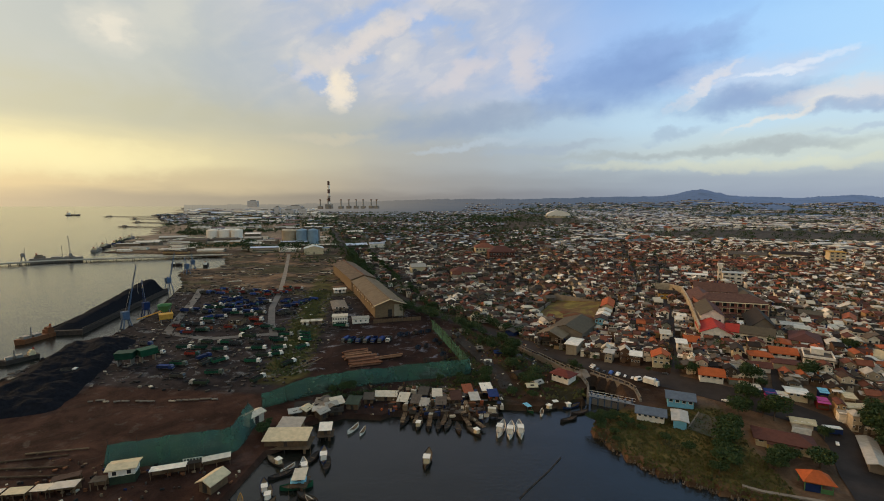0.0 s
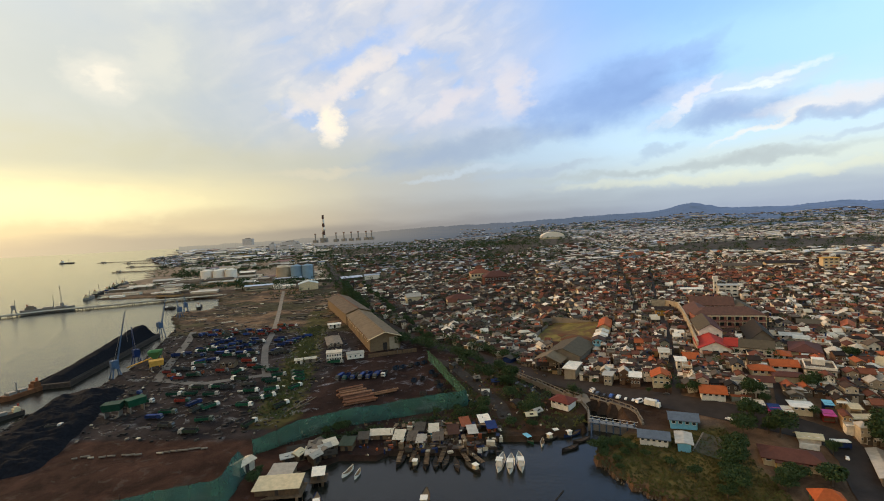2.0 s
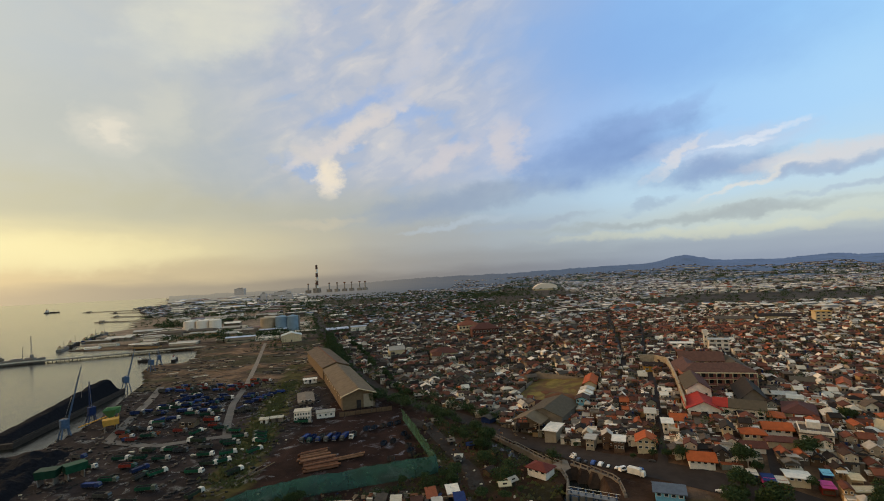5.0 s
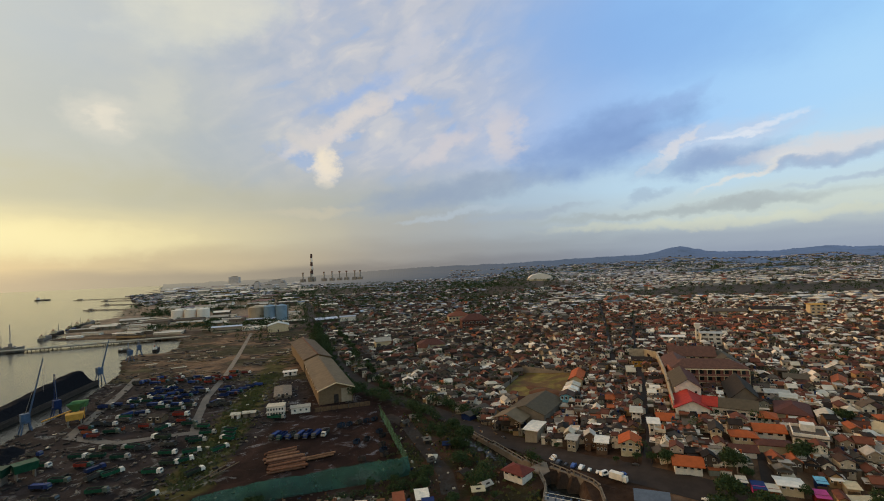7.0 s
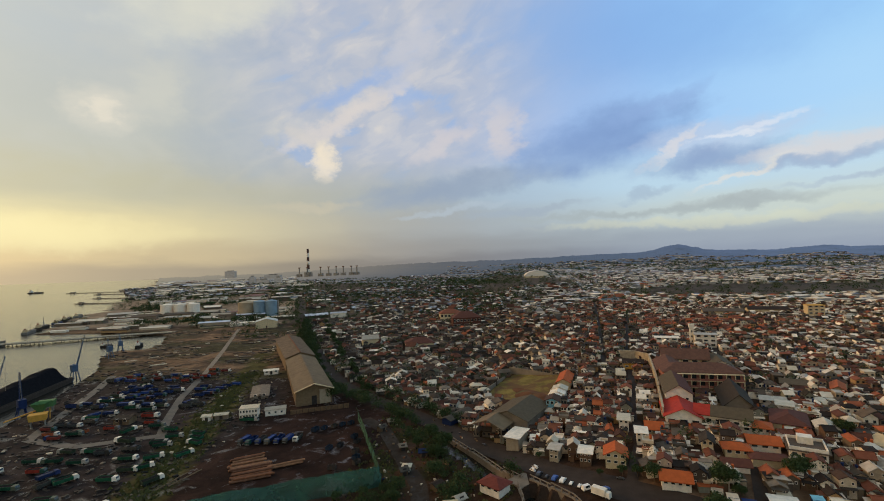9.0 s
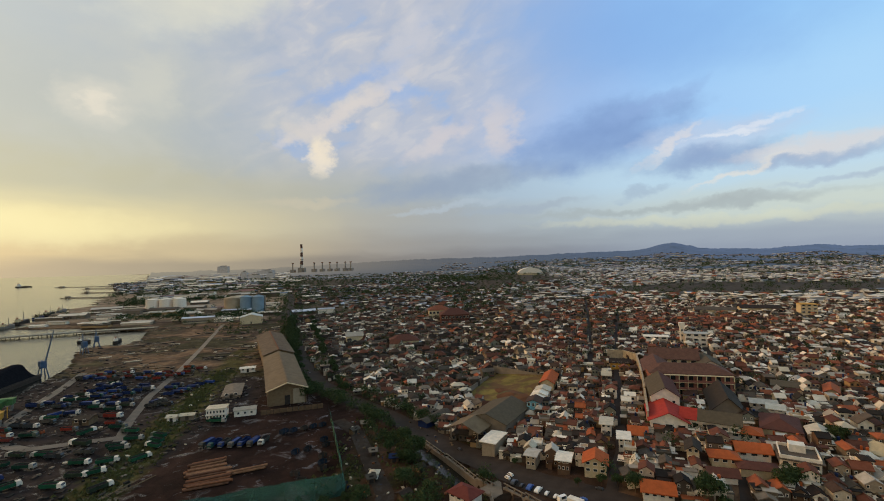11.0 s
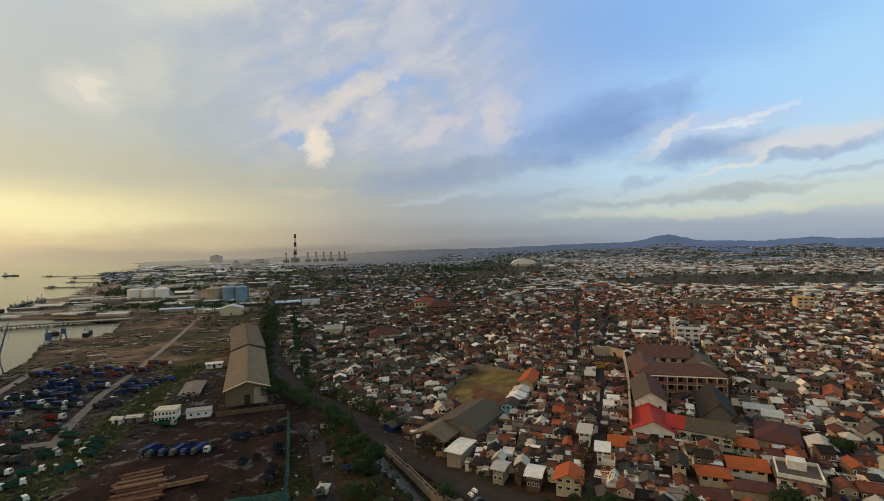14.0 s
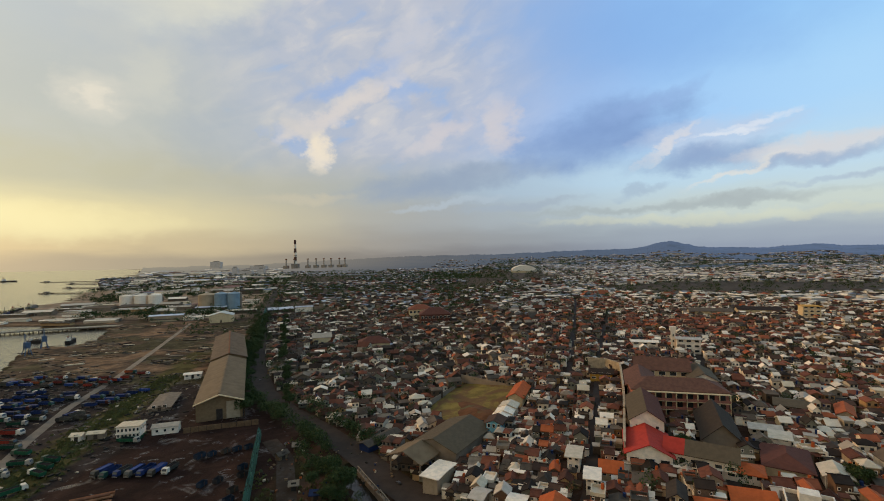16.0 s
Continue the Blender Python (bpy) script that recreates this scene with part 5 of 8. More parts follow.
def jib_crane(x, y, rz, high, jib, lean, lab, material=M_CRANE):
    c = thing("harbour_crane", lab, "crane", x, y, 1.2 if not inside(x, y, SEA) else 0.0, rz, "cranes along the quay")
    for sx in (-1, 1):
        for sy in (-1, 1):
            part("leg", Mesh().tube((sx * 2.0, sy * 2.0, -1.0), (sx * 1.0, sy * 1.0, high * 0.35), 0.28, 0.24, material, 6), c)
    part("turntable", Mesh().tube((0, 0, high * 0.35), (0, 0, high * 0.35 + 0.8), 1.7, 1.7, material, 12), c)
    part("cabin", Mesh().box(-1.6, 1.2, -1.3, 1.3, high * 0.35 + 0.8, high * 0.35 + 3.6, material), c)
    part("mast", Mesh().tube((-0.6, 0, high * 0.35 + 3.6), (-0.2, 0, high * 0.62), 0.5, 0.3, material, 6), c)
    a = Vector((1.0, 0, high * 0.35 + 2.5))
    e = a + Vector((math.cos(radians(lean)), 0, math.sin(radians(lean)))) * jib
    j = Mesh()
    for oy in (-0.5, 0.5):
        for oz in (-0.45, 0.45):
            j.tube(a + Vector((0, oy, oz)), e + Vector((0, oy * 0.3, oz * 0.3)), 0.13, 0.1, material, 5)
    for i in range(12):
        p, q = a.lerp(e, i / 12), a.lerp(e, (i + 1) / 12)
        j.tube(p + Vector((0, -0.45, 0.4)), q + Vector((0, 0.45, -0.4)), 0.07, 0.07, material, 4)
        j.tube(p + Vector((0, 0.45, 0.4)), q + Vector((0, -0.45, -0.4)), 0.07, 0.07, material, 4)
    part("jib", j, c)
    part("stay", Mesh().tube((-0.2, 0, high * 0.62), tuple(e), 0.06, 0.06, M_STEEL, 4), c)
    part("hoist_rope", Mesh().tube(tuple(e), (e.x, 0, max(3.0, e.z - jib * 0.6)), 0.05, 0.05, M_STEEL, 4), c)
    return c


jib_crane(-161, 190, 60, 12, 22, 78, "blue-grey harbour crane with a steep jib over coal")
jib_crane(-166, 208, 150, 12, 12, 82, "blue harbour crane with a raised jib at the quay", M_BLUE)
jib_crane(-200, 268, 70, 15, 17, 76, "tall lattice harbour crane at the quay edge")
jib_crane(-228, 324, 160, 12, 6, 82, "blue harbour crane beside the basin")
jib_crane(-238, 345, 140, 12, 6, 82, "blue harbour crane beside the basin")

hop = thing("coal_hopper", "yellow and green coal hopper and conveyor beside the quay", "hopper", -151, 202, 1.2, 20)
for sx in (-2, 2):
    for sy in (-2, 2):
        part("leg", Mesh().tube((sx, sy, -0.3), (sx, sy, 4.2), 0.18, 0.18, M_YELLOW, 6), hop)
part("funnel", Mesh().raw([(-2.6, -2.6, 7.0), (2.6, -2.6, 7.0), (2.6, 2.6, 7.0), (-2.6, 2.6, 7.0), (-0.8, -0.8, 3.6), (0.8, -0.8, 3.6), (0.8, 0.8, 3.6), (-0.8, 0.8, 3.6)],
                          [(0, 1, 5, 4), (1, 2, 6, 5), (2, 3, 7, 6), (3, 0, 4, 7), (4, 5, 6, 7)], M_LIME), hop, "green steel funnel")
part("conveyor", Mesh().raw([(-12, -0.7, 0.6), (-12, 0.7, 0.6), (0, 0.7, 4.4), (0, -0.7, 4.4), (-12, -0.7, 1.0), (-12, 0.7, 1.0), (0, 0.7, 4.8), (0, -0.7, 4.8)],
                            [(3, 2, 1, 0), (4, 5, 6, 7), (0, 1, 5, 4), (1, 2, 6, 5), (2, 3, 7, 6), (3, 0, 4, 7)], M_YELLOW), hop)
for x, y, r, c in ((-146, 196, 40, M_YELLOW), (-160, 213, 30, M_LIME), (-122.5, 146, 20, M_GREEN), (-118, 150.5, 60, M_GREEN)):
    d = thing("loading_bin", "painted steel loading bin beside the coal", "bin", x, y, 1.2, r)
    part("frame_leg", Mesh().box(-2.2, -1.9, -1.4, 1.4, -0.2, 2.2, M_STEEL), d)
    part("frame_leg", Mesh().box(1.9, 2.2, -1.4, 1.4, -0.2, 2.2, M_STEEL), d)
    part("bin_body", Mesh().box(-2.6, 2.6, -1.7, 1.7, 2.2, 4.6, c, -0.3), d)


def ship(x, y, rz, length, beam, hullm, lab, name="ship", house=M_WHITE, low=1.0):
    s = thing(name, lab, "ship", x, y, 0, rz)
    L, B = length / 2, beam / 2
    p = [(-L, -B * 0.85, -1), (L * 0.7, -B, -1), (L, 0, -1), (L * 0.7, B, -1), (-L, B * 0.85, -1)]
    top = length * 0.05 + 1.0
    p += [(a * 1.03, b * 1.04, top + (0.6 if a > L * 0.9 else 0)) for a, b, _ in p]
    part("hull", Mesh().raw(p, [(5, 6, 7, 8, 9)] + [(i, (i + 1) % 5, 5 + (i + 1) % 5, 5 + i) for i in range(5)], hullm), s)
    h = part("wheelhouse", Mesh().box(-L * 0.85, -L * 0.5, -B * 0.7, B * 0.7, top, top + length * 0.10 * low, house).box(-L * 0.8, -L * 0.58, -B * 0.55, B * 0.55, top + length * 0.1 * low, top + length * 0.16 * low, house), s)
    part("funnel", Mesh().tube((-L * 0.78, 0, top + length * 0.14 * low), (-L * 0.8, 0, top + length * 0.24 * low), B * 0.2, B * 0.18, M_REDPAINT, 8), h)
    for i in (0.0, 0.5):
        part("hatch", Mesh().box(L * i - L * 0.2, L * i + L * 0.16, -B * 0.6, B * 0.6, top, top + 1.0, M_STEEL), s)
    part("mast", Mesh().tube((L * 0.2, 0, top), (L * 0.2, 0, top + length * 0.28), 0.3, 0.2, M_STEEL, 6), s)
    return s


ship(-185, 170, 262, 15, 4.4, M_RUST, "rust-red tug with a low wheelhouse moored by the barge", "tug", M_RUST)
ship(-166, 147, 245, 11, 3.2, M_DKWOOD, "small dark work boat by the coal bank", "work_boat", M_CREAM)
ship(-404, 386, 25, 40, 6.5, M_STEEL, "grey cargo ship lying along the pier", house=M_CONC, low=0.5)
ship(-443, 318, 60, 22, 5, M_DKWOOD, "small dark coaster off the pier head", house=M_STEEL, low=0.6)
ship(-1400, 1380, 12, 44, 10, M_DKWOOD, "small freighter at anchor in the roads")
for q, off, l, hm2 in ((0.02, 5, 26, M_STEEL), (0.2, 6, 34, M_DKWOOD), (0.42, 5, 24, M_BLUE), (0.6, 6, 32, M_DKWOOD), (0.82, 5, 28, M_STEEL)):
    ship(-428 - 108 * q - off, 455 + 185 * q + off * 0.5, 120, l, 5.5, hm2, "weathered cargo boat moored at the far quay", "cargo_boat", M_CREAM, 0.6)
ship(-245, 372, 118, 14, 3.6, M_DKWOOD, "small dark lighter lying in the basin", "lighter")
ship(-272, 372, 10, 9, 2.6, M_DKWOOD, "small dark lighter in the basin", "lighter")
jib_crane(-392, 388, 140, 10, 20, 55, "dark deck crane with a raised jib at the pier", M_STEEL)
jib_crane(-424, 372, 60, 14, 6, 86, "dark upright pier crane", M_STEEL)

PIER = [(-262, 436), (-312, 419), (-352, 398), (-395, 378), (-425, 352), (-440, 322)]
pr = Mesh()
for (x0, y0), (x1, y1) in zip(PIER, PIER[1:]):
    l = math.hypot(x1 - x0, y1 - y0)
    pr.at((x0 + x1) / 2, (y0 + y1) / 2, 0, math.degrees(math.atan2(y1 - y0, x1 - x0))).box(-l / 2 - 2, l / 2 + 2, -4.5, 4.5, 1.3, 2.0, M_CONC)
    for i in range(int(l / 6)):
        for s in (-3.6, 3.6):
            pr.tube((-l / 2 + 3 + i * 6, s, -2.4), (-l / 2 + 3 + i * 6, s, 1.35), 0.4, 0.4, M_CONC, 6)
    pr.box(-l / 2, l / 2, 3.9, 4.4, 2.0, 2.9, M_PALE)
setting("pier_deck", pr, "long grey concrete pier on piles enclosing the basin", "pier")
for pts, lab in (([(-640, 838), (-752, 850)], "long low jetty reaching into the sea"), ([(-745, 985), (-850, 1000)], "long low jetty reaching into the sea"),
                 ([(-890, 1150), (-1010, 1178)], "long low jetty reaching into the sea"), ([(-1020, 1300), (-1200, 1290)], "far low jetty in the haze")):
    m = Mesh()
    for (x0, y0), (x1, y1) in zip(pts, pts[1:]):
        l = math.hypot(x1 - x0, y1 - y0)
        m.at((x0 + x1) / 2, (y0 + y1) / 2, 0, math.degrees(math.atan2(y1 - y0, x1 - x0))).box(-l / 2, l / 2, -3, 3, 0.6, 1.6, M_CONC).box(l * 0.36, l * 0.5, -8, 8, 0.6, 1.6, M_CONC).box(l * 0.38, l * 0.46, -2, 2, 1.6, 4.0, M_STEEL)
        for q in range(int(l / 12)):
            m.tube((-l / 2 + 6 + q * 12, 0, -2.5), (-l / 2 + 6 + q * 12, 0, 0.7), 0.8, 0.8, M_CONC, 6)
    setting("pier_jetty", m, lab, "pier")

silo_spec = ((-251, 549, 9.5, 17, M_SILOTAN, "squat tan concrete storage silo"), (-233, 545, 7.0, 18, M_SILOBLUE, "blue steel storage silo with a conical cap"), (-219.5, 547, 7.0, 18, M_SILOBLUE, "blue steel storage silo with a conical cap"))
for x, y, r, h, m, lab in silo_spec:
    s = thing("silo", lab, "silo", x, y, 1.2, group="storage silos")
    part("drum", Mesh().tube((0, 0, -0.5), (0, 0, h), r, r, m, 28), s)
    part("cap", Mesh().tube((0, 0, h), (0, 0, h + 2.0), r + 0.3, 0.6, m, 28), s)
    part("stair_tower", Mesh().box(r - 0.2, r + 1.2, -0.7, 0.7, 0, h + 1, M_STEEL), s)
for i in range(3):
    s = thing("storage_tank", "white cylindrical storage tank in the docks", "tank", -396 + i * 16.5, 612 + i * 3, 1.2, group="white tanks")
    part("drum", Mesh().tube((0, 0, -0.5), (0, 0, 12), 8, 8, M_WHITE, 24), s)
    part("lid", Mesh().tube((0, 0, 12), (0, 0, 13.2), 8.1, 1.0, M_WHITE, 24), s)
shed("dock_shed", "pale blue-roofed gabled dock shed before the silos", "shed", -183, 459, 1.2, 24, 19, 16, 6, 2.6, M_CREAM, mat("pale_blue_roof", [(0.42, 0.48, 0.50)], 0.6, stripes=2.0), "y", 0, n_sheets=10)
for x, y, r, w, d, m in ((-382, 556, 12, 32, 20, M_GREY), (-350, 570, 14, 34, 20, M_GREY), (-322, 590, 14, 24, 16, M_PALE), (-279, 556, 20, 18, 26, M_GREY), (-420, 520, 15, 30, 14, M_PALE), (-250, 500, 18, 28, 22, M_OLIVE),
                         (-285, 520, 20, 16, 12, M_PALE), (-440, 590, 30, 36, 16, M_PALE), (-300, 470, 8, 24, 6, M_PALE), (-345, 465, 2, 30, 6, M_PALE), (-262, 473, 4, 18, 6, M_PALE)):
    shed("dock_shed", "low dock shed with a weathered sheet roof", "shed", x, y, 1.2, r, w * 0.9, d * 0.8, 3.6 if d > 8 else 2, 1.6 if d > 8 else 0.6, M_CONC, m, "x", 0)

# power station on the horizon
ps = thing("chimney", "tall red and white banded power station chimney", "chimney", -815, 2192, 1.2)
for i in range(7):
    z0, z1 = i * 20, (i + 1) * 20
    part("band", Mesh().tube((0, 0, z0), (0, 0, z1), 7.5 - i * 0.35, 7.5 - (i + 1) * 0.35, M_STRIPE if i % 2 == 0 else M_WHITE, 16), ps)
part("plinth", Mesh().box(-16, 16, -12, 12, 0, 26, M_STEEL), ps)
part("gantry", Mesh().tube((0, 0, 64), (0, 0, 67), 9, 9, M_STEEL, 16), ps)
for dxp in (-52, -16, 45, 82, 117, 150, 188, 214):
    c = thing("chimney", "short dark boiler flue with a wide head", "chimney", -800 + dxp, 2185 + dxp * 0.25, 1.2, group="boiler flues")
    part("flue", Mesh().tube((0, 0, 0), (0, 0, 46), 3.2, 2.8, M_STEEL, 10), c)
    part("head", Mesh().tube((0, 0, 46), (0, 0, 50), 5.2, 5.2, M_RUST, 10), c)
    part("boiler_house", Mesh().box(-10, 10, -12, 12, 0, 18, M_STEEL), c)
for x, y, w, h in ((-1290, 2330, 50, 42), (-700, 1500, 40, 16), (-640, 1480, 22, 22), (-760, 1540, 18, 26), (-950, 2100, 70, 20)):
    b = thing("industrial_block", "grey works building in the distance", "building", x, y, 1.2, 10)
    part("block", Mesh().box(-w / 2, w / 2, -w / 3, w / 3, 0, h, M_WORKS), b)
    part("roof_plant", Mesh().box(-w / 4, w / 4, -w / 6, w / 6, h, h + 4, M_STEEL), b)
dm = thing("sports_dome", "white arched stadium roof in the town", "stadium", 160, 1172, 10.2, 0)
v, f = [], []
for i in range(13):
    q = math.pi * i / 12
    for yy in (-16, 16):
        v.append((-29 * math.cos(q), yy, 4 + 13 * math.sin(q)))
for i in range(12):
    f.append((2 * i, 2 * i + 2, 2 * i + 3, 2 * i + 1))
part("arched_roof", Mesh().raw(v, f + [tuple(range(0, 26, 2)), tuple(range(25, 0, -2))], M_WHITE), dm)
part("wall", Mesh().box(-29, 29, -16, 16, -1, 4, M_CREAM), dm)

# ---- school complex and walled hall ----
EX, EY, ER = 76.0, 171.5, -15.7
EV = (math.cos(radians(ER)), math.sin(radians(ER)))
KEEP_OUT = []                    # (x, y, radius) of plots already built on


def claim(x, y, rz, w, d, margin=1.0):
    n = max(1, round(max(w, d) / min(w, d)))
    for i in range(n):
        q = ((i + 0.5) / n - 0.5) * (max(w, d))
        a = radians(rz + (0 if w >= d else 90))
        KEEP_OUT.append((x + math.cos(a) * q, y + math.sin(a) * q, min(w, d) / 2 + margin))


def big(name, label, x, y, rz, w, d, h, rise, wallm, roofm, along="y", hip=False, floors=0, zoff=0.0, bays=0):
    if w < 9.5:
        h, rise = h * 0.7, rise * 0.8
    b = shed(name, label, "building", x, y, ground_z(x, y) + zoff, rz, w, d, h, rise, wallm, roofm, along, 0, False, 0.6, hip)
    for k in range(floors):
        z = 0.9 + k * h / floors
        n = bays or max(3, int(w / 3))
        for i in range(n):
            window_part(b, -w / 2 + (i + 0.5) * w / n, -d / 2, z, w / n * 0.62, h / floors * 0.5)
    claim(x, y, rz, w, d)
    return b


M_SCHOOL = mat("school_brown_tiles", [(0.115, 0.06, 0.045)], 0.85, stripes=2.0, spread=0.35)
big("school_hall", "school hall with a bright red tiled roof and white gable", 81.5, 173.5, ER, 9, 13, 4.8, 2.7, M_WHITE, M_RED, "y", floors=1, bays=3)
gb = thing("school_wing", "school wing with a grey and maroon roof and white gable", "building", 86.3, 188.5, ground_z(86, 188), ER)
part("wall", Mesh().walls(7.4, 19, 6.0, 2.4, M_WHITE), gb)
rf = Mesh().gable(7.4, 19, 6.0, 2.4, 0.5, M_OLIVE)
rf.slot(M_MAROON)
for i in range(6, 12):
    rf.s[i] = 1
part("roof", rf, gb)
for i in range(3):
    window_part(gb, -2.2 + i * 2.2, -9.5, 4.0, 0.9, 0.9)
claim(86.3, 188.5, ER, 9, 20)
fw = big("school_wing", "low white school wing along the street, grey tiled roof", 90.5, 167.8, -28, 13, 6.0, 3.8, 1.7, M_WHITE, M_OLIVE, "x", floors=1, bays=6)
part("red_roof_end", Mesh().gable(3.0, 6.0, 3.82, 1.7, 0.6, M_RED, 0.2, -5.0, 0, "x"), fw, "red tiled end of the roof")
for i in range(4):
    part("awning", Mesh().box(-2.5 + i * 2.3, -0.6 + i * 2.3, -4.0, -2.95, 1.9, 2.0, M_PALE), fw)
big("school_wing", "school wing with a blackened tiled roof", 101.6, 183.0, -20, 7.6, 19, 5.0, 4.2, M_CONC, M_DARKROOF)
mb = big("school_block", "three-storey pink school block with open galleries, brown hip roof", 100.8, 204.0, -10, 24.5, 10, 7.0, 2.6, mat("pink_plaster", [(0.27, 0.12, 0.10)], 0.85), M_SCHOOL, "x", True)
for k in range(3):
    part("gallery_slab", Mesh().box(-12.2, 12.2, -6.6, -5.0, k * 2.32 + 2.1, k * 2.32 + 2.25, M_CREAM), mb)
    part("gallery_rail", Mesh().box(-12.2, 12.2, -6.6, -6.5, k * 2.32, k * 2.32 + 0.7, bpy.data.materials["pink_plaster"]), mb)
    for i in range(9):
        part("dark_opening", Mesh().box(-11.8 + i * 2.68, -10.1 + i * 2.68, -5.08, -4.95, k * 2.32 + 0.2, k * 2.32 + 1.85, M_GLASS), mb)
for i in range(10):
    part("column", Mesh().box(-12.1 + i * 2.68, -11.85 + i * 2.68, -6.6, -6.3, -0.6, 6.9, M_CREAM), mb)
big("school_block", "brown-roofed school block along the boundary wall", 96.0, 219, ER, 8.5, 18, 7.5, 2.8, M_CREAM, M_SCHOOL)
big("school_block", "brown-roofed school block behind the courtyard", 108, 233, ER, 17, 10, 5.6, 3.0, M_CREAM, M_SCHOOL, "x", floors=2)
big("school_wing", "olive-roofed hall with a white gable", 118, 226, ER, 8, 15, 6.5, 2.6, M_WHITE, M_OLIVE)
big("white_block", "white flat-roofed block beside a water tower", 138.5, 280, ER, 9.6, 6, 6.5, 0.5, M_WHITE, M_PALE, "x", floors=3)
big("white_block", "long white flat-roofed block", 122, 287, ER, 11, 5, 4.0, 0.5, M_WHITE, M_PALE, "x", floors=2)
tw = thing("water_tower", "tall narrow white water tower with a tank", "tower", 133.0, 282, ground_z(133, 282), ER)
part("shaft", Mesh().box(-0.9, 0.9, -0.9, 0.9, -0.5, 9.6, M_WHITE), tw)
part("tank", Mesh().box(-1.3, 1.3, -1.3, 1.3, 9.6, 11.4, M_WHITE), tw)
for i in range(3):
    part("slot_window", Mesh().box(-0.3, 0.3, -0.96, -0.89, 2 + i * 2.6, 3.0 + i * 2.6, M_GLASS), tw)
big("yellow_house", "ochre-yellow house with a brown roof by the school wall", 88.3, 236, ER, 7.5, 4.2, 4.2, 1.3, M_YELLOW, M_BROWN, "x", floors=2)
big("apartment_block", "cream-yellow five-storey block above the roofs", 256, 374, ER, 9.6, 8, 9, 0.8, M_CREAM, M_YELLOW, "x", True, floors=4)
big("market_hall", "long hall with a pale sheet roof", 205, 395, ER, 26, 9, 4, 1.6, M_CREAM, M_GREY, "x")
big("market_hall", "long hall with a terracotta roof", 240, 400, ER, 26, 9, 4, 1.6, M_CREAM, M_BROWN, "x")
big("villa_block", "large red-roofed building of several storeys", 10, 436, 10, 24, 16, 8, 5, M_MAROON, M_MAROON, "x", True, floors=2)
big("villa_block", "large red-roofed building of several storeys", -6, 470, 10, 20, 14, 8, 4, M_CREAM, M_TERRA, "x", True, floors=2)
big("meeting_hall", "wide hall with an orange tiled roof", -18, 338, 15, 18, 12, 4, 3.4, M_CREAM, M_MAROON, "x", True)
big("meeting_hall", "hall with a bright curved white roof", -55, 352, 20, 11, 9, 5, 2, M_CREAM, M_PALE, "x")
M_OLDWHITE = mat("old_limewash", [(0.36, 0.31, 0.24)], 0.9, spread=0.5, scale=0.4)
wm = Mesh()
wall_line = [(75.6, 170.5), (82.4, 192), (86.8, 206), (93, 228), (96.2, 240), (93, 247), (87, 249)]
for (x0, y0), (x1, y1) in zip(wall_line, wall_line[1:]):
    l = math.hypot(x1 - x0, y1 - y0)
    g0 = ground_z((x0 + x1) / 2, (y0 + y1) / 2)
    wm.at((x0 + x1) / 2, (y0 + y1) / 2, g0, math.degrees(math.atan2(y1 - y0, x1 - x0))).box(-l / 2 - 0.1, l / 2 + 0.1, -0.18, 0.18, -0.8, 5.0, M_OLDWHITE).box(-l / 2 - 0.1, l / 2 + 0.1, -0.3, 0.3, 5.0, 5.2, M_OLDWHITE)
setting("wall_school", wm, "high white boundary wall beside the street", "wall")

hl = big("sports_hall", "large hall with a dull olive sheet roof by the road", 36.5, 191.5, -28, 13, 19, 4.4, 2.2, M_CONC, M_OLIVE, "y", zoff=0.3)
part("porch_roof", Mesh().gable(10, 8, 3.6, 2.0, 0.5, M_TANROOF, 0.2, -3.5, -13.5), hl)
for x in (-8, 1):
    for y in (-17, -10.5):
        part("post", Mesh().box(x - 0.15, x + 0.15, y - 0.15, y + 0.15, -0.4, 3.6, M_CONC), hl)
bx = big("store_block", "tan two-storey box building with a pale flat roof", 34.0, 174.0, -25, 3.8, 8.2, 5.2, 0.2, mat("tan_render", [(0.30, 0.25, 0.19)], 0.9), M_PALE, "x")
big("blue_house", "sky-blue three-storey narrow house by the field", 48.5, 197.5, -16, 4.2, 5.2, 6.4, 1.0, M_SKYBLUE, M_BROWN, "y", floors=2, bays=3)
for i in range(3):
    big("row_house", "grey-white row house beside the field", 50.2 + i * 1.6, 203.0 + i * 4.4, -16, 4.6, 4.2, 4.6, 1.0, M_WHITE, M_PALE, "y", floors=2, bays=3)
big("long_house", "long house with a bright orange tiled roof", 57.8, 225.0, -16, 4.8, 15, 4.2, 1.6, M_CREAM, M_ORANGE, "y")
big("long_shed", "long grey roofed shed along the road", 14.5, 200.5, -33, 3.8, 13, 2.8, 0.8, M_BLUE, M_GREY, "y")
mw = Mesh()
for (x0, y0), (x1, y1) in zip(WASTE[:4], WASTE[1:4]):
    l = math.hypot(x1 - x0, y1 - y0)
    mw.at((x0 + x1) / 2, (y0 + y1) / 2, ground_z((x0 + x1) / 2, (y0 + y1) / 2), math.degrees(math.atan2(y1 - y0, x1 - x0))).box(-l / 2, l / 2, -0.12, 0.12, -1.2, 2.0, M_PALECONC)
setting("wall_field", mw, "pale wall round the dry field", "wall")

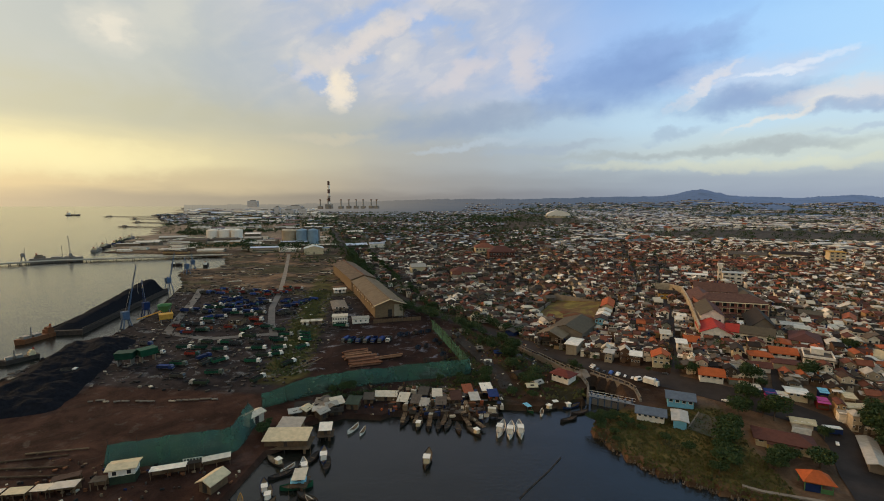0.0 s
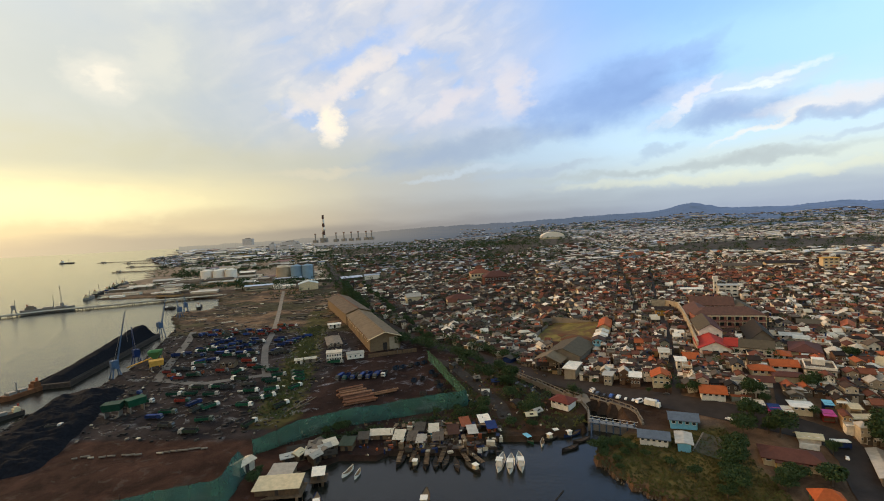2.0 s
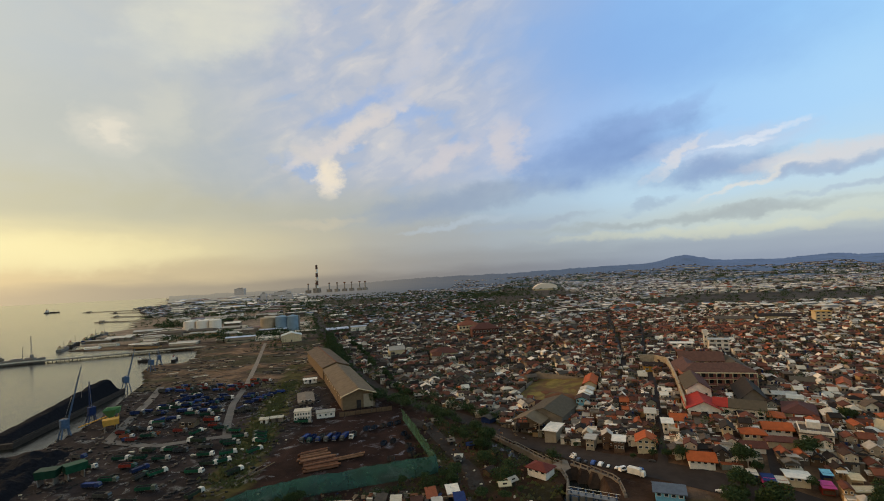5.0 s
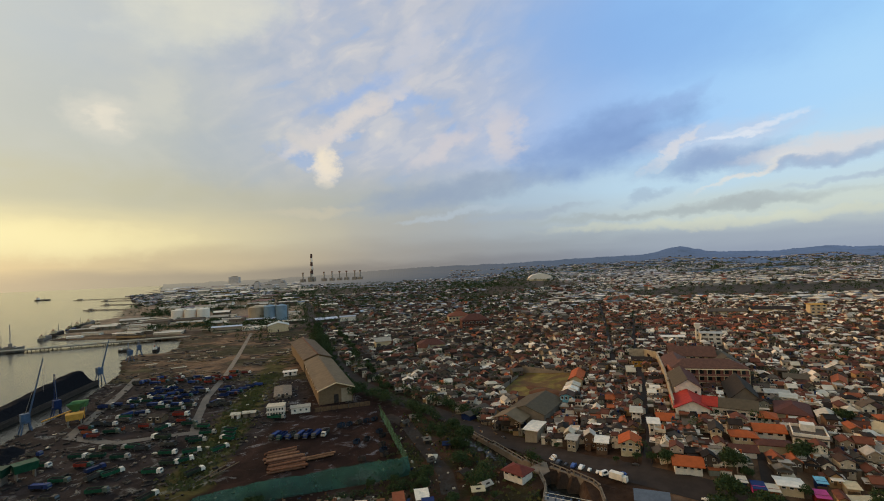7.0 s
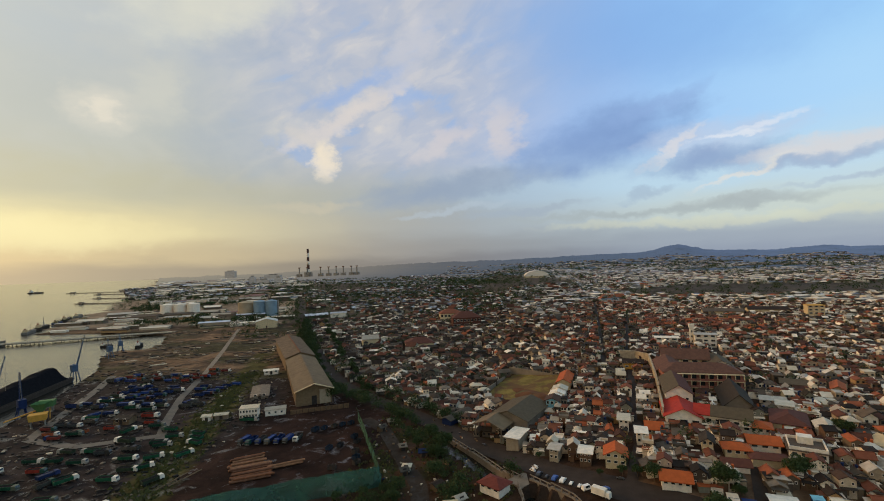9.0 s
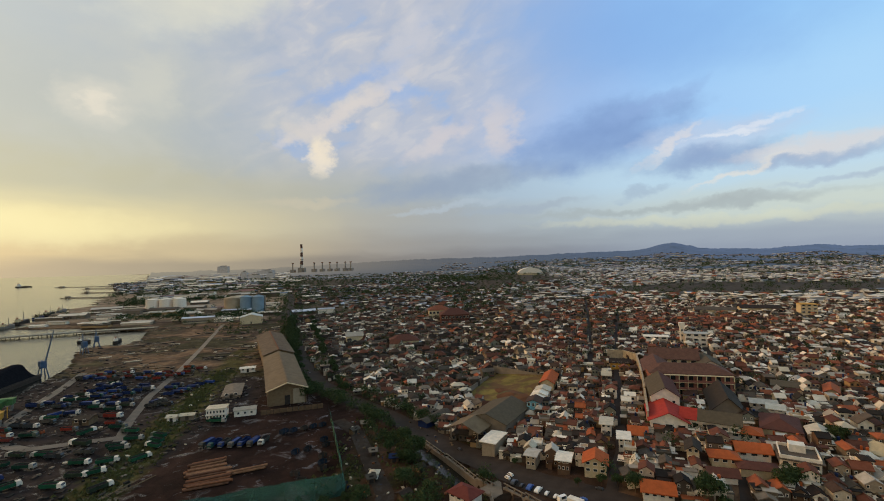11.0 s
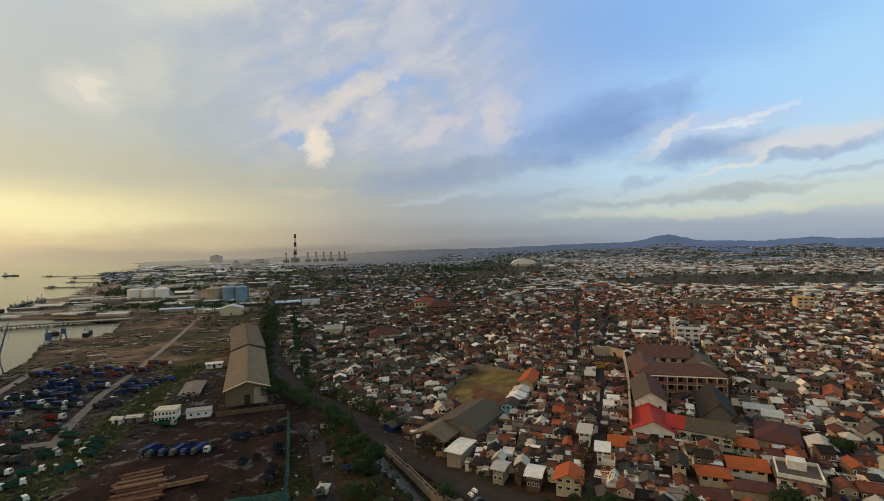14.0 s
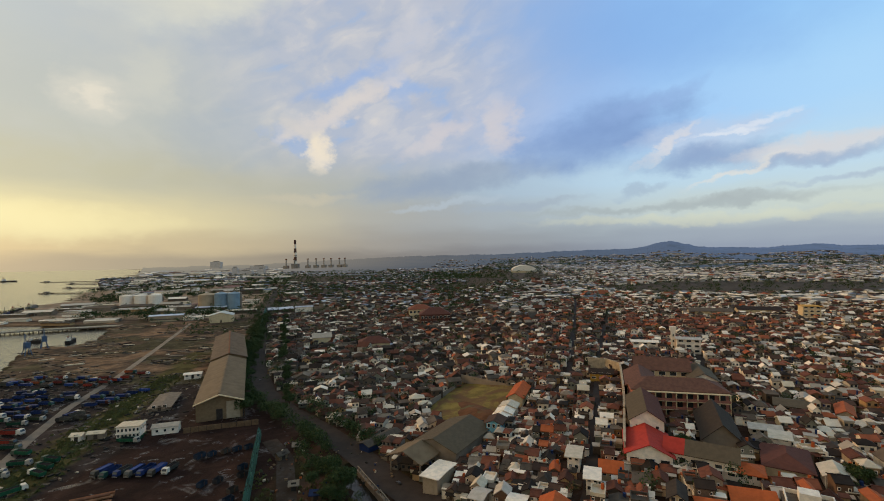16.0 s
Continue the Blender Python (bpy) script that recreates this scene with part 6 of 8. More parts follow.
# ---- shore houses on the peninsula ----
big("canal_house", "white canal-side house with arched windows and a slate-blue roof", 45.0, 124.6, -16, 6.4, 3.8, 2.7, 1.1, M_WHITE, mat("slate_blue_tiles", [(0.10, 0.125, 0.17)], 0.8, stripes=2.0), "x", floors=1, bays=5)
big("canal_house", "white house with a dark blue-grey tiled roof", 54.6, 131.0, -16, 6.2, 4.4, 3.0, 1.2, M_SKYBLUE, bpy.data.materials["slate_blue_tiles"], "x", floors=1, bays=4)
big("carport", "open carport under a pale sheet roof", 51.4, 122.6, -18, 2.8, 5.6, 2.4, 0.25, M_SKYBLUE, M_PALE, "y")
big("long_bungalow", "cream bungalow with a long dark brown tiled roof", 71.4, 115.2, -21, 11.0, 5.6, 1.6, 1.5, M_CREAM, M_MAROON, "x", True, floors=1, bays=6)
bung = bpy.data.objects["long_bungalow"]
part("veranda_roof", Mesh().raw([(-3.6, -4.0, 1.15), (2.4, -4.0, 1.15), (2.4, -2.8, 1.55), (-3.6, -2.8, 1.55), (-3.6, -4.0, 1.23), (2.4, -4.0, 1.23), (2.4, -2.8, 1.63), (-3.6, -2.8, 1.63)],
                                [(3, 2, 1, 0), (4, 5, 6, 7), (0, 1, 5, 4), (1, 2, 6, 5), (2, 3, 7, 6), (3, 0, 4, 7)], M_MAROON), bung)
for i in range(5):
    part("veranda_post", Mesh().box(-3.5 + i * 1.44, -3.3 + i * 1.44, -3.95, -3.75, -0.6, 1.16, M_YELLOW), bung, "yellow painted post")
pv = thing("shore_pavilion", "open pavilion with an orange hip roof, blue and green posts", "pavilion", 70.5, 101.5, ground_z(70.5, 101.5), -14)
part("roof", Mesh().hip(8.5, 6.5, 3.0, 2.6, 0.6, M_ORANGE), pv)
part("back_wall", Mesh().box(-4, 0.6, -2.9, -2.75, -0.3, 2.2, M_BLUE), pv, "blue boarded front")
part("side_wall", Mesh().box(0.8, 4, -2.9, -2.75, -0.3, 1.2, M_LIME), pv, "lime green parapet")
for x in (-4, 0.7, 4):
    for y in (-2.9, 2.9):
        part("post", Mesh().box(x - 0.12, x + 0.12, y - 0.12, y + 0.12, -0.4, 3.0, M_LIME), pv)
pv.matrix_basis = pose(68.8, 100.2, ground_z(68.8, 100.2), 0, 0, -14) @ Matrix.Diagonal((0.57, 0.57, 0.66, 1))
claim(68.8, 100.2, 0, 6, 5)
big("long_shed", "long narrow shed with a white sheet roof", 87.8, 112.2, -28, 2.4, 13.0, 2.2, 0.5, M_CONC, M_PALE, "y")
big("river_house", "small house with a red-brown hip roof under trees", 26.5, 148.0, -38, 5.8, 4.6, 2.5, 1.6, M_WHITE, mat("dull_red_tiles", [(0.13, 0.036, 0.028)], 0.85, stripes=2.0), "x", True, floors=1, bays=3, zoff=0.6)
big("beige_hall", "large hall with a pale beige ribbed roof", 122, 147, 16, 6.5, 15, 3.4, 1.6, M_CREAM, mat("beige_ribbed_sheet", [(0.42, 0.36, 0.24)], 0.8, stripes=1.6), "y")
big("orange_house", "white house with a bright orange tiled roof by the road", 66.8, 141.5, ER, 5.8, 4.2, 2.8, 1.5, M_WHITE, M_ORANGE, "x", floors=1, bays=4)
big("orange_house", "cream house with an orange hip roof", 84.6, 150.4, ER, 5.2, 3.6, 2.7, 1.5, M_CREAM, M_ORANGE, "x", True, floors=1, bays=3)
big("orange_house", "white house with an orange hip roof", 97.8, 163.6, ER - 10, 4.6, 4.8, 2.7, 1.5, M_WHITE, M_ORANGE, "x", True, floors=1, bays=3)
big("orange_house", "house with an orange tiled roof near the school wall", 71.6, 167.0, ER, 4.0, 5.0, 2.8, 1.5, M_CREAM, M_ORANGE, "x", floors=1, bays=3)
big("orange_house", "two-storey house with an orange cross-gabled roof", 57.2, 153.5, ER, 4.8, 5.2, 4.2, 1.6, M_CREAM, M_ORANGE, "y", floors=2, bays=3)
big("orange_house", "white house with a broad orange tiled roof", 92.4, 153.4, -16, 6.4, 4.4, 2.8, 1.4, M_WHITE, M_ORANGE, "x", floors=1, bays=3)
big("tall_house", "tall white narrow house with a pale flat roof", 43.5, 161.5, -24, 2.4, 4.0, 4.6, 0.4, M_OLDWHITE, M_PALE, "x", floors=2, bays=2)
big("tall_house", "white two-storey house with a balcony", 50.6, 156.8, -18, 2.8, 4.6, 4.4, 0.4, M_WALL, M_PALE, "x", floors=2, bays=3)
big("tall_house", "white two-storey townhouse among low roofs", 66.6, 162.6, ER, 2.4, 4.6, 4.6, 0.4, M_WHITE, M_PALE, "x", floors=2, bays=2)
big("brown_house", "wide house with a dark maroon hip roof", 108.2, 168.6, -29, 7.8, 12, 2.9, 2.4, M_CREAM, M_MAROON, "y", True)
vl = big("white_villa", "modern white villa with a flat parapet roof", 99.8, 149.2, -27, 7.0, 7.6, 3.6, 0.12, M_WHITE, M_GREY, "x", floors=1, bays=4)
for q in ((-3.6, 3.6, -3.9, -3.7), (-3.6, 3.6, 3.7, 3.9), (-3.6, -3.4, -3.7, 3.7), (3.4, 3.6, -3.7, 3.7)):
    part("parapet", Mesh().box(*q, 2.4, 3.4, M_WHITE), vl)
part("roof_room", Mesh().box(-1.6, 1.4, 0.4, 3.0, 2.4, 4.4, M_WHITE), vl)
part("terrace", Mesh().box(-3.0, 3.0, -5.2, -3.9, 1.2, 1.35, M_WHITE), vl)
big("red_house", "low house with a dark red tiled roof", 89.4, 146.2, -14, 7.0, 3.4, 2.4, 1.2, M_CREAM, M_MAROON, "x", True)
big("red_house", "low house with a dark red tiled roof", 81.4, 144.8, -12, 5.2, 2.6, 2.2, 1.1, M_WHITE, M_MAROON, "x")
big("white_house", "white house with a cross-gabled pale roof", 112.8, 161.4, -26, 4.0, 5.0, 3.8, 1.2, M_WHITE, M_PALE, "y", floors=2, bays=2)
big("white_box_house", "plain white box-shaped house with a flat roof", 113.8, 179.2, -30, 3.6, 5.2, 3.8, 0.2, M_WHITE, M_PALE, "x", floors=2, bays=2)
big("long_house", "long house with a pale sheet roof", 114.6, 186.4, -22, 6.2, 4.0, 2.8, 0.8, M_WALL, M_PALE, "x", floors=1, bays=4)
big("tall_house", "tall narrow white house beside the street", 65.2, 173.0, -17, 2.6, 5.6, 4.8, 0.4, M_WHITE, M_PALE, "x", floors=2, bays=2)
big("tall_house", "narrow house with a grey gabled roof", 79.2, 153.0, -22, 2.4, 5.0, 4.6, 1.0, M_CREAM, M_GREY, "y", floors=2, bays=2)
big("long_house", "long house with a dull green sheet roof", 132.0, 203.6, -30, 7.0, 7.6, 3.4, 1.0, M_WALL, M_OLIVE, "x", floors=1, bays=4)
big("long_house", "long house with a worn terracotta roof", 142.6, 198.2, -34, 3.2, 9.0, 3.2, 1.2, M_WALL, M_TERRA, "y")
big("long_house", "house with a bright pale roof", 139.2, 208.6, -34, 3.8, 5.4, 3.2, 1.0, M_WHITE, M_PALE, "y")
STALLS = ((77.6, 132.2, M_PINK, M_DKBLUE, 1.0), (80.0, 131.2, M_REDPAINT, M_PALE, 0.9), (88.4, 129.2, M_REDPAINT, M_PINK, 1.0), (96.2, 131.6, M_CREAM, M_CREAM, 1.0), (91.0, 133.0, M_BLUE, M_SKYBLUE, 0.8), (75.2, 134.2, M_BLUE, M_PALE, 0.8))
for x, y, bodym, awn, s in STALLS:
    k = thing("roadside_stall", "brightly painted roadside stall with a sheet awning", "stall", x, y, ground_z(x, y), ER, "roadside stalls")
    part("body", Mesh().box(-1.5, 1.5, -1.2, 1.4, -0.4, 2.5, bodym), k)
    part("awning", Mesh().raw([(-1.7, -2.6, 2.2), (1.7, -2.6, 2.2), (1.7, 1.6, 2.75), (-1.7, 1.6, 2.75), (-1.7, -2.6, 2.28), (1.7, -2.6, 2.28), (1.7, 1.6, 2.83), (-1.7, 1.6, 2.83)],
                              [(3, 2, 1, 0), (4, 5, 6, 7), (0, 1, 5, 4), (1, 2, 6, 5), (2, 3, 7, 6), (3, 0, 4, 7)], awn), k)
    part("counter", Mesh().box(-1.3, 1.3, -1.5, -1.2, 0.0, 1.0, M_WOOD), k)
    k.matrix_basis = k.matrix_basis @ Matrix.Diagonal((0.8 * s, 0.8 * s, 0.75, 1))
    claim(x, y, 0, 3, 3)
big("flat_shop", "roadside shop with a wide white flat roof", 84.3, 132.6, ER - 2, 4.2, 3.6, 2.4, 0.15, M_CREAM, M_WHITE, "x", floors=1, bays=3)
big("low_shop", "long low roadside shop with a cream sheet roof", 97.0, 128.2, -2, 7.4, 2.2, 2.0, 0.4, M_CREAM, M_CREAM, "x", floors=1, bays=5)
big("garden_house", "small house with a cream tiled roof among trees", 79.4, 122.0, -16, 4.2, 2.0, 1.9, 0.7, M_WHITE, M_CREAM, "x", floors=1, bays=3)
gw = Mesh().at(77.9, 119.4, ground_z(77.9, 119.4), -18).box(-1.9, 1.9, -0.1, 0.1, -0.6, 1.2, M_WHITE)
setting("wall_garden", gw, "low white garden wall beside the bungalow", "wall")
bus = thing("minibus", "blue minibus with a white roof parked off the road", "bus", 84.6, 119.6, ground_z(84.6, 119.6) + 0.05, -8)
part("body", Mesh().box(-1.9, 1.9, -0.7, 0.7, 0.3, 1.35, M_BLUE), bus)
part("roof", Mesh().box(-1.9, 1.85, -0.7, 0.7, 1.6, 1.78, M_WHITE, 0.06), bus, "white painted roof")
part("window_band", Mesh().box(-1.86, 1.82, -0.67, 0.67, 1.35, 1.6, M_GLASS), bus)
for x in (-1.2, 1.2):
    for s in (-1, 1):
        part("wheel", Mesh().tube((x, s * 0.52, 0.28), (x, s * 0.72, 0.28), 0.28, 0.28, M_TYRE, 12), bus)
M_PAVING = mat("cracked_paving", [(0.075, 0.066, 0.05)], 0.95, spread=0.5, scale=0.3, patch=((0.05, 0.055, 0.025), 0.2, 0.48, 0.8))
crt = ribbon(Mesh(), [(54.6, 118.0), (60.0, 124.9)], 5.9, M_PAVING, 0.1)
for o in (-2.9, 2.9):
    ribbon(crt, [(54.6 + o * 0.79, 118.0 - o * 0.616), (60.0 + o * 0.79, 124.9 - o * 0.616)], 0.35, M_CONC, 0.2)
setting("pavement_court", crt, "cracked overgrown paved court with a pale kerb", "pavement")
sw = Mesh()
shore = [(54.5, 98.9), (57.5, 97.4), (66.7, 95.6), (78, 92.5)]
for (x0, y0), (x1, y1) in zip(shore, shore[1:]):
    l = math.hypot(x1 - x0, y1 - y0)
    sw.at((x0 + x1) / 2, (y0 + y1) / 2, 0, math.degrees(math.atan2(y1 - y0, x1 - x0))).box(-l / 2, l / 2, -0.4, 0.4, -2.0, 1.45, M_GREY)
setting("wall_shore", sw, "rough stone shore wall above the water", "wall")
rk = Mesh()
edge = [(31, 122), (30, 117), (33, 109.5), (38.5, 103), (47, 98.5), (56, 95.5), (66, 92.5), (76, 88)]
for i in range(1300):
    k = rng.randrange(len(edge) - 1)
    q = rng.random()
    x = edge[k][0] + (edge[k + 1][0] - edge[k][0]) * q + rng.gauss(0, 1.7)
    y = edge[k][1] + (edge[k + 1][1] - edge[k][1]) * q + rng.gauss(0, 0.9)
    if inside(x, y, COVE):
        continue
    s = rng.uniform(0.05, 0.15) if i % 12 else rng.uniform(0.15, 0.28)
    rk.at(x, y, rng.uniform(-0.1, 0.7), rng.uniform(0, 90)).box(-s, s, -s * 0.7, s * 0.7, -0.4, s * 0.8, rng.choice((M_CONC, M_GREY, M_WOOD)), s * 0.25)
tagged(part("rubble", rk), "rubble and driftwood along the muddy bank", "rubble", kind="stuff")

# ---- canal, sluice, bridge and parked cars ----
sl = thing("sluice_gate", "blue-grey steel sluice gates across the canal mouth", "sluice", 37.6, 134.0, 0, -22)
for i in range(7):
    part("gate_post", Mesh().box(-5.4 + i * 1.8 - 0.15, -5.4 + i * 1.8 + 0.15, -0.3, 0.3, -2.5, 3.6, M_CRANE), sl)
for i in range(6):
    part("gate_leaf", Mesh().box(-5.2 + i * 1.8, -3.8 + i * 1.8, -0.08, 0.08, -0.5 + (i % 3) * 0.3, 1.7 + (i % 3) * 0.3, M_STEEL), sl)
part("walkway", Mesh().box(-6.2, 6.2, -0.9, 0.9, 2.5, 2.62, M_STEEL), sl)
for s in (-0.85, 0.85):
    part("handrail", Mesh().tube((-6.2, s, 3.6), (6.2, s, 3.6), 0.05, 0.05, M_WHITE, 5), sl)


def balustrade(line, lab):
    b = thing("balustrade", lab, "balustrade", 0, 0, 0, 0, "canal balustrades")
    for (x0, y0), (x1, y1) in zip(line, line[1:]):
        l = math.hypot(x1 - x0, y1 - y0)
        a = math.degrees(math.atan2(y1 - y0, x1 - x0))
        mx, my = (x0 + x1) / 2, (y0 + y1) / 2
        z = ground_z(mx, my)
        part("rail", Mesh().at(mx, my, z, a).box(-l / 2, l / 2, -0.12, 0.12, 0.95, 1.12, M_CONC), b)
        part("kerb", Mesh().at(mx, my, z, a).box(-l / 2, l / 2, -0.35, 0.35, -2.6, 0.16, M_CONC), b)
        n = max(2, int(l / 2.0))
        for i in range(n):
            q = (i + 0.5) / n
            part("baluster", Mesh().at(x0 + (x1 - x0) * q, y0 + (y1 - y0) * q, z, a).box(-0.14, 0.14, -0.14, 0.14, 0.16, 0.95, M_CONC), b)


balustrade([(12, 184), (20.5, 171.6), (29, 158.2), (33.8, 152.6)], "cream concrete balustrade along the canal road")
balustrade([(35.5, 152.0), (40, 147), (44.2, 141.8), (45.4, 138.5), (45.0, 132.5)], "pale curved balustrade beside the sluice")
balustrade([(31.5, 135.5), (33.0, 143), (32.2, 150.5)], "grey concrete canal wall coping")
br = Mesh().at(33.6, 152.2, ground_z(33.6, 152.2) + 0.1, 42)
br.box(-3.2, 3.2, -2.6, 2.6, -0.5, 0.05, M_CONC)
setting("bridge_deck", br, "small concrete bridge over the canal", "bridge")


def car(bodym, lab, van=False):
    c = thing("parked_car", lab, "car", group="cars parked beside the canal")
    h = 1.75 if van else 1.0
    b = Mesh()
    p = [(-2.05, 0.35), (2.05, 0.35), (2.1, 0.8), (1.2 if van else 1.0, 0.95 if not van else 1.1), (0.75 if not van else 1.0, 1.45 if not van else 1.9), (-1.3 if not van else -1.95, 1.45 if not van else 1.9), (-2.0, 0.98), (-2.1, 0.7)]
    n = len(p)
    v = [(x, -0.82 if z < 1.1 else -0.68, z) for x, z in p] + [(x, 0.82 if z < 1.1 else 0.68, z) for x, z in p]
    b.raw(v, [tuple(range(n)), tuple(range(2 * n - 1, n - 1, -1))] + [((i + 1) % n, i, n + i, n + (i + 1) % n) for i in range(n)], bodym)
    part("body", b, c)
    w = Mesh()
    t = 1.86 if van else 1.42
    x1 = 1.0 if van else 0.75
    w.raw([(x1 + 0.22, -0.66, 1.05 if not van else 1.2), (x1 + 0.22, 0.66, 1.05 if not van else 1.2), (x1 + 0.03, 0.6, t - 0.03), (x1 + 0.03, -0.6, t - 0.03)], [(0, 1, 2, 3)], M_GLASS)
    part("windscreen", w, c)
    for s in (-1, 1):
        part("side_glass", Mesh().raw([(-1.2, s * 0.775, 1.0), (0.8, s * 0.775, 1.0), (0.6, s * 0.70, t - 0.05), (-1.15, s * 0.70, t - 0.05)], [(0, 1, 2, 3)], M_GLASS), c)
        for x in (-1.25, 1.3):
            part("wheel", Mesh().tube((x, s * 0.66, 0.32), (x, s * 0.86, 0.32), 0.32, 0.32, M_TYRE, 12), c)
    return c


M_CARW, M_CARD, M_CARB = mat("white_car_paint", [(0.75, 0.75, 0.75)], 0.3, spec=0.6, spread=0.1), mat("dark_car_paint", [(0.03, 0.03, 0.035)], 0.3, spec=0.6, spread=0.1), mat("blue_car_paint", [(0.03, 0.08, 0.3)], 0.3, spec=0.6, spread=0.1)
c_y = car(mat("yellow_car_paint", [(0.6, 0.42, 0.05)], 0.35, spec=0.5, spread=0.1), "yellow parked hatchback car")
c_w, c_d, c_b, c_v = car(M_CARW, "white parked hatchback car"), car(M_CARD, "dark parked saloon car"), car(M_CARB, "blue parked saloon car"), car(M_CARW, "white delivery van on the road", True)
pl3 = set()
for ob, x, y, r in ((c_d, 38.0, 153.6, 62), (c_d, 39.7, 152.0, 60), (c_b, 41.4, 150.4, 62), (c_w, 43.1, 148.8, 60), (c_w, 44.8, 147.2, 62), (c_w, 46.5, 145.6, 60), (c_v, 47.8, 144.0, 30), (c_v, 37.4, 157.8, 128), (c_v, 36.6, 156.4, 125),
                    (c_w, 66.0, 131.0, 150), (c_d, 67.6, 130.6, 100), (c_w, 92.6, 130.6, 80), (c_w, 94.2, 130.4, 80), (c_y, 95.4, 125.6, -8), (c_d, 56, 146, 150), (c_b, 52, 143.2, 140), (c_d, 24, 176.5, 128), (c_d, -55, 268, 118), (c_w, 83.5, 116, 60)):
    fresh(ob, x, y, r, pl3, None, 0.64)
lorry = thing("box_lorry", "long white box lorry parked by the canal", "truck", 50.3, 140.6, ground_z(50.3, 140.6), -38)
part("box_body", Mesh().box(-3.4, 1.6, -1.2, 1.2, 0.9, 3.2, M_WHITE), lorry)
part("cab", Mesh().box(1.7, 3.2, -1.1, 1.1, 0.6, 2.5, M_WHITE, 0.1), lorry)
for x in (-2.4, 2.3):
    for s in (-1, 1):
        part("wheel", Mesh().tube((x, s * 0.8, 0.45), (x, s * 1.12, 0.45), 0.45, 0.45, M_TYRE, 12), lorry)
lorry.matrix_basis = lorry.matrix_basis @ Matrix.Diagonal((0.64, 0.64, 0.64, 1))

# ---- shelters and sheds on the near shore ----
two = big("shore_house", "white-boarded upper storey on a dark green ground floor", -70.8, 86.8, 24, 4.6, 2.8, 4.4, 0.35, M_GREEN, M_CREAM, "x")
part("upper_wall", Mesh().box(-2.34, 2.34, -1.45, 1.45, 1.5, 3.02, M_WHITE), two, "white painted boards")
for wx in (-1.3, 1.3):
    window_part(two, wx, -1.46, 1.8, 0.7, 0.8, material=M_DKWOOD)
rail_fence = thing("railing", "white painted railing panel at the foot of the net", "railing", -60.2, 93.2, 1.2, 24)
for z in (0.1, 0.75, 1.35):
    part("rail", Mesh().box(-1.9, 1.9, -0.05, 0.05, z, z + 0.12, M_WHITE), rail_fence)
for i in range(7):
    part("upright", Mesh().box(-1.9 + i * 0.61, -1.76 + i * 0.61, -0.05, 0.05, -0.3, 1.47, M_WHITE), rail_fence)
pipe_line = [(-109.6, 118.0), (-96.5, 119.6), (-83.8, 121.7), (-74.2, 124.1)]
pr = random.Random(31)
for (x0, y0), (x1, y1) in zip(pipe_line, pipe_line[1:]):
    run = thing("concrete_pipes", "broken row of pale concrete pipes across bare earth", "pipes", x0, y0, 1.2, math.degrees(math.atan2(y1 - y0, x1 - x0)), "pipes across the earth")
    l, q = math.hypot(x1 - x0, y1 - y0), 0.0
    while q < l - 1:
        e = pr.uniform(1.2, 3.2)
        if pr.random() < 0.82:
            o = pr.gauss(0, 0.25)
            part("pipe", Mesh().tube((q, o, 0.2), (min(q + e, l), o + pr.gauss(0, 0.2), 0.22), 0.26, 0.26, pr.choice((M_CONC, M_PALECONC, M_OLDWHITE)), 8), run)
        q += e + pr.uniform(0.05, 0.5)
for x, y, r, w, d, m in ((-91.5, 76.9, 16, 6, 2.6, M_PALE), (-86.2, 78.6, 14, 4.2, 2.4, M_CREAM), (-82.4, 80.0, 14, 3.0, 2.4, M_PALE), (-78.8, 81.4, 20, 4.6, 2.6, M_PALE), (-81.0, 83.8, 36, 4.8, 2.0, M_BROWN), (-73.6, 83.8, 20, 3.0, 2.2, M_GREY),
                         (-62.8, 89.2, 24, 6.8, 2.0, M_PALE), (-55.0, 93.8, 30, 5.6, 2.2, M_PALE), (-58.6, 91.6, 24, 2.6, 1.4, M_GREY), (-97, 75.6, 14, 5, 2.6, M_PALE), (-62.0, 76.1, 70, 4.4, 2.0, M_DKBLUE), (-75.2, 74.9, 14, 5.0, 2.2, M_PALE)):
    s = thing("shore_shelter", "low roadside shelter with a rusty pale sheet roof", "shelter", x, y, 1.2, r, "shelters along the shore lane")
    s.matrix_basis = s.matrix_basis @ Matrix.Diagonal((1, 1, 0.7, 1))
    part("roof", Mesh().box(-w / 2, w / 2, -d / 2, d / 2, 2.35, 2.45, m), s)
    part("back_wall", Mesh().box(-w / 2 + 0.1, w / 2 - 0.1, d / 2 - 0.3, d / 2 - 0.2, -0.2, 2.35, M_WOOD), s)
    for px in (-w / 2 + 0.2, 0, w / 2 - 0.2):
        part("post", Mesh().box(px - 0.07, px + 0.07, -d / 2 + 0.1, -d / 2 + 0.24, -0.3, 2.35, M_WOOD), s)
shed("boat_shed", "small shed with a cream gabled sheet roof", "shed", -51, 86.5, 1.2, -14, 3.0, 4.2, 2.0, 0.7, M_WOOD, M_CREAM, "y", 0)
shed("net_hut", "pale sheet hut at the end of the net", "hut", -56.8, 112.2, 1.2, 70, 4.5, 2.6, 2.4, 0.4, M_PALE, M_PALE, "x", 0)
shed("lane_hut", "white hut with a pale dome roof on the lane", "hut", 2.6, 160, 1.2, 0, 1.8, 1.8, 1.5, 0.7, M_WHITE, M_PALE, "x", 0, hip=True)
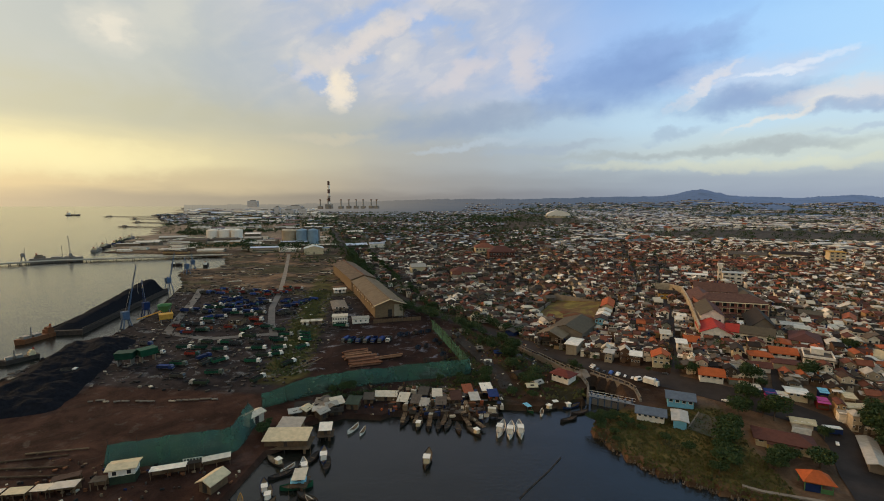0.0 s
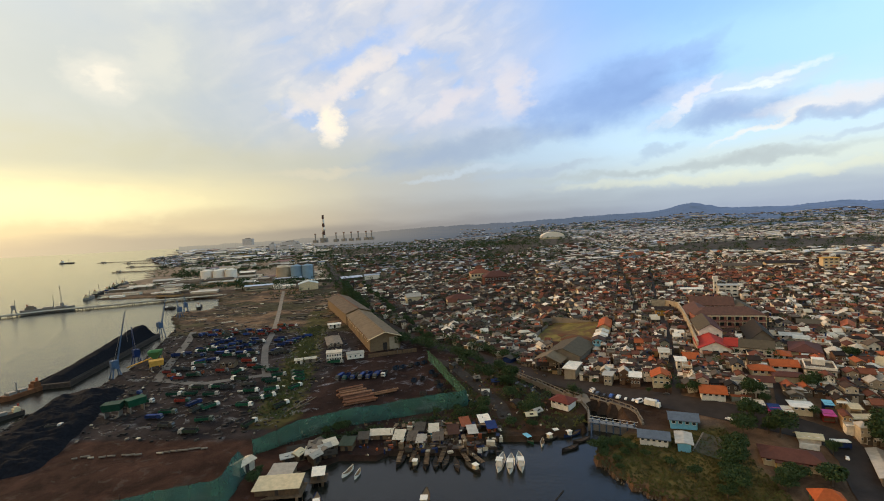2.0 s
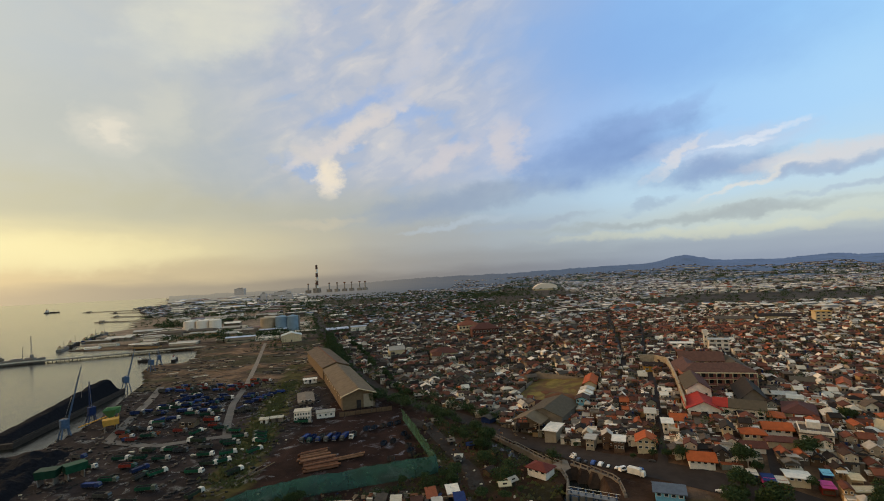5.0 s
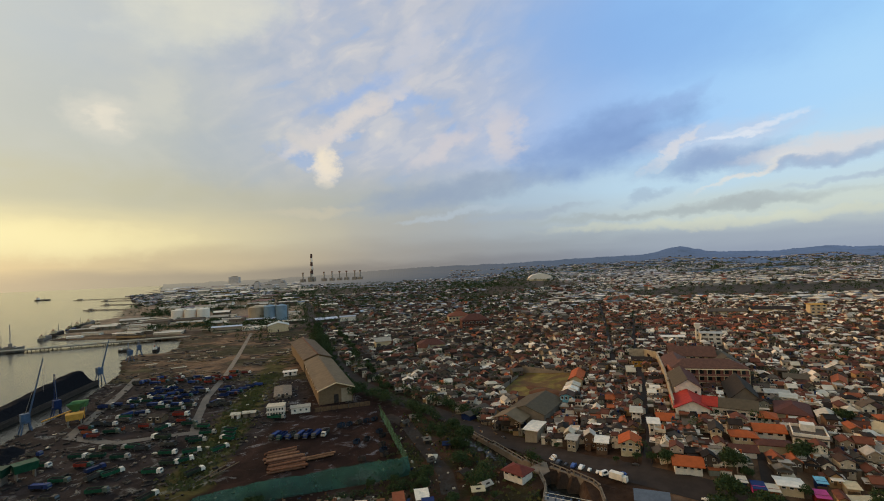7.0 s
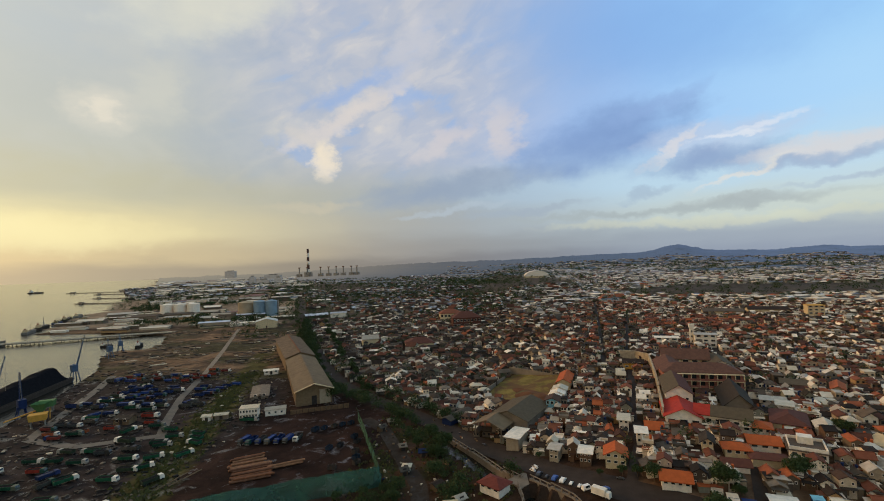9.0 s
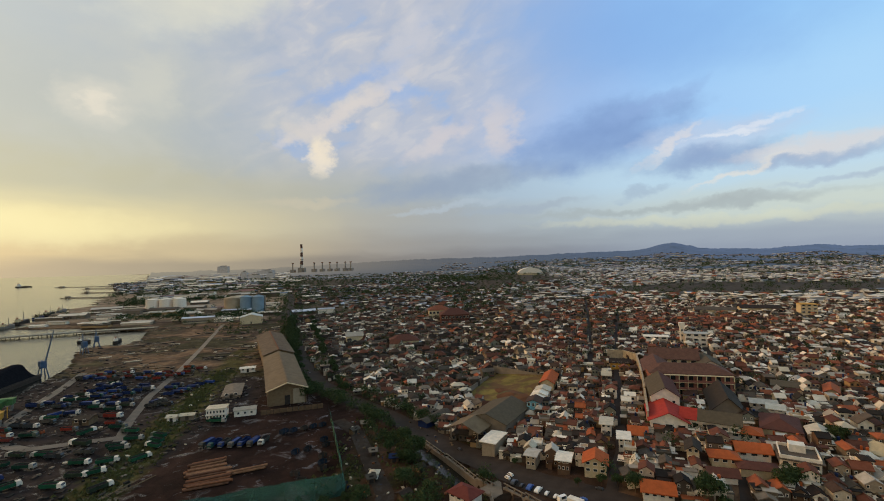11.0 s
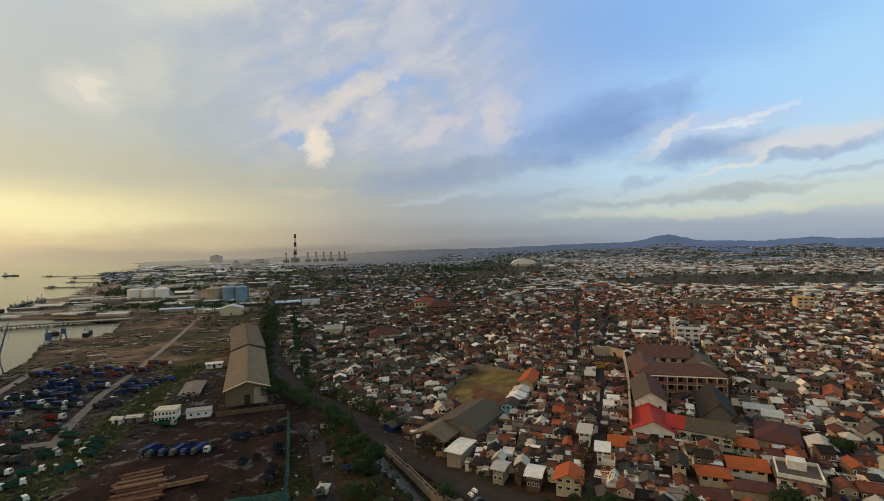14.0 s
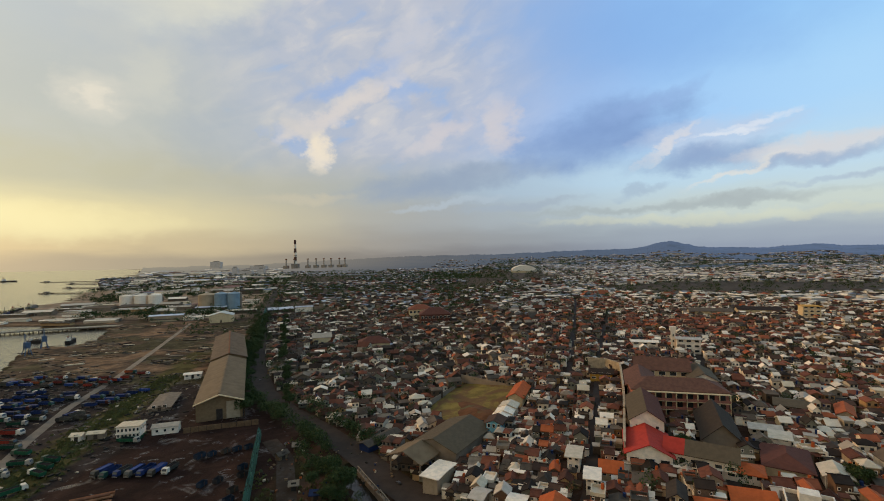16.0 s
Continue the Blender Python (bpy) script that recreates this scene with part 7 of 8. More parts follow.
for x, y, r, m in ((-1, 174, 20, M_GREY), (-11, 190, 60, M_GREY), (6, 170, 10, M_DKBLUE), (2, 158, 30, M_GREY), (12, 150, 50, M_BROWN), (14, 164, 40, M_GREY), (-9, 196, 20, M_GREY), (9, 178, -20, M_OLIVE), (16, 141, 10, M_CREAM), (18, 143.5, 40, M_PALE)):
    shed("lane_hut", "ramshackle hut among the trees by the lane", "hut", x, y, ground_z(x, y), r, rng.uniform(1.6, 2.8), rng.uniform(1.5, 2.3), 1.5, 0.5, M_WOOD, m, "x", 0)
for x, y, r, m in ((-47.8, 117.0, 30, M_PALE), (-44.0, 121.4, 50, M_CREAM), (-41.6, 119.2, 10, M_PALE), (-42.6, 124.2, 70, M_GREY), (-39.6, 121.6, 40, M_PALE), (-37.4, 119.6, 20, M_GREY), (-45.6, 118.4, 75, M_CREAM), (-40.6, 117.4, 60, M_PALE)):
    shed("shore_hut", "ramshackle shore hut with a patched pale roof", "hut", x, y, 1.0, r, rng.uniform(2.2, 3.4), rng.uniform(1.8, 2.6), rng.uniform(1.2, 1.9), 0.5, M_WOOD, m, "x", 0)
clutter = Mesh()
for i in range(500):
    x, y = (rng.uniform(-95, -48), rng.uniform(76, 92)) if i < 130 else (rng.uniform(-14, 22), rng.uniform(136, 200)) if i < 360 else (rng.uniform(-52, 6), rng.uniform(119, 142))
    s = rng.uniform(0.1, 0.4)
    clutter.at(x, y, ground_z(x, y) - 0.1, rng.uniform(0, 180)).box(-s, s, -s * rng.uniform(0.3, 0.9), s * 0.6, 0, rng.uniform(0.15, 0.6), rng.choice((M_WOOD, M_PALE, M_DKBLUE, M_RUST, M_GREY, M_DKWOOD, M_TYRE, M_ORANGE if i % 5 == 0 else M_WOOD)))
for i in range(340):
    x, y = rng.uniform(-24, 7), rng.uniform(121, 138)
    s, z = rng.uniform(0.3, 1.1), rng.uniform(0.4, 2.0)
    clutter.at(x, y, 0.9, rng.choice((0, 5, 12, 90, 100)) + rng.uniform(-8, 8))
    if i % 3:
        clutter.box(-s, s, -s * 0.5, s * 0.5, 0 if i % 2 else z - 0.08, z, rng.choice((M_WOOD, M_DKWOOD, M_DKWOOD, M_PALE, M_RUST, M_GREY, M_REDPAINT, M_DKBLUE, M_WOOD)))
    else:
        clutter.tube((0, 0, -2), (rng.uniform(-0.3, 0.3), 0.1, z + 1), 0.06, 0.04, M_DKWOOD, 5)
tagged(part("clutter", clutter), "small crates, tarpaulins and rubbish on bare ground", "clutter", kind="stuff")

# ---- houses of the town ----
LINES = (ROAD, STREET_A, STREET_B, STREET_C)
plots = []


def free(x, y, r):
    if inside(x, y, WASTE) or inside(x, y, SEA) or inside(x, y, COVE):
        return False
    for kx, ky, kr in KEEP_OUT:
        if abs(kx - x) < kr + r and abs(ky - y) < kr + r and math.hypot(kx - x, ky - y) < kr + r * 0.8:
            return False
    return off_line(x, y, ROAD) > r + 4.0 and all(off_line(x, y, l) > r + 0.5 for l in LINES[1:])


def side_of_road(x, y):
    """True on the town side of the main road."""
    for (x1, y1), (x0, y0) in zip(ROAD, ROAD[1:]):
        if min(y0, y1) <= y <= max(y0, y1) and y1 != y0:
            return x > x0 + (x1 - x0) * (y - y0) / (y1 - y0)
    return y >= 96 and x > 92


hr = random.Random(11)


def fill(ox, oy, rz, a0, a1, b0, b1, keep, tail, wide=(1.8, 3.7), deep=(2.6, 4.3)):
    va = (math.cos(radians(rz)), math.sin(radians(rz)))
    ub = (-va[1], va[0])
    b, row = b0, 0
    while b < b1:
        depth = hr.uniform(*deep)
        a = a0 + hr.uniform(0, 4)
        while a < a1:
            w = hr.uniform(*wide)
            x = ox + va[0] * (a + w / 2) + ub[0] * (b + depth / 2)
            y = oy + va[1] * (a + w / 2) + ub[1] * (b + depth / 2)
            a += w + hr.choice((0.1, 0.15, 0.3, 0.6))
            if int(a / 15) != int((a - w - 0.6) / 15) or a < a0 + 1:
                a += 1.5
            if keep(x, y) and side_of_road(x, y) and free(x, y, min(w, depth) * 0.5) and hr.random() > tail:
                plots.append((x, y, rz + hr.gauss(0, 2.5), w - 0.2, depth * hr.uniform(0.8, 1.0)))
        b += depth + (hr.uniform(0.1, 0.5) if row % 2 else hr.uniform(0.6, 1.4))
        row += 1


fill(EX, EY, ER, -75, 300, -95, 340, lambda x, y: x > 45 + (y - 230) * 0.25 or y < 215, 0.06)
fill(-20, 240, 14, -120, 130, -70, 270, lambda x, y: x <= 45 + (y - 230) * 0.25 and y >= 205, 0.08, (2.4, 5.6), (3.0, 5.4))
plots.sort(key=lambda p: math.hypot(p[0] - 70, p[1] - 120))
near, rest = plots[:300], plots[300:]
taken = {(int(p[0] // 8), int(p[1] // 8)) for p in plots}


def roof_kind(x, y):
    q = hr.random()
    west = x < 45 + (y - 230) * 0.25
    red = 0.26 if y > 270 and x < 190 else 0.15
    if west:
        red = 0.02
    red += (0.07 if west else 0.36) * smooth(noise.noise((x * 0.013, y * 0.013, 21)) * 2.2 - 0.3)
    if q < red:
        return 0
    east = 0.12 * smooth((x - 100) / 60)
    if q < red + (0.50 if west else 0.40 - east):
        return 1
    if q < red + (0.85 if west else 0.64 - 1.4 * east):
        return 2
    return 3


NEAR_ROOFS, FAR_ROOFS = (M_TERRA, M_BROWN, M_GREY, M_PALE), (MI_TERRA, MI_BROWN, MI_GREY, MI_PALE)
ROOF_WORDS = ("terracotta tiled", "old brown tiled", "grey sheet", "pale zinc")
for x, y, rz, w, d in near:
    k = roof_kind(x, y)
    two = hr.random() < 0.28
    h = hr.uniform(2.9, 3.5) if two else hr.uniform(1.5, 2.0)
    rise = w * hr.uniform(0.22, 0.34) if k < 2 else hr.uniform(0.5, 1.2)
    along = "y" if hr.random() < 0.55 else "x"
    style = hr.random()
    ob = thing("house", f"{'two-storey' if two else 'single-storey'} plastered house with a {ROOF_WORDS[k]} roof", "house", x, y, ground_z(x, y), rz, "houses of the dense town")
    if style < 0.22:
        part("wall", Mesh().walls(w, d, h, 0, M_WALL, flat=True), ob)
        part("roof", Mesh().hip(w, d, h, rise, 0.22, NEAR_ROOFS[k]), ob)
    elif style < 0.36 and k >= 2:
        part("wall", Mesh().walls(w, d, h, 0, M_WALL, flat=True), ob)
        rm = Mesh().box(-w / 2 - 0.1, w / 2 + 0.1, -d / 2 - 0.1, d / 2 + 0.1, h, h + 0.15, NEAR_ROOFS[k])
        for q in ((-w / 2 - 0.1, w / 2 + 0.1, -d / 2 - 0.1, -d / 2 + 0.1), (-w / 2 - 0.1, w / 2 + 0.1, d / 2 - 0.1, d / 2 + 0.1), (-w / 2 - 0.1, -w / 2 + 0.1, -d / 2 + 0.1, d / 2 - 0.1), (w / 2 - 0.1, w / 2 + 0.1, -d / 2 + 0.1, d / 2 - 0.1)):
            rm.box(*q, h + 0.15, h + 0.7, NEAR_ROOFS[k])
        part("roof", rm, ob)
    else:
        part("wall", Mesh().walls(w, d, h, rise, M_WALL, along=along), ob)
        cap = Mesh().gable(w, d, h, rise, 0.22, NEAR_ROOFS[k], along=along)
        if along == "y":
            cap.box(-0.12, 0.12, -d / 2 - 0.23, d / 2 + 0.23, h + rise + 0.12, h + rise + 0.24, NEAR_ROOFS[k])
        else:
            cap.box(-w / 2 - 0.23, w / 2 + 0.23, -0.12, 0.12, h + rise + 0.12, h + rise + 0.24, NEAR_ROOFS[k])
        part("roof", cap, ob)
    part("door", Mesh().box(-w * 0.06 - 0.28, -w * 0.06 + 0.28, -d / 2 - 0.05, -d / 2 + 0.02, 0, 1.3, M_WOOD), ob)
    for z in ((0.6, 2.2) if two else (0.6,)):
        for wx in (-w * 0.34, w * 0.28):
            window_part(ob, wx, -d / 2, z, 0.5, 0.6, whole=True)
    if hr.random() < 0.5:
        q = hr.uniform(0.6, 1.1)
        part("porch_roof", Mesh().raw([(-w / 2, -d / 2 - q, 1.35), (w / 2, -d / 2 - q, 1.35), (w / 2, -d / 2, 1.65), (-w / 2, -d / 2, 1.65), (-w / 2, -d / 2 - q, 1.41), (w / 2, -d / 2 - q, 1.41), (w / 2, -d / 2, 1.71), (-w / 2, -d / 2, 1.71)],
                                      [(3, 2, 1, 0), (4, 5, 6, 7), (0, 1, 5, 4), (1, 2, 6, 5), (2, 3, 7, 6), (3, 0, 4, 7)], hr.choice((M_GREY, M_PALE, M_BROWN))), ob)
    if hr.random() < 0.3:
        tx = w * 0.3
        part("water_tank", Mesh().tube((tx, d * 0.36, h), (tx, d * 0.36, h + rise * 0.5 + 0.8), 0.3, 0.3, hr.choice((M_ORANGE, M_STEEL, M_BLUE)), 10), ob)


# yards, lean-tos and clutter packed between the houses
packed = Mesh()
ROOFS_S = (MI_GREY, MI_GREY, MI_BROWN, MI_PALE, MI_BROWN, MI_PALE, MI_TERRA)
for x, y, rz, w, d in plots:
    if math.hypot(x - 70, y - 120) > 190:
        continue
    for i in range(hr.choice((1, 2, 3)) + (2 if math.hypot(x - 70, y - 150) < 75 else 0)):
        side = hr.choice((-1, 1))
        if hr.random() < 0.5:
            px, py = side * (w / 2 + hr.uniform(0, 0.7)), hr.uniform(-d / 2, d / 2)
        else:
            px, py = hr.uniform(-w / 2, w / 2), side * (d / 2 + hr.uniform(0, 0.6))
        a = radians(rz)
        qx, qy = x + px * math.cos(a) - py * math.sin(a), y + px * math.sin(a) + py * math.cos(a)
        if not free(qx, qy, 0.5):
            continue
        packed.at(qx, qy, ground_z(qx, qy), rz + hr.gauss(0, 5))
        e, g2, hh = hr.uniform(0.5, 1.3), hr.uniform(0.4, 1.0), hr.uniform(0.9, 2.3)
        packed.box(-e, e, -g2, g2, -0.5, hh, MI_WALL)
        t = hr.uniform(-0.15, 0.35)
        packed.raw([(-e - 0.15, -g2 - 0.2, hh - t), (e + 0.15, -g2 - 0.2, hh - t), (e + 0.15, g2 + 0.2, hh + 0.03 + t), (-e - 0.15, g2 + 0.2, hh + 0.03 + t),
                    (-e - 0.15, -g2 - 0.2, hh + 0.1 - t), (e + 0.15, -g2 - 0.2, hh + 0.1 - t), (e + 0.15, g2 + 0.2, hh + 0.13 + t), (-e - 0.15, g2 + 0.2, hh + 0.13 + t)],
                   [(3, 2, 1, 0), (4, 5, 6, 7), (0, 1, 5, 4), (1, 2, 6, 5), (2, 3, 7, 6), (3, 0, 4, 7)], hr.choice(ROOFS_S))
    if hr.random() < 0.35:
        packed.at(x, y, ground_z(x, y), rz)
        tx = hr.uniform(-w * 0.4, w * 0.4)
        packed.tube((tx, d * 0.5 + 0.2, 0), (tx, d * 0.5 + 0.2, hr.uniform(2.2, 3.6)), 0.26, 0.26, hr.choice((M_STEEL, M_BLUE, M_ORANGE, M_WHITE)), 8)
tagged(part("lean_tos", packed), "lean-tos, water tanks and back yards between houses", "lean-tos", kind="stuff")


def crowd(name, places, label, far=False):
    """Houses past counting, each with walls, a roof and a lean-to, as one body of stuff."""
    m = Mesh()
    roofs, wallm = ((MI_TERRA, MI_BROWN, MI_GREY, MI_PALE, MI_HAZEROOF), MI_HAZEWALL) if far else (FAR_ROOFS, MI_WALL)
    for x, y, rz, w, d in places:
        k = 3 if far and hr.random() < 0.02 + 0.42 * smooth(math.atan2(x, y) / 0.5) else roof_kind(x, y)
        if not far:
            # some walls take the shade-painted copy, more of them in the west
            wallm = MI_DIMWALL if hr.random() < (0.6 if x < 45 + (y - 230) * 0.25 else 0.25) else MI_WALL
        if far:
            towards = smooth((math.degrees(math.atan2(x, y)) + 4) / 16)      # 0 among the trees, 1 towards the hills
            wallm = MI_HAZEWALL if hr.random() < towards * 0.75 and math.hypot(x, y) < 1700 else MI_DIMWALL
            # haze-coloured roofs take over from the true ones with distance
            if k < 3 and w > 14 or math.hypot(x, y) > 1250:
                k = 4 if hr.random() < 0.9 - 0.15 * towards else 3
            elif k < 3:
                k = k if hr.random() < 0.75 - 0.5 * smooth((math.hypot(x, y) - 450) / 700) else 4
        two = hr.random() < 0.25
        h = hr.uniform(2.9, 3.6) if two else hr.uniform(1.5, 2.0)
        rise = w * hr.uniform(0.2, 0.34) if k < 2 else hr.uniform(0.4, 1.2)
        r = math.hypot(x, y)
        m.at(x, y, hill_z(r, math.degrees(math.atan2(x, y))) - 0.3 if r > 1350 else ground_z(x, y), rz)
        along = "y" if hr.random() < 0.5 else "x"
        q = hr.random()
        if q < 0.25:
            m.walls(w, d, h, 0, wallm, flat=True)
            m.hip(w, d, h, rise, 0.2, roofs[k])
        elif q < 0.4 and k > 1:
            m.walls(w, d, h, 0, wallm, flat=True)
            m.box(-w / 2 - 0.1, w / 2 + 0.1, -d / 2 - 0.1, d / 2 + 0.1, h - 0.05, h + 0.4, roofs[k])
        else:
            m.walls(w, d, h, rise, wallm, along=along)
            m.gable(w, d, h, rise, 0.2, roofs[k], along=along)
        if not far:
            for wx in (-w * 0.28, w * 0.24):
                m.box(wx - 0.32, wx + 0.32, -d / 2 - 0.05, -d / 2 + 0.05, 0.6 + (1.6 if two else 0), 1.3 + (1.6 if two else 0), M_GLASS)
            if hr.random() < 0.6:
                q = hr.uniform(0.7, 1.5)
                e = hr.choice((M_GREY, M_PALE, M_BROWN))
                a, b = sorted((hr.uniform(-w / 2, w / 2), hr.choice((-w / 2, w / 2))))
                if b - a > 1:
                    m.box(a, b, -d / 2 - q, -d / 2, 1.35, 1.43, (MI_GREY, MI_PALE, MI_BROWN)[hr.randrange(3)])
    ob = part(name, m)
    return tagged(ob, label, "houses", kind="stuff")


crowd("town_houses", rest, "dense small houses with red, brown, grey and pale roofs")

# far town out to the hills
far = []
for i in range(27000):
    r = 330 + 1500 * hr.random() ** 1.2 if i < 22500 else hr.uniform(1500, 2640)
    az = hr.uniform(-44, 56) if i < 22500 else -4 + 60 * hr.random() ** 0.8
    x, y = r * math.sin(radians(az)), r * math.cos(radians(az))
    if inside(x, y, SEA) or side_of_road(x, y) is False and y < 880 or (int(x // 8), int(y // 8)) in taken or off_line(x, y, ROAD) < 8:
        continue
    if noise.noise((x * 0.004, y * 0.004, 1.0)) < (-0.28 if az > 5 else -0.12):
        continue
    s = 1.0 + r / 2000
    w, d = hr.uniform(2.8, 6) * s, hr.uniform(3, 6) * s
    if az > 8 and r > 520 and hr.random() < 0.06 + 0.10 * (r > 1400):
        w, d = w * hr.uniform(2.5, 5), d * 1.6
    far.append((x, y, ER + 40 * noise.noise((x * 0.002, y * 0.002, 4)), w, d))
for az, r, w in ((22.3, 2560, 110), (23.4, 2480, 70), (36.0, 2450, 60), (33.0, 2300, 80), (38.5, 2380, 70), (28.0, 2260, 60), (17.5, 2200, 50)):
    far.append((r * math.sin(radians(az)), r * math.cos(radians(az)), -az, w, 16))
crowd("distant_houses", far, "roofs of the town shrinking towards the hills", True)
works = Mesh()
for i in range(380):
    y = hr.uniform(470, 2400)
    x = -0.44 * y - hr.uniform(-60, 0.30 * y) + 40
    if inside(x, y, SEA) or off_line(x, y, ROAD) < 12 or inside(x + 15, y, SEA) or inside(x - 15, y, SEA) or (-420 < x < -160 and y < 660 and hr.random() < 0.6):
        continue
    s = 1 + y / 1800
    w, d, h = hr.uniform(7, 24) * s, hr.uniform(5, 11) * s, hr.uniform(2.5, 5)
    works.at(x, y, 1.2, hr.choice((14, 22, 30)) + hr.gauss(0, 3))
    works.walls(w, d, h, d * 0.12, MI_WALL, along="x").gable(w, d, h, d * 0.12, 0.5, hr.choice((MI_PALE, MI_PALE, MI_GREY, MI_HAZEROOF)), along="x")
for i in range(90):
    x, y = hr.uniform(-450, -190), hr.uniform(448, 640)
    if inside(x, y, SEA) or inside(x - 14, y, SEA) or off_line(x, y, ROAD) < 14 or math.hypot(x + 235, y - 548) < 30 or math.hypot(x + 380, y - 615) < 36:
        continue
    w, d, h = hr.uniform(8, 30), hr.uniform(2.5, 6), hr.uniform(1.2, 2.6)
    works.at(x, y, 1.2, hr.choice((4, 10, 18)) + hr.gauss(0, 3))
    works.walls(w, d, h, d * 0.12, MI_WALL, along="x").gable(w, d, h, d * 0.12, 0.4, hr.choice((MI_PALE, MI_PALE, MI_GREY)), along="x")
tagged(part("distant_sheds", works), "pale-roofed dock sheds and works along the coast", "sheds", kind="stuff")

# ---- trees ----
tr = random.Random(23)


def leaves(m, cx, cy, cz, rx, rz, n, size):
    """A clump of small leaf sprays spread through a lumpy shell."""
    for i in range(n):
        a, b = tr.uniform(0, 2 * math.pi), math.acos(tr.uniform(-0.75, 1))
        q = tr.uniform(0.55, 1.08)
        p = Vector((cx + rx * q * math.sin(b) * math.cos(a), cy + rx * q * math.sin(b) * math.sin(a), cz + rz * q * math.cos(b)))
        nrm = Vector((tr.gauss(0, 1), tr.gauss(0, 1), tr.gauss(0.7, 1))).normalized()
        u = nrm.orthogonal().normalized()
        w = nrm.cross(u)
        s = size * tr.uniform(0.6, 1.3)
        m.raw([tuple(p + u * s), tuple(p + w * s * 0.7), tuple(p - u * s), tuple(p - w * s * 0.7 + nrm * s * 0.2)], [(0, 1, 2, 3)], M_LEAF)


def tree(lab, high, spread, clumps, n, size=0.42, name="tree"):
    t = thing(name, lab, "tree", group="trees of the town")
    trunk = Mesh().tube((0, 0, -0.4), (0.15, 0.1, high * 0.5), 0.24, 0.15, M_BARK, 7)
    crown = Mesh()
    for i in range(clumps):
        a = 2 * math.pi * i / clumps + tr.uniform(-0.4, 0.4)
        q = spread * tr.uniform(0.35, 0.62)
        c = (math.cos(a) * q, math.sin(a) * q, high * tr.uniform(0.55, 0.86))
        trunk.tube((0.1, 0.08, high * tr.uniform(0.3, 0.48)), c, 0.11, 0.04, M_BARK, 5)
        leaves(crown, *c, spread * tr.uniform(0.38, 0.55), high * tr.uniform(0.14, 0.24), n, size)
    leaves(crown, 0, 0, high * 0.82, spread * 0.5, high * 0.2, n, size)
    part("trunk", trunk, t)
    part("crown", crown, t)
    return t


kinds = [tree("broad dark green street tree with an uneven crown", 7.5, 4.2, 9, 230, 0.27), tree("rounded leafy tree with a short trunk", 6.0, 3.2, 8, 210, 0.24), tree("tall loose-crowned tree with dark foliage", 9.5, 3.6, 9, 230, 0.27),
         tree("low spreading shrub of dense green leaves", 3.0, 2.6, 8, 190, 0.2, "shrub")]
pl4 = set()
spots = []
for i in range(105):
    x, y = tr.uniform(-12, 32), tr.uniform(140, 206)
    if off_line(x, y, ROAD) > 4.5 and off_line(x, y, LANE) > 5.0 and off_line(x, y, NETS[0]) > 6.5 and noise.noise((x * 0.07, y * 0.07, 3)) > 0.05 and not side_of_road(x, y) and not (20 < x < 33 and 142 < y < 153):
        spots.append((x, y, tr.choice((0, 0, 1, 2)), tr.uniform(0.55, 0.85)))
for i in range(84):
    q = i / 83
    y = 222 + 250 * q
    x = -38 - 108 * q ** 0.98
    spots.append((x + tr.uniform(-4, 2) - 3.0, y + tr.uniform(-3, 3), tr.choice((0, 0, 2)), tr.uniform(0.7, 1.0)))
    if i % 2:
        spots.append((x + 15 + tr.uniform(-2, 2), y, tr.choice((1, 0, 2)), tr.uniform(0.6, 0.9)))
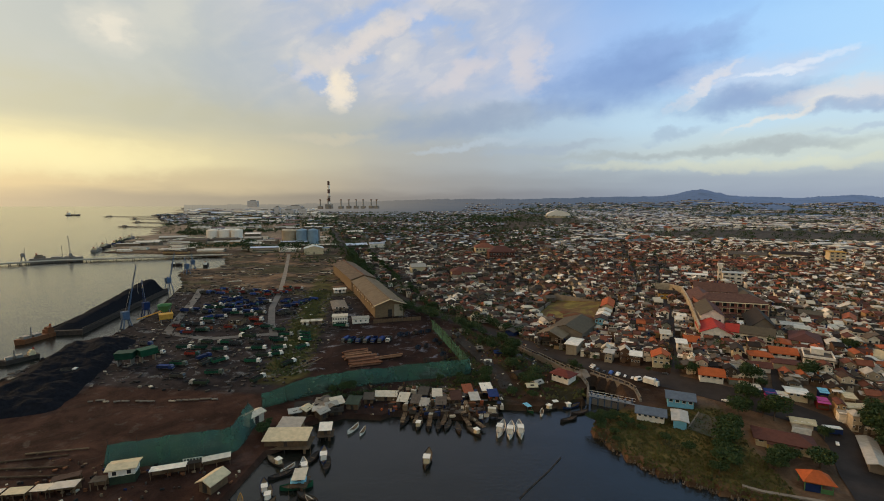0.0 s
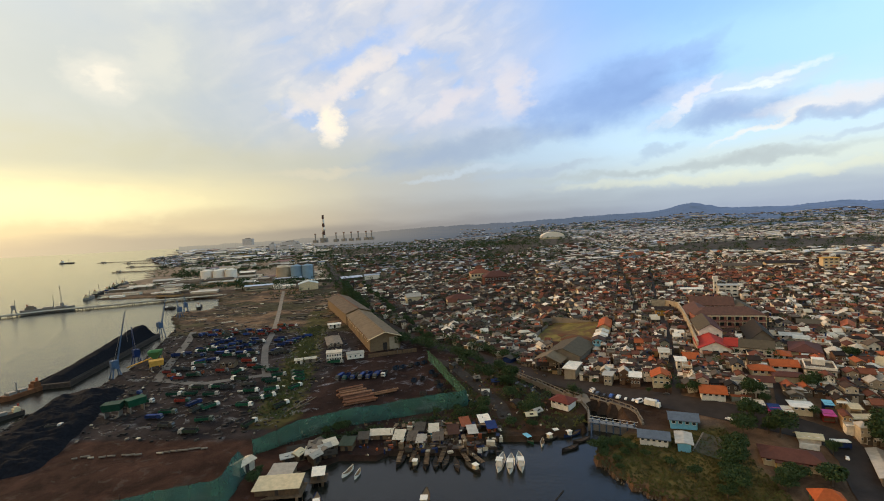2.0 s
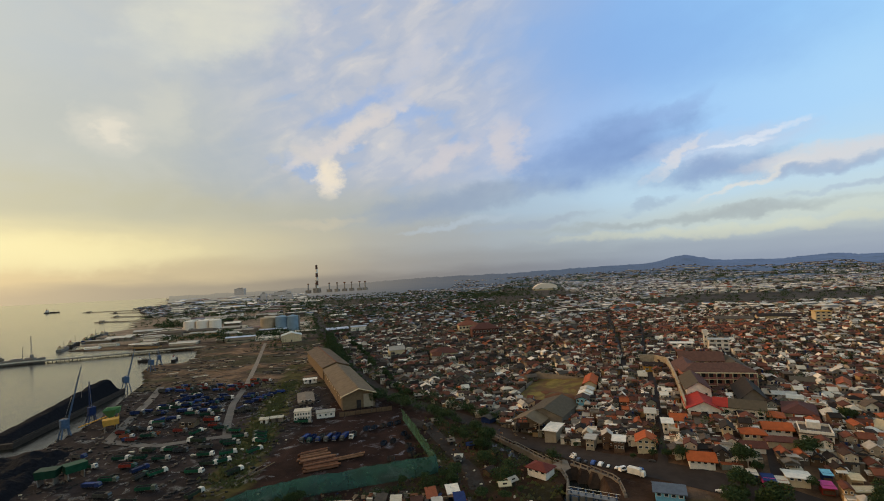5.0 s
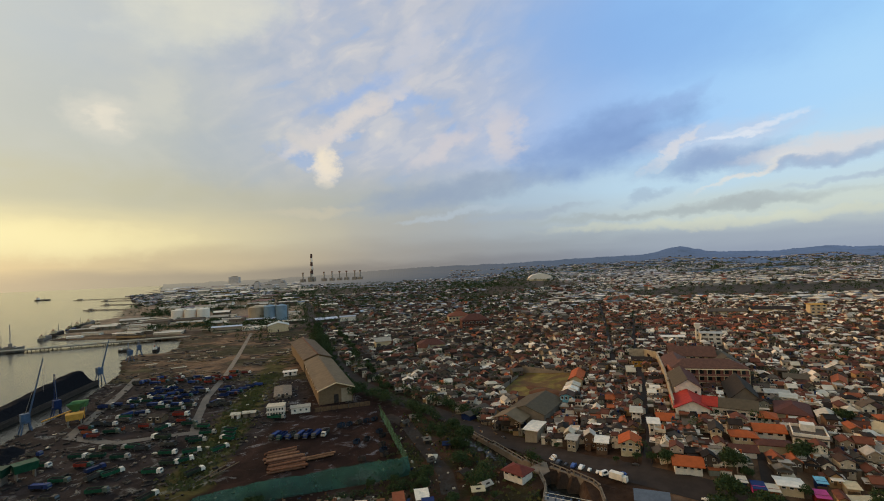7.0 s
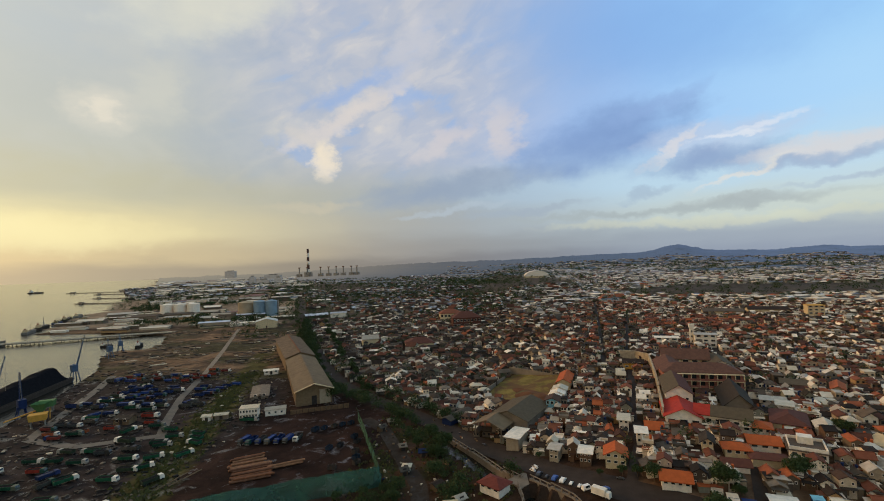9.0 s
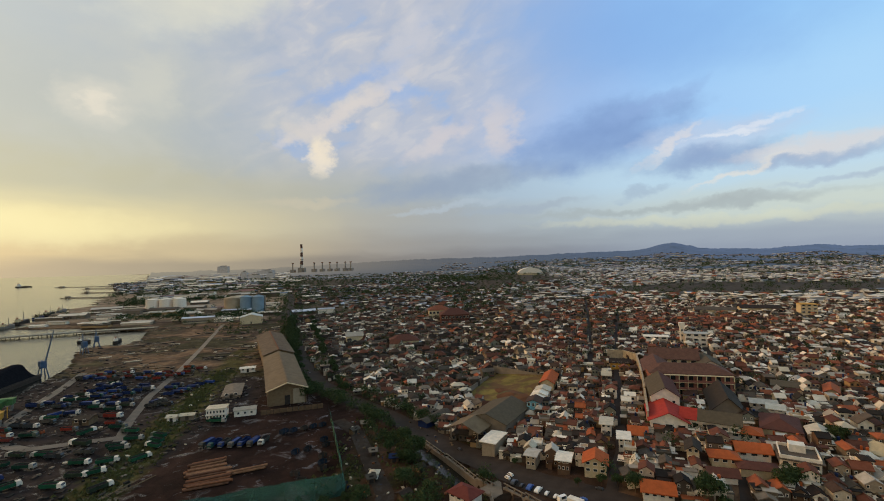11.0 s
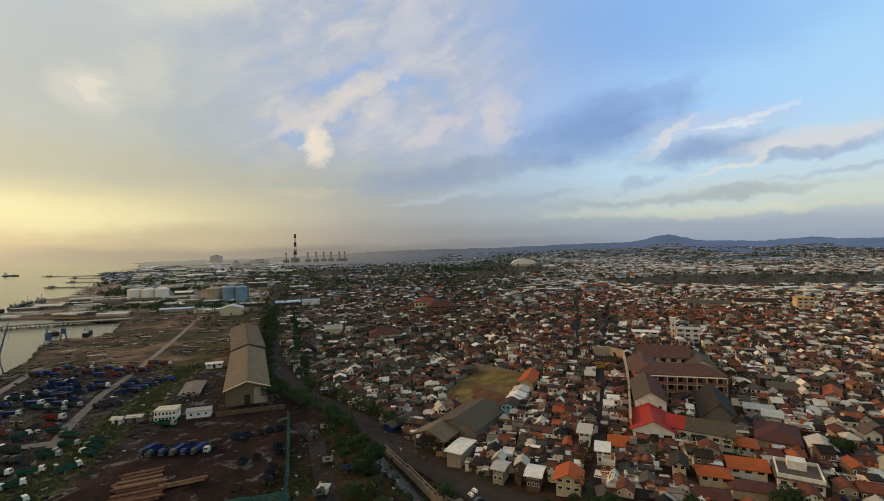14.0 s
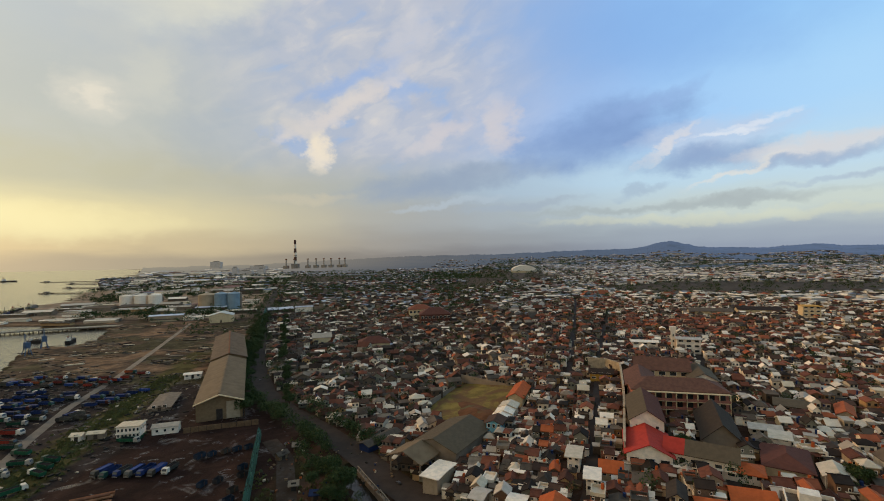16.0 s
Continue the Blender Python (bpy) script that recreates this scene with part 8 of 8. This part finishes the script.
for x, y, k, s in ((30.6, 121.6, 3, 1.0), (32.6, 123.4, 3, 1.1), (31.4, 118.4, 3, 0.8), (35.6, 124.0, 3, 1.0), (38.0, 123.2, 3, 0.8), (33.6, 113.2, 3, 0.6), (45.2, 114.5, 3, 0.6), (49.0, 110.8, 3, 0.7), (59.8, 116.0, 3, 1.3), (60.4, 120.8, 1, 0.7), (57.0, 108.0, 3, 1.1), (64.5, 105.5, 3, 0.9), (66.2, 107.6, 3, 1.1), (32.0, 120.5, 3, 0.8), (34.5, 122.6, 3, 0.9), (36.5, 119, 3, 0.8), (38.5, 121.2, 3, 0.9), (34, 116.5, 3, 0.7), (41, 118.5, 3, 0.7), (70.4, 129.2, 0, 0.85), (69.0, 127.0, 1, 0.9), (66.2, 124.6, 0, 0.7), (63.8, 121.6, 1, 0.7), (61.6, 118.6, 3, 1.3), (58.2, 113.6, 3, 1.3), (56.0, 110.6, 3, 1.0), (54.4, 105.4, 3, 1.2), (52.0, 103.0, 3, 0.8), (74.0, 123.6, 0, 0.9), (72.2, 125.0, 1, 0.7), (81.6, 117.4, 1, 0.8), (74.4, 107.4, 3, 1.3), (77.0, 108.6, 1, 0.7), (69.2, 109.6, 3, 1.0), (93.4, 118.0, 0, 1.0), (97.0, 122.6, 0, 0.9), (92.0, 112.0, 0, 0.9), (88.0, 104.0, 1, 0.9), (75.8, 138.3, 0, 0.8), (77.5, 136, 1, 0.7),
                   (63, 143.5, 0, 0.8), (60, 146, 1, 0.9), (57, 147.5, 1, 0.8), (-42.5, 131, 1, 0.9), (-40, 132.4, 1, 1.0), (-37.6, 133, 0, 0.7), (-6, 146, 1, 0.7), (-1, 147, 1, 0.8), (2, 147, 0, 0.7), (-12, 143.5, 1, 0.7),
                   (-52, 111, 1, 0.7), (-51.5, 107, 3, 1.2), (98, 112, 0, 1.0), (101, 120, 1, 0.9), (94.4, 142.4, 0, 0.8), (104.5, 158.5, 1, 0.7), (70.0, 160.0, 1, 0.7), (116, 160, 0, 0.9), (112, 157, 1, 1.0), (91, 177, 0, 0.7), (93, 182, 1, 0.7), (52, 148.5, 1, 0.6), (86, 130, 1, 0.7), (92, 141, 0, 0.8), (39, 163, 1, 0.6), (10, 136, 3, 1.2), (16, 135, 3, 1.0), (20, 138, 1, 0.7)):
    spots.append((x, y, k, s))
for x, y, k, s in spots:
    fresh(kinds[k], x, y, tr.uniform(0, 360), pl4, None, s if x < 32 and y > 142 else s * 1.15 if x > 42 and y < 140 else s * 0.82)
for ob, (x, y) in zip(kinds, ((28, 170), (6, 160), (12, 172), (36, 121))):
    if ob.name not in pl4:
        fresh(ob, x, y, 0, pl4)

# town trees and woods past counting
wood = Mesh()


def quick_tree(x, y, z, s, n=22):
    for c in range(3):
        leaves(wood, x + tr.uniform(-1.2, 1.2) * s, y + tr.uniform(-1.2, 1.2) * s, z + s * tr.uniform(3.2, 5.2), s * tr.uniform(1.5, 2.6), s * tr.uniform(1.0, 1.9), int(1.4 * n) if n < 16 else 2 * n, (0.46 if n < 16 else 0.3) * s)


for i in range(900):
    x, y = tr.uniform(-16, 40), tr.uniform(138, 232)
    if side_of_road(x, y) or off_line(x, y, ROAD) < 4.6 or off_line(x, y, LANE) < 4.6 or inside(x, y, COVE) or off_line(x, y, NETS[0]) < 5.5 or (20 < x < 33 and 142 < y < 153) or x > 45 - (y - 140) * 0.3:
        continue
    if inside(x, y, [(-60, 132), (-16, 143), (0, 150), (-9, 172), (-17, 192), (-26, 215), (-60, 215)]) or noise.noise((x * 0.09, y * 0.09, 3)) < 0.06:
        continue
    quick_tree(x, y, ground_z(x, y) - 1.4, tr.uniform(0.45, 0.8), 26)
for i in range(340):
    q = tr.random() ** 1.3
    side = tr.choice((-1, -1, -1, 1))
    k = q * (len(ROAD) - 11)
    a, b = ROAD[8 - int(k) if 8 - int(k) > 0 else 1], ROAD[max(7 - int(k), 0)]
    e = k - int(k)
    x, y = a[0] + (b[0] - a[0]) * e + side * tr.uniform(4.5, 9), a[1] + (b[1] - a[1]) * e + side * tr.uniform(0, 3)
    if off_line(x, y, ROAD) > 4.2 and off_line(x, y, [(-46, 219), (-82, 290)]) > 10:
        quick_tree(x, y, 0.4, tr.uniform(0.55, 0.95), 22 if y < 330 else 12)
for i in range(60):
    q = tr.random()
    x, y = -44 + 44 * q, 129 + 17 * q + tr.uniform(-2, 0.6)
    quick_tree(x, y, -0.8, tr.uniform(0.35, 0.6), 22)
count = 0
for i in range(4200):
    x, y = tr.uniform(-150, 360), tr.uniform(140, 560)
    if not side_of_road(x, y) or inside(x, y, WASTE) or any(math.hypot(x - a, y - b) < c for a, b, c in KEEP_OUT):
        continue
    if noise.noise((x * 0.02, y * 0.02, 11)) < (-0.15 if x < 45 + (y - 230) * 0.25 else 0.1):
        continue
    quick_tree(x, y, ground_z(x, y), tr.uniform(0.45, 0.8), 16 if y < 350 else 9)
    count += 1
    if count > 1250:
        break
for i in range(4200):
    r = 400 + 1300 * tr.random() ** 1.1
    az = tr.uniform(-38, 56)
    x, y = r * math.sin(radians(az)), r * math.cos(radians(az))
    if inside(x, y, SEA) or (int(x // 8), int(y // 8)) in taken:
        continue
    if noise.noise((x * 0.004, y * 0.004, 1.0)) > 0.16:
        continue
    quick_tree(x, y, ground_z(x, y) - 2, 0.75 + r / 1500, 9)
for i in range(90):
    quick_tree(tr.gauss(20, 40), tr.gauss(930, 50), 8, tr.uniform(1.6, 2.4), 10)
for i in range(1500):
    r, az = 430 + 1000 * tr.random() ** 1.2, tr.uniform(-24, 9)
    x, y = r * math.sin(radians(az)), r * math.cos(radians(az))
    if not inside(x, y, SEA) and off_line(x, y, ROAD) > 7 and noise.noise((x * 0.006, y * 0.006, 8)) > -0.1:
        quick_tree(x, y, ground_z(x, y) - 1.2, tr.uniform(0.8, 1.2) + r / 1600, 9)
for i in range(900):
    r, az = tr.uniform(1450, 2450), tr.uniform(2, 56)
    if noise.noise((az * 0.3, r * 0.004, 6)) > -0.05:
        quick_tree(r * math.sin(radians(az)), r * math.cos(radians(az)), hill_z(r, az) - 4, tr.uniform(2.0, 3.4), 8)
for x0, y0, x1, y1, n in ((-490, 690, -430, 682, 40), (-415, 708, -360, 735, 50), (-340, 486, -285, 498, 40), (-292, 508, -300, 548, 30), (-560, 790, -330, 960, 120), (-470, 640, -400, 640, 40), (-265, 470, -215, 500, 40), (-640, 950, -420, 1150, 120)):
    for i in range(n):
        q = tr.random()
        x, y = x0 + (x1 - x0) * q + tr.gauss(0, 3), y0 + (y1 - y0) * q + tr.gauss(0, 5)
        if not inside(x, y, SEA):
            quick_tree(x, y, -0.6, tr.uniform(0.9, 1.5) * (1 + y / 3000), 10)
for i in range(800):
    x, y = tr.uniform(-620, -150), tr.uniform(455, 900)
    if not inside(x, y, SEA) and noise.noise((x * 0.02, y * 0.02, 6)) > 0.05:
        quick_tree(x, y, 0.6, tr.uniform(0.7, 1.3), 9)
tagged(part("woods", wood), "scattered dark green trees and far woods among roofs", "trees", kind="stuff")
grass = Mesh()
for i in range(6200):
    if i < 3600:
        x, y = tr.uniform(28, 64), tr.uniform(94, 128)
    elif i < 5300:
        q = tr.random()
        x, y = -64 - 40 * q + tr.gauss(0, 3.4), 143 + 135 * q
    else:
        x, y = tr.uniform(-14, 32), tr.uniform(134, 206)
    if inside(x, y, COVE) or off_line(x, y, ROAD) < 5 or off_line(x, y, LANE) < 3:
        continue
    s = tr.uniform(0.15, 0.45) if i < 3600 else tr.uniform(0.3, 0.8)
    z = ground_z(x, y)
    for k in range(3):
        a = tr.uniform(0, 6.28)
        grass.raw([(x - s * math.cos(a), y - s * math.sin(a), z - 0.1), (x + s * math.cos(a), y + s * math.sin(a), z - 0.1), (x + 0.3 * s * math.sin(a), y + 0.3 * s, z + s * 0.9)], [(0, 1, 2)], M_GRASS)
tagged(part("tall_grass", grass), "rank yellow-green grass tufts on the waste strips", "grass", kind="stuff")

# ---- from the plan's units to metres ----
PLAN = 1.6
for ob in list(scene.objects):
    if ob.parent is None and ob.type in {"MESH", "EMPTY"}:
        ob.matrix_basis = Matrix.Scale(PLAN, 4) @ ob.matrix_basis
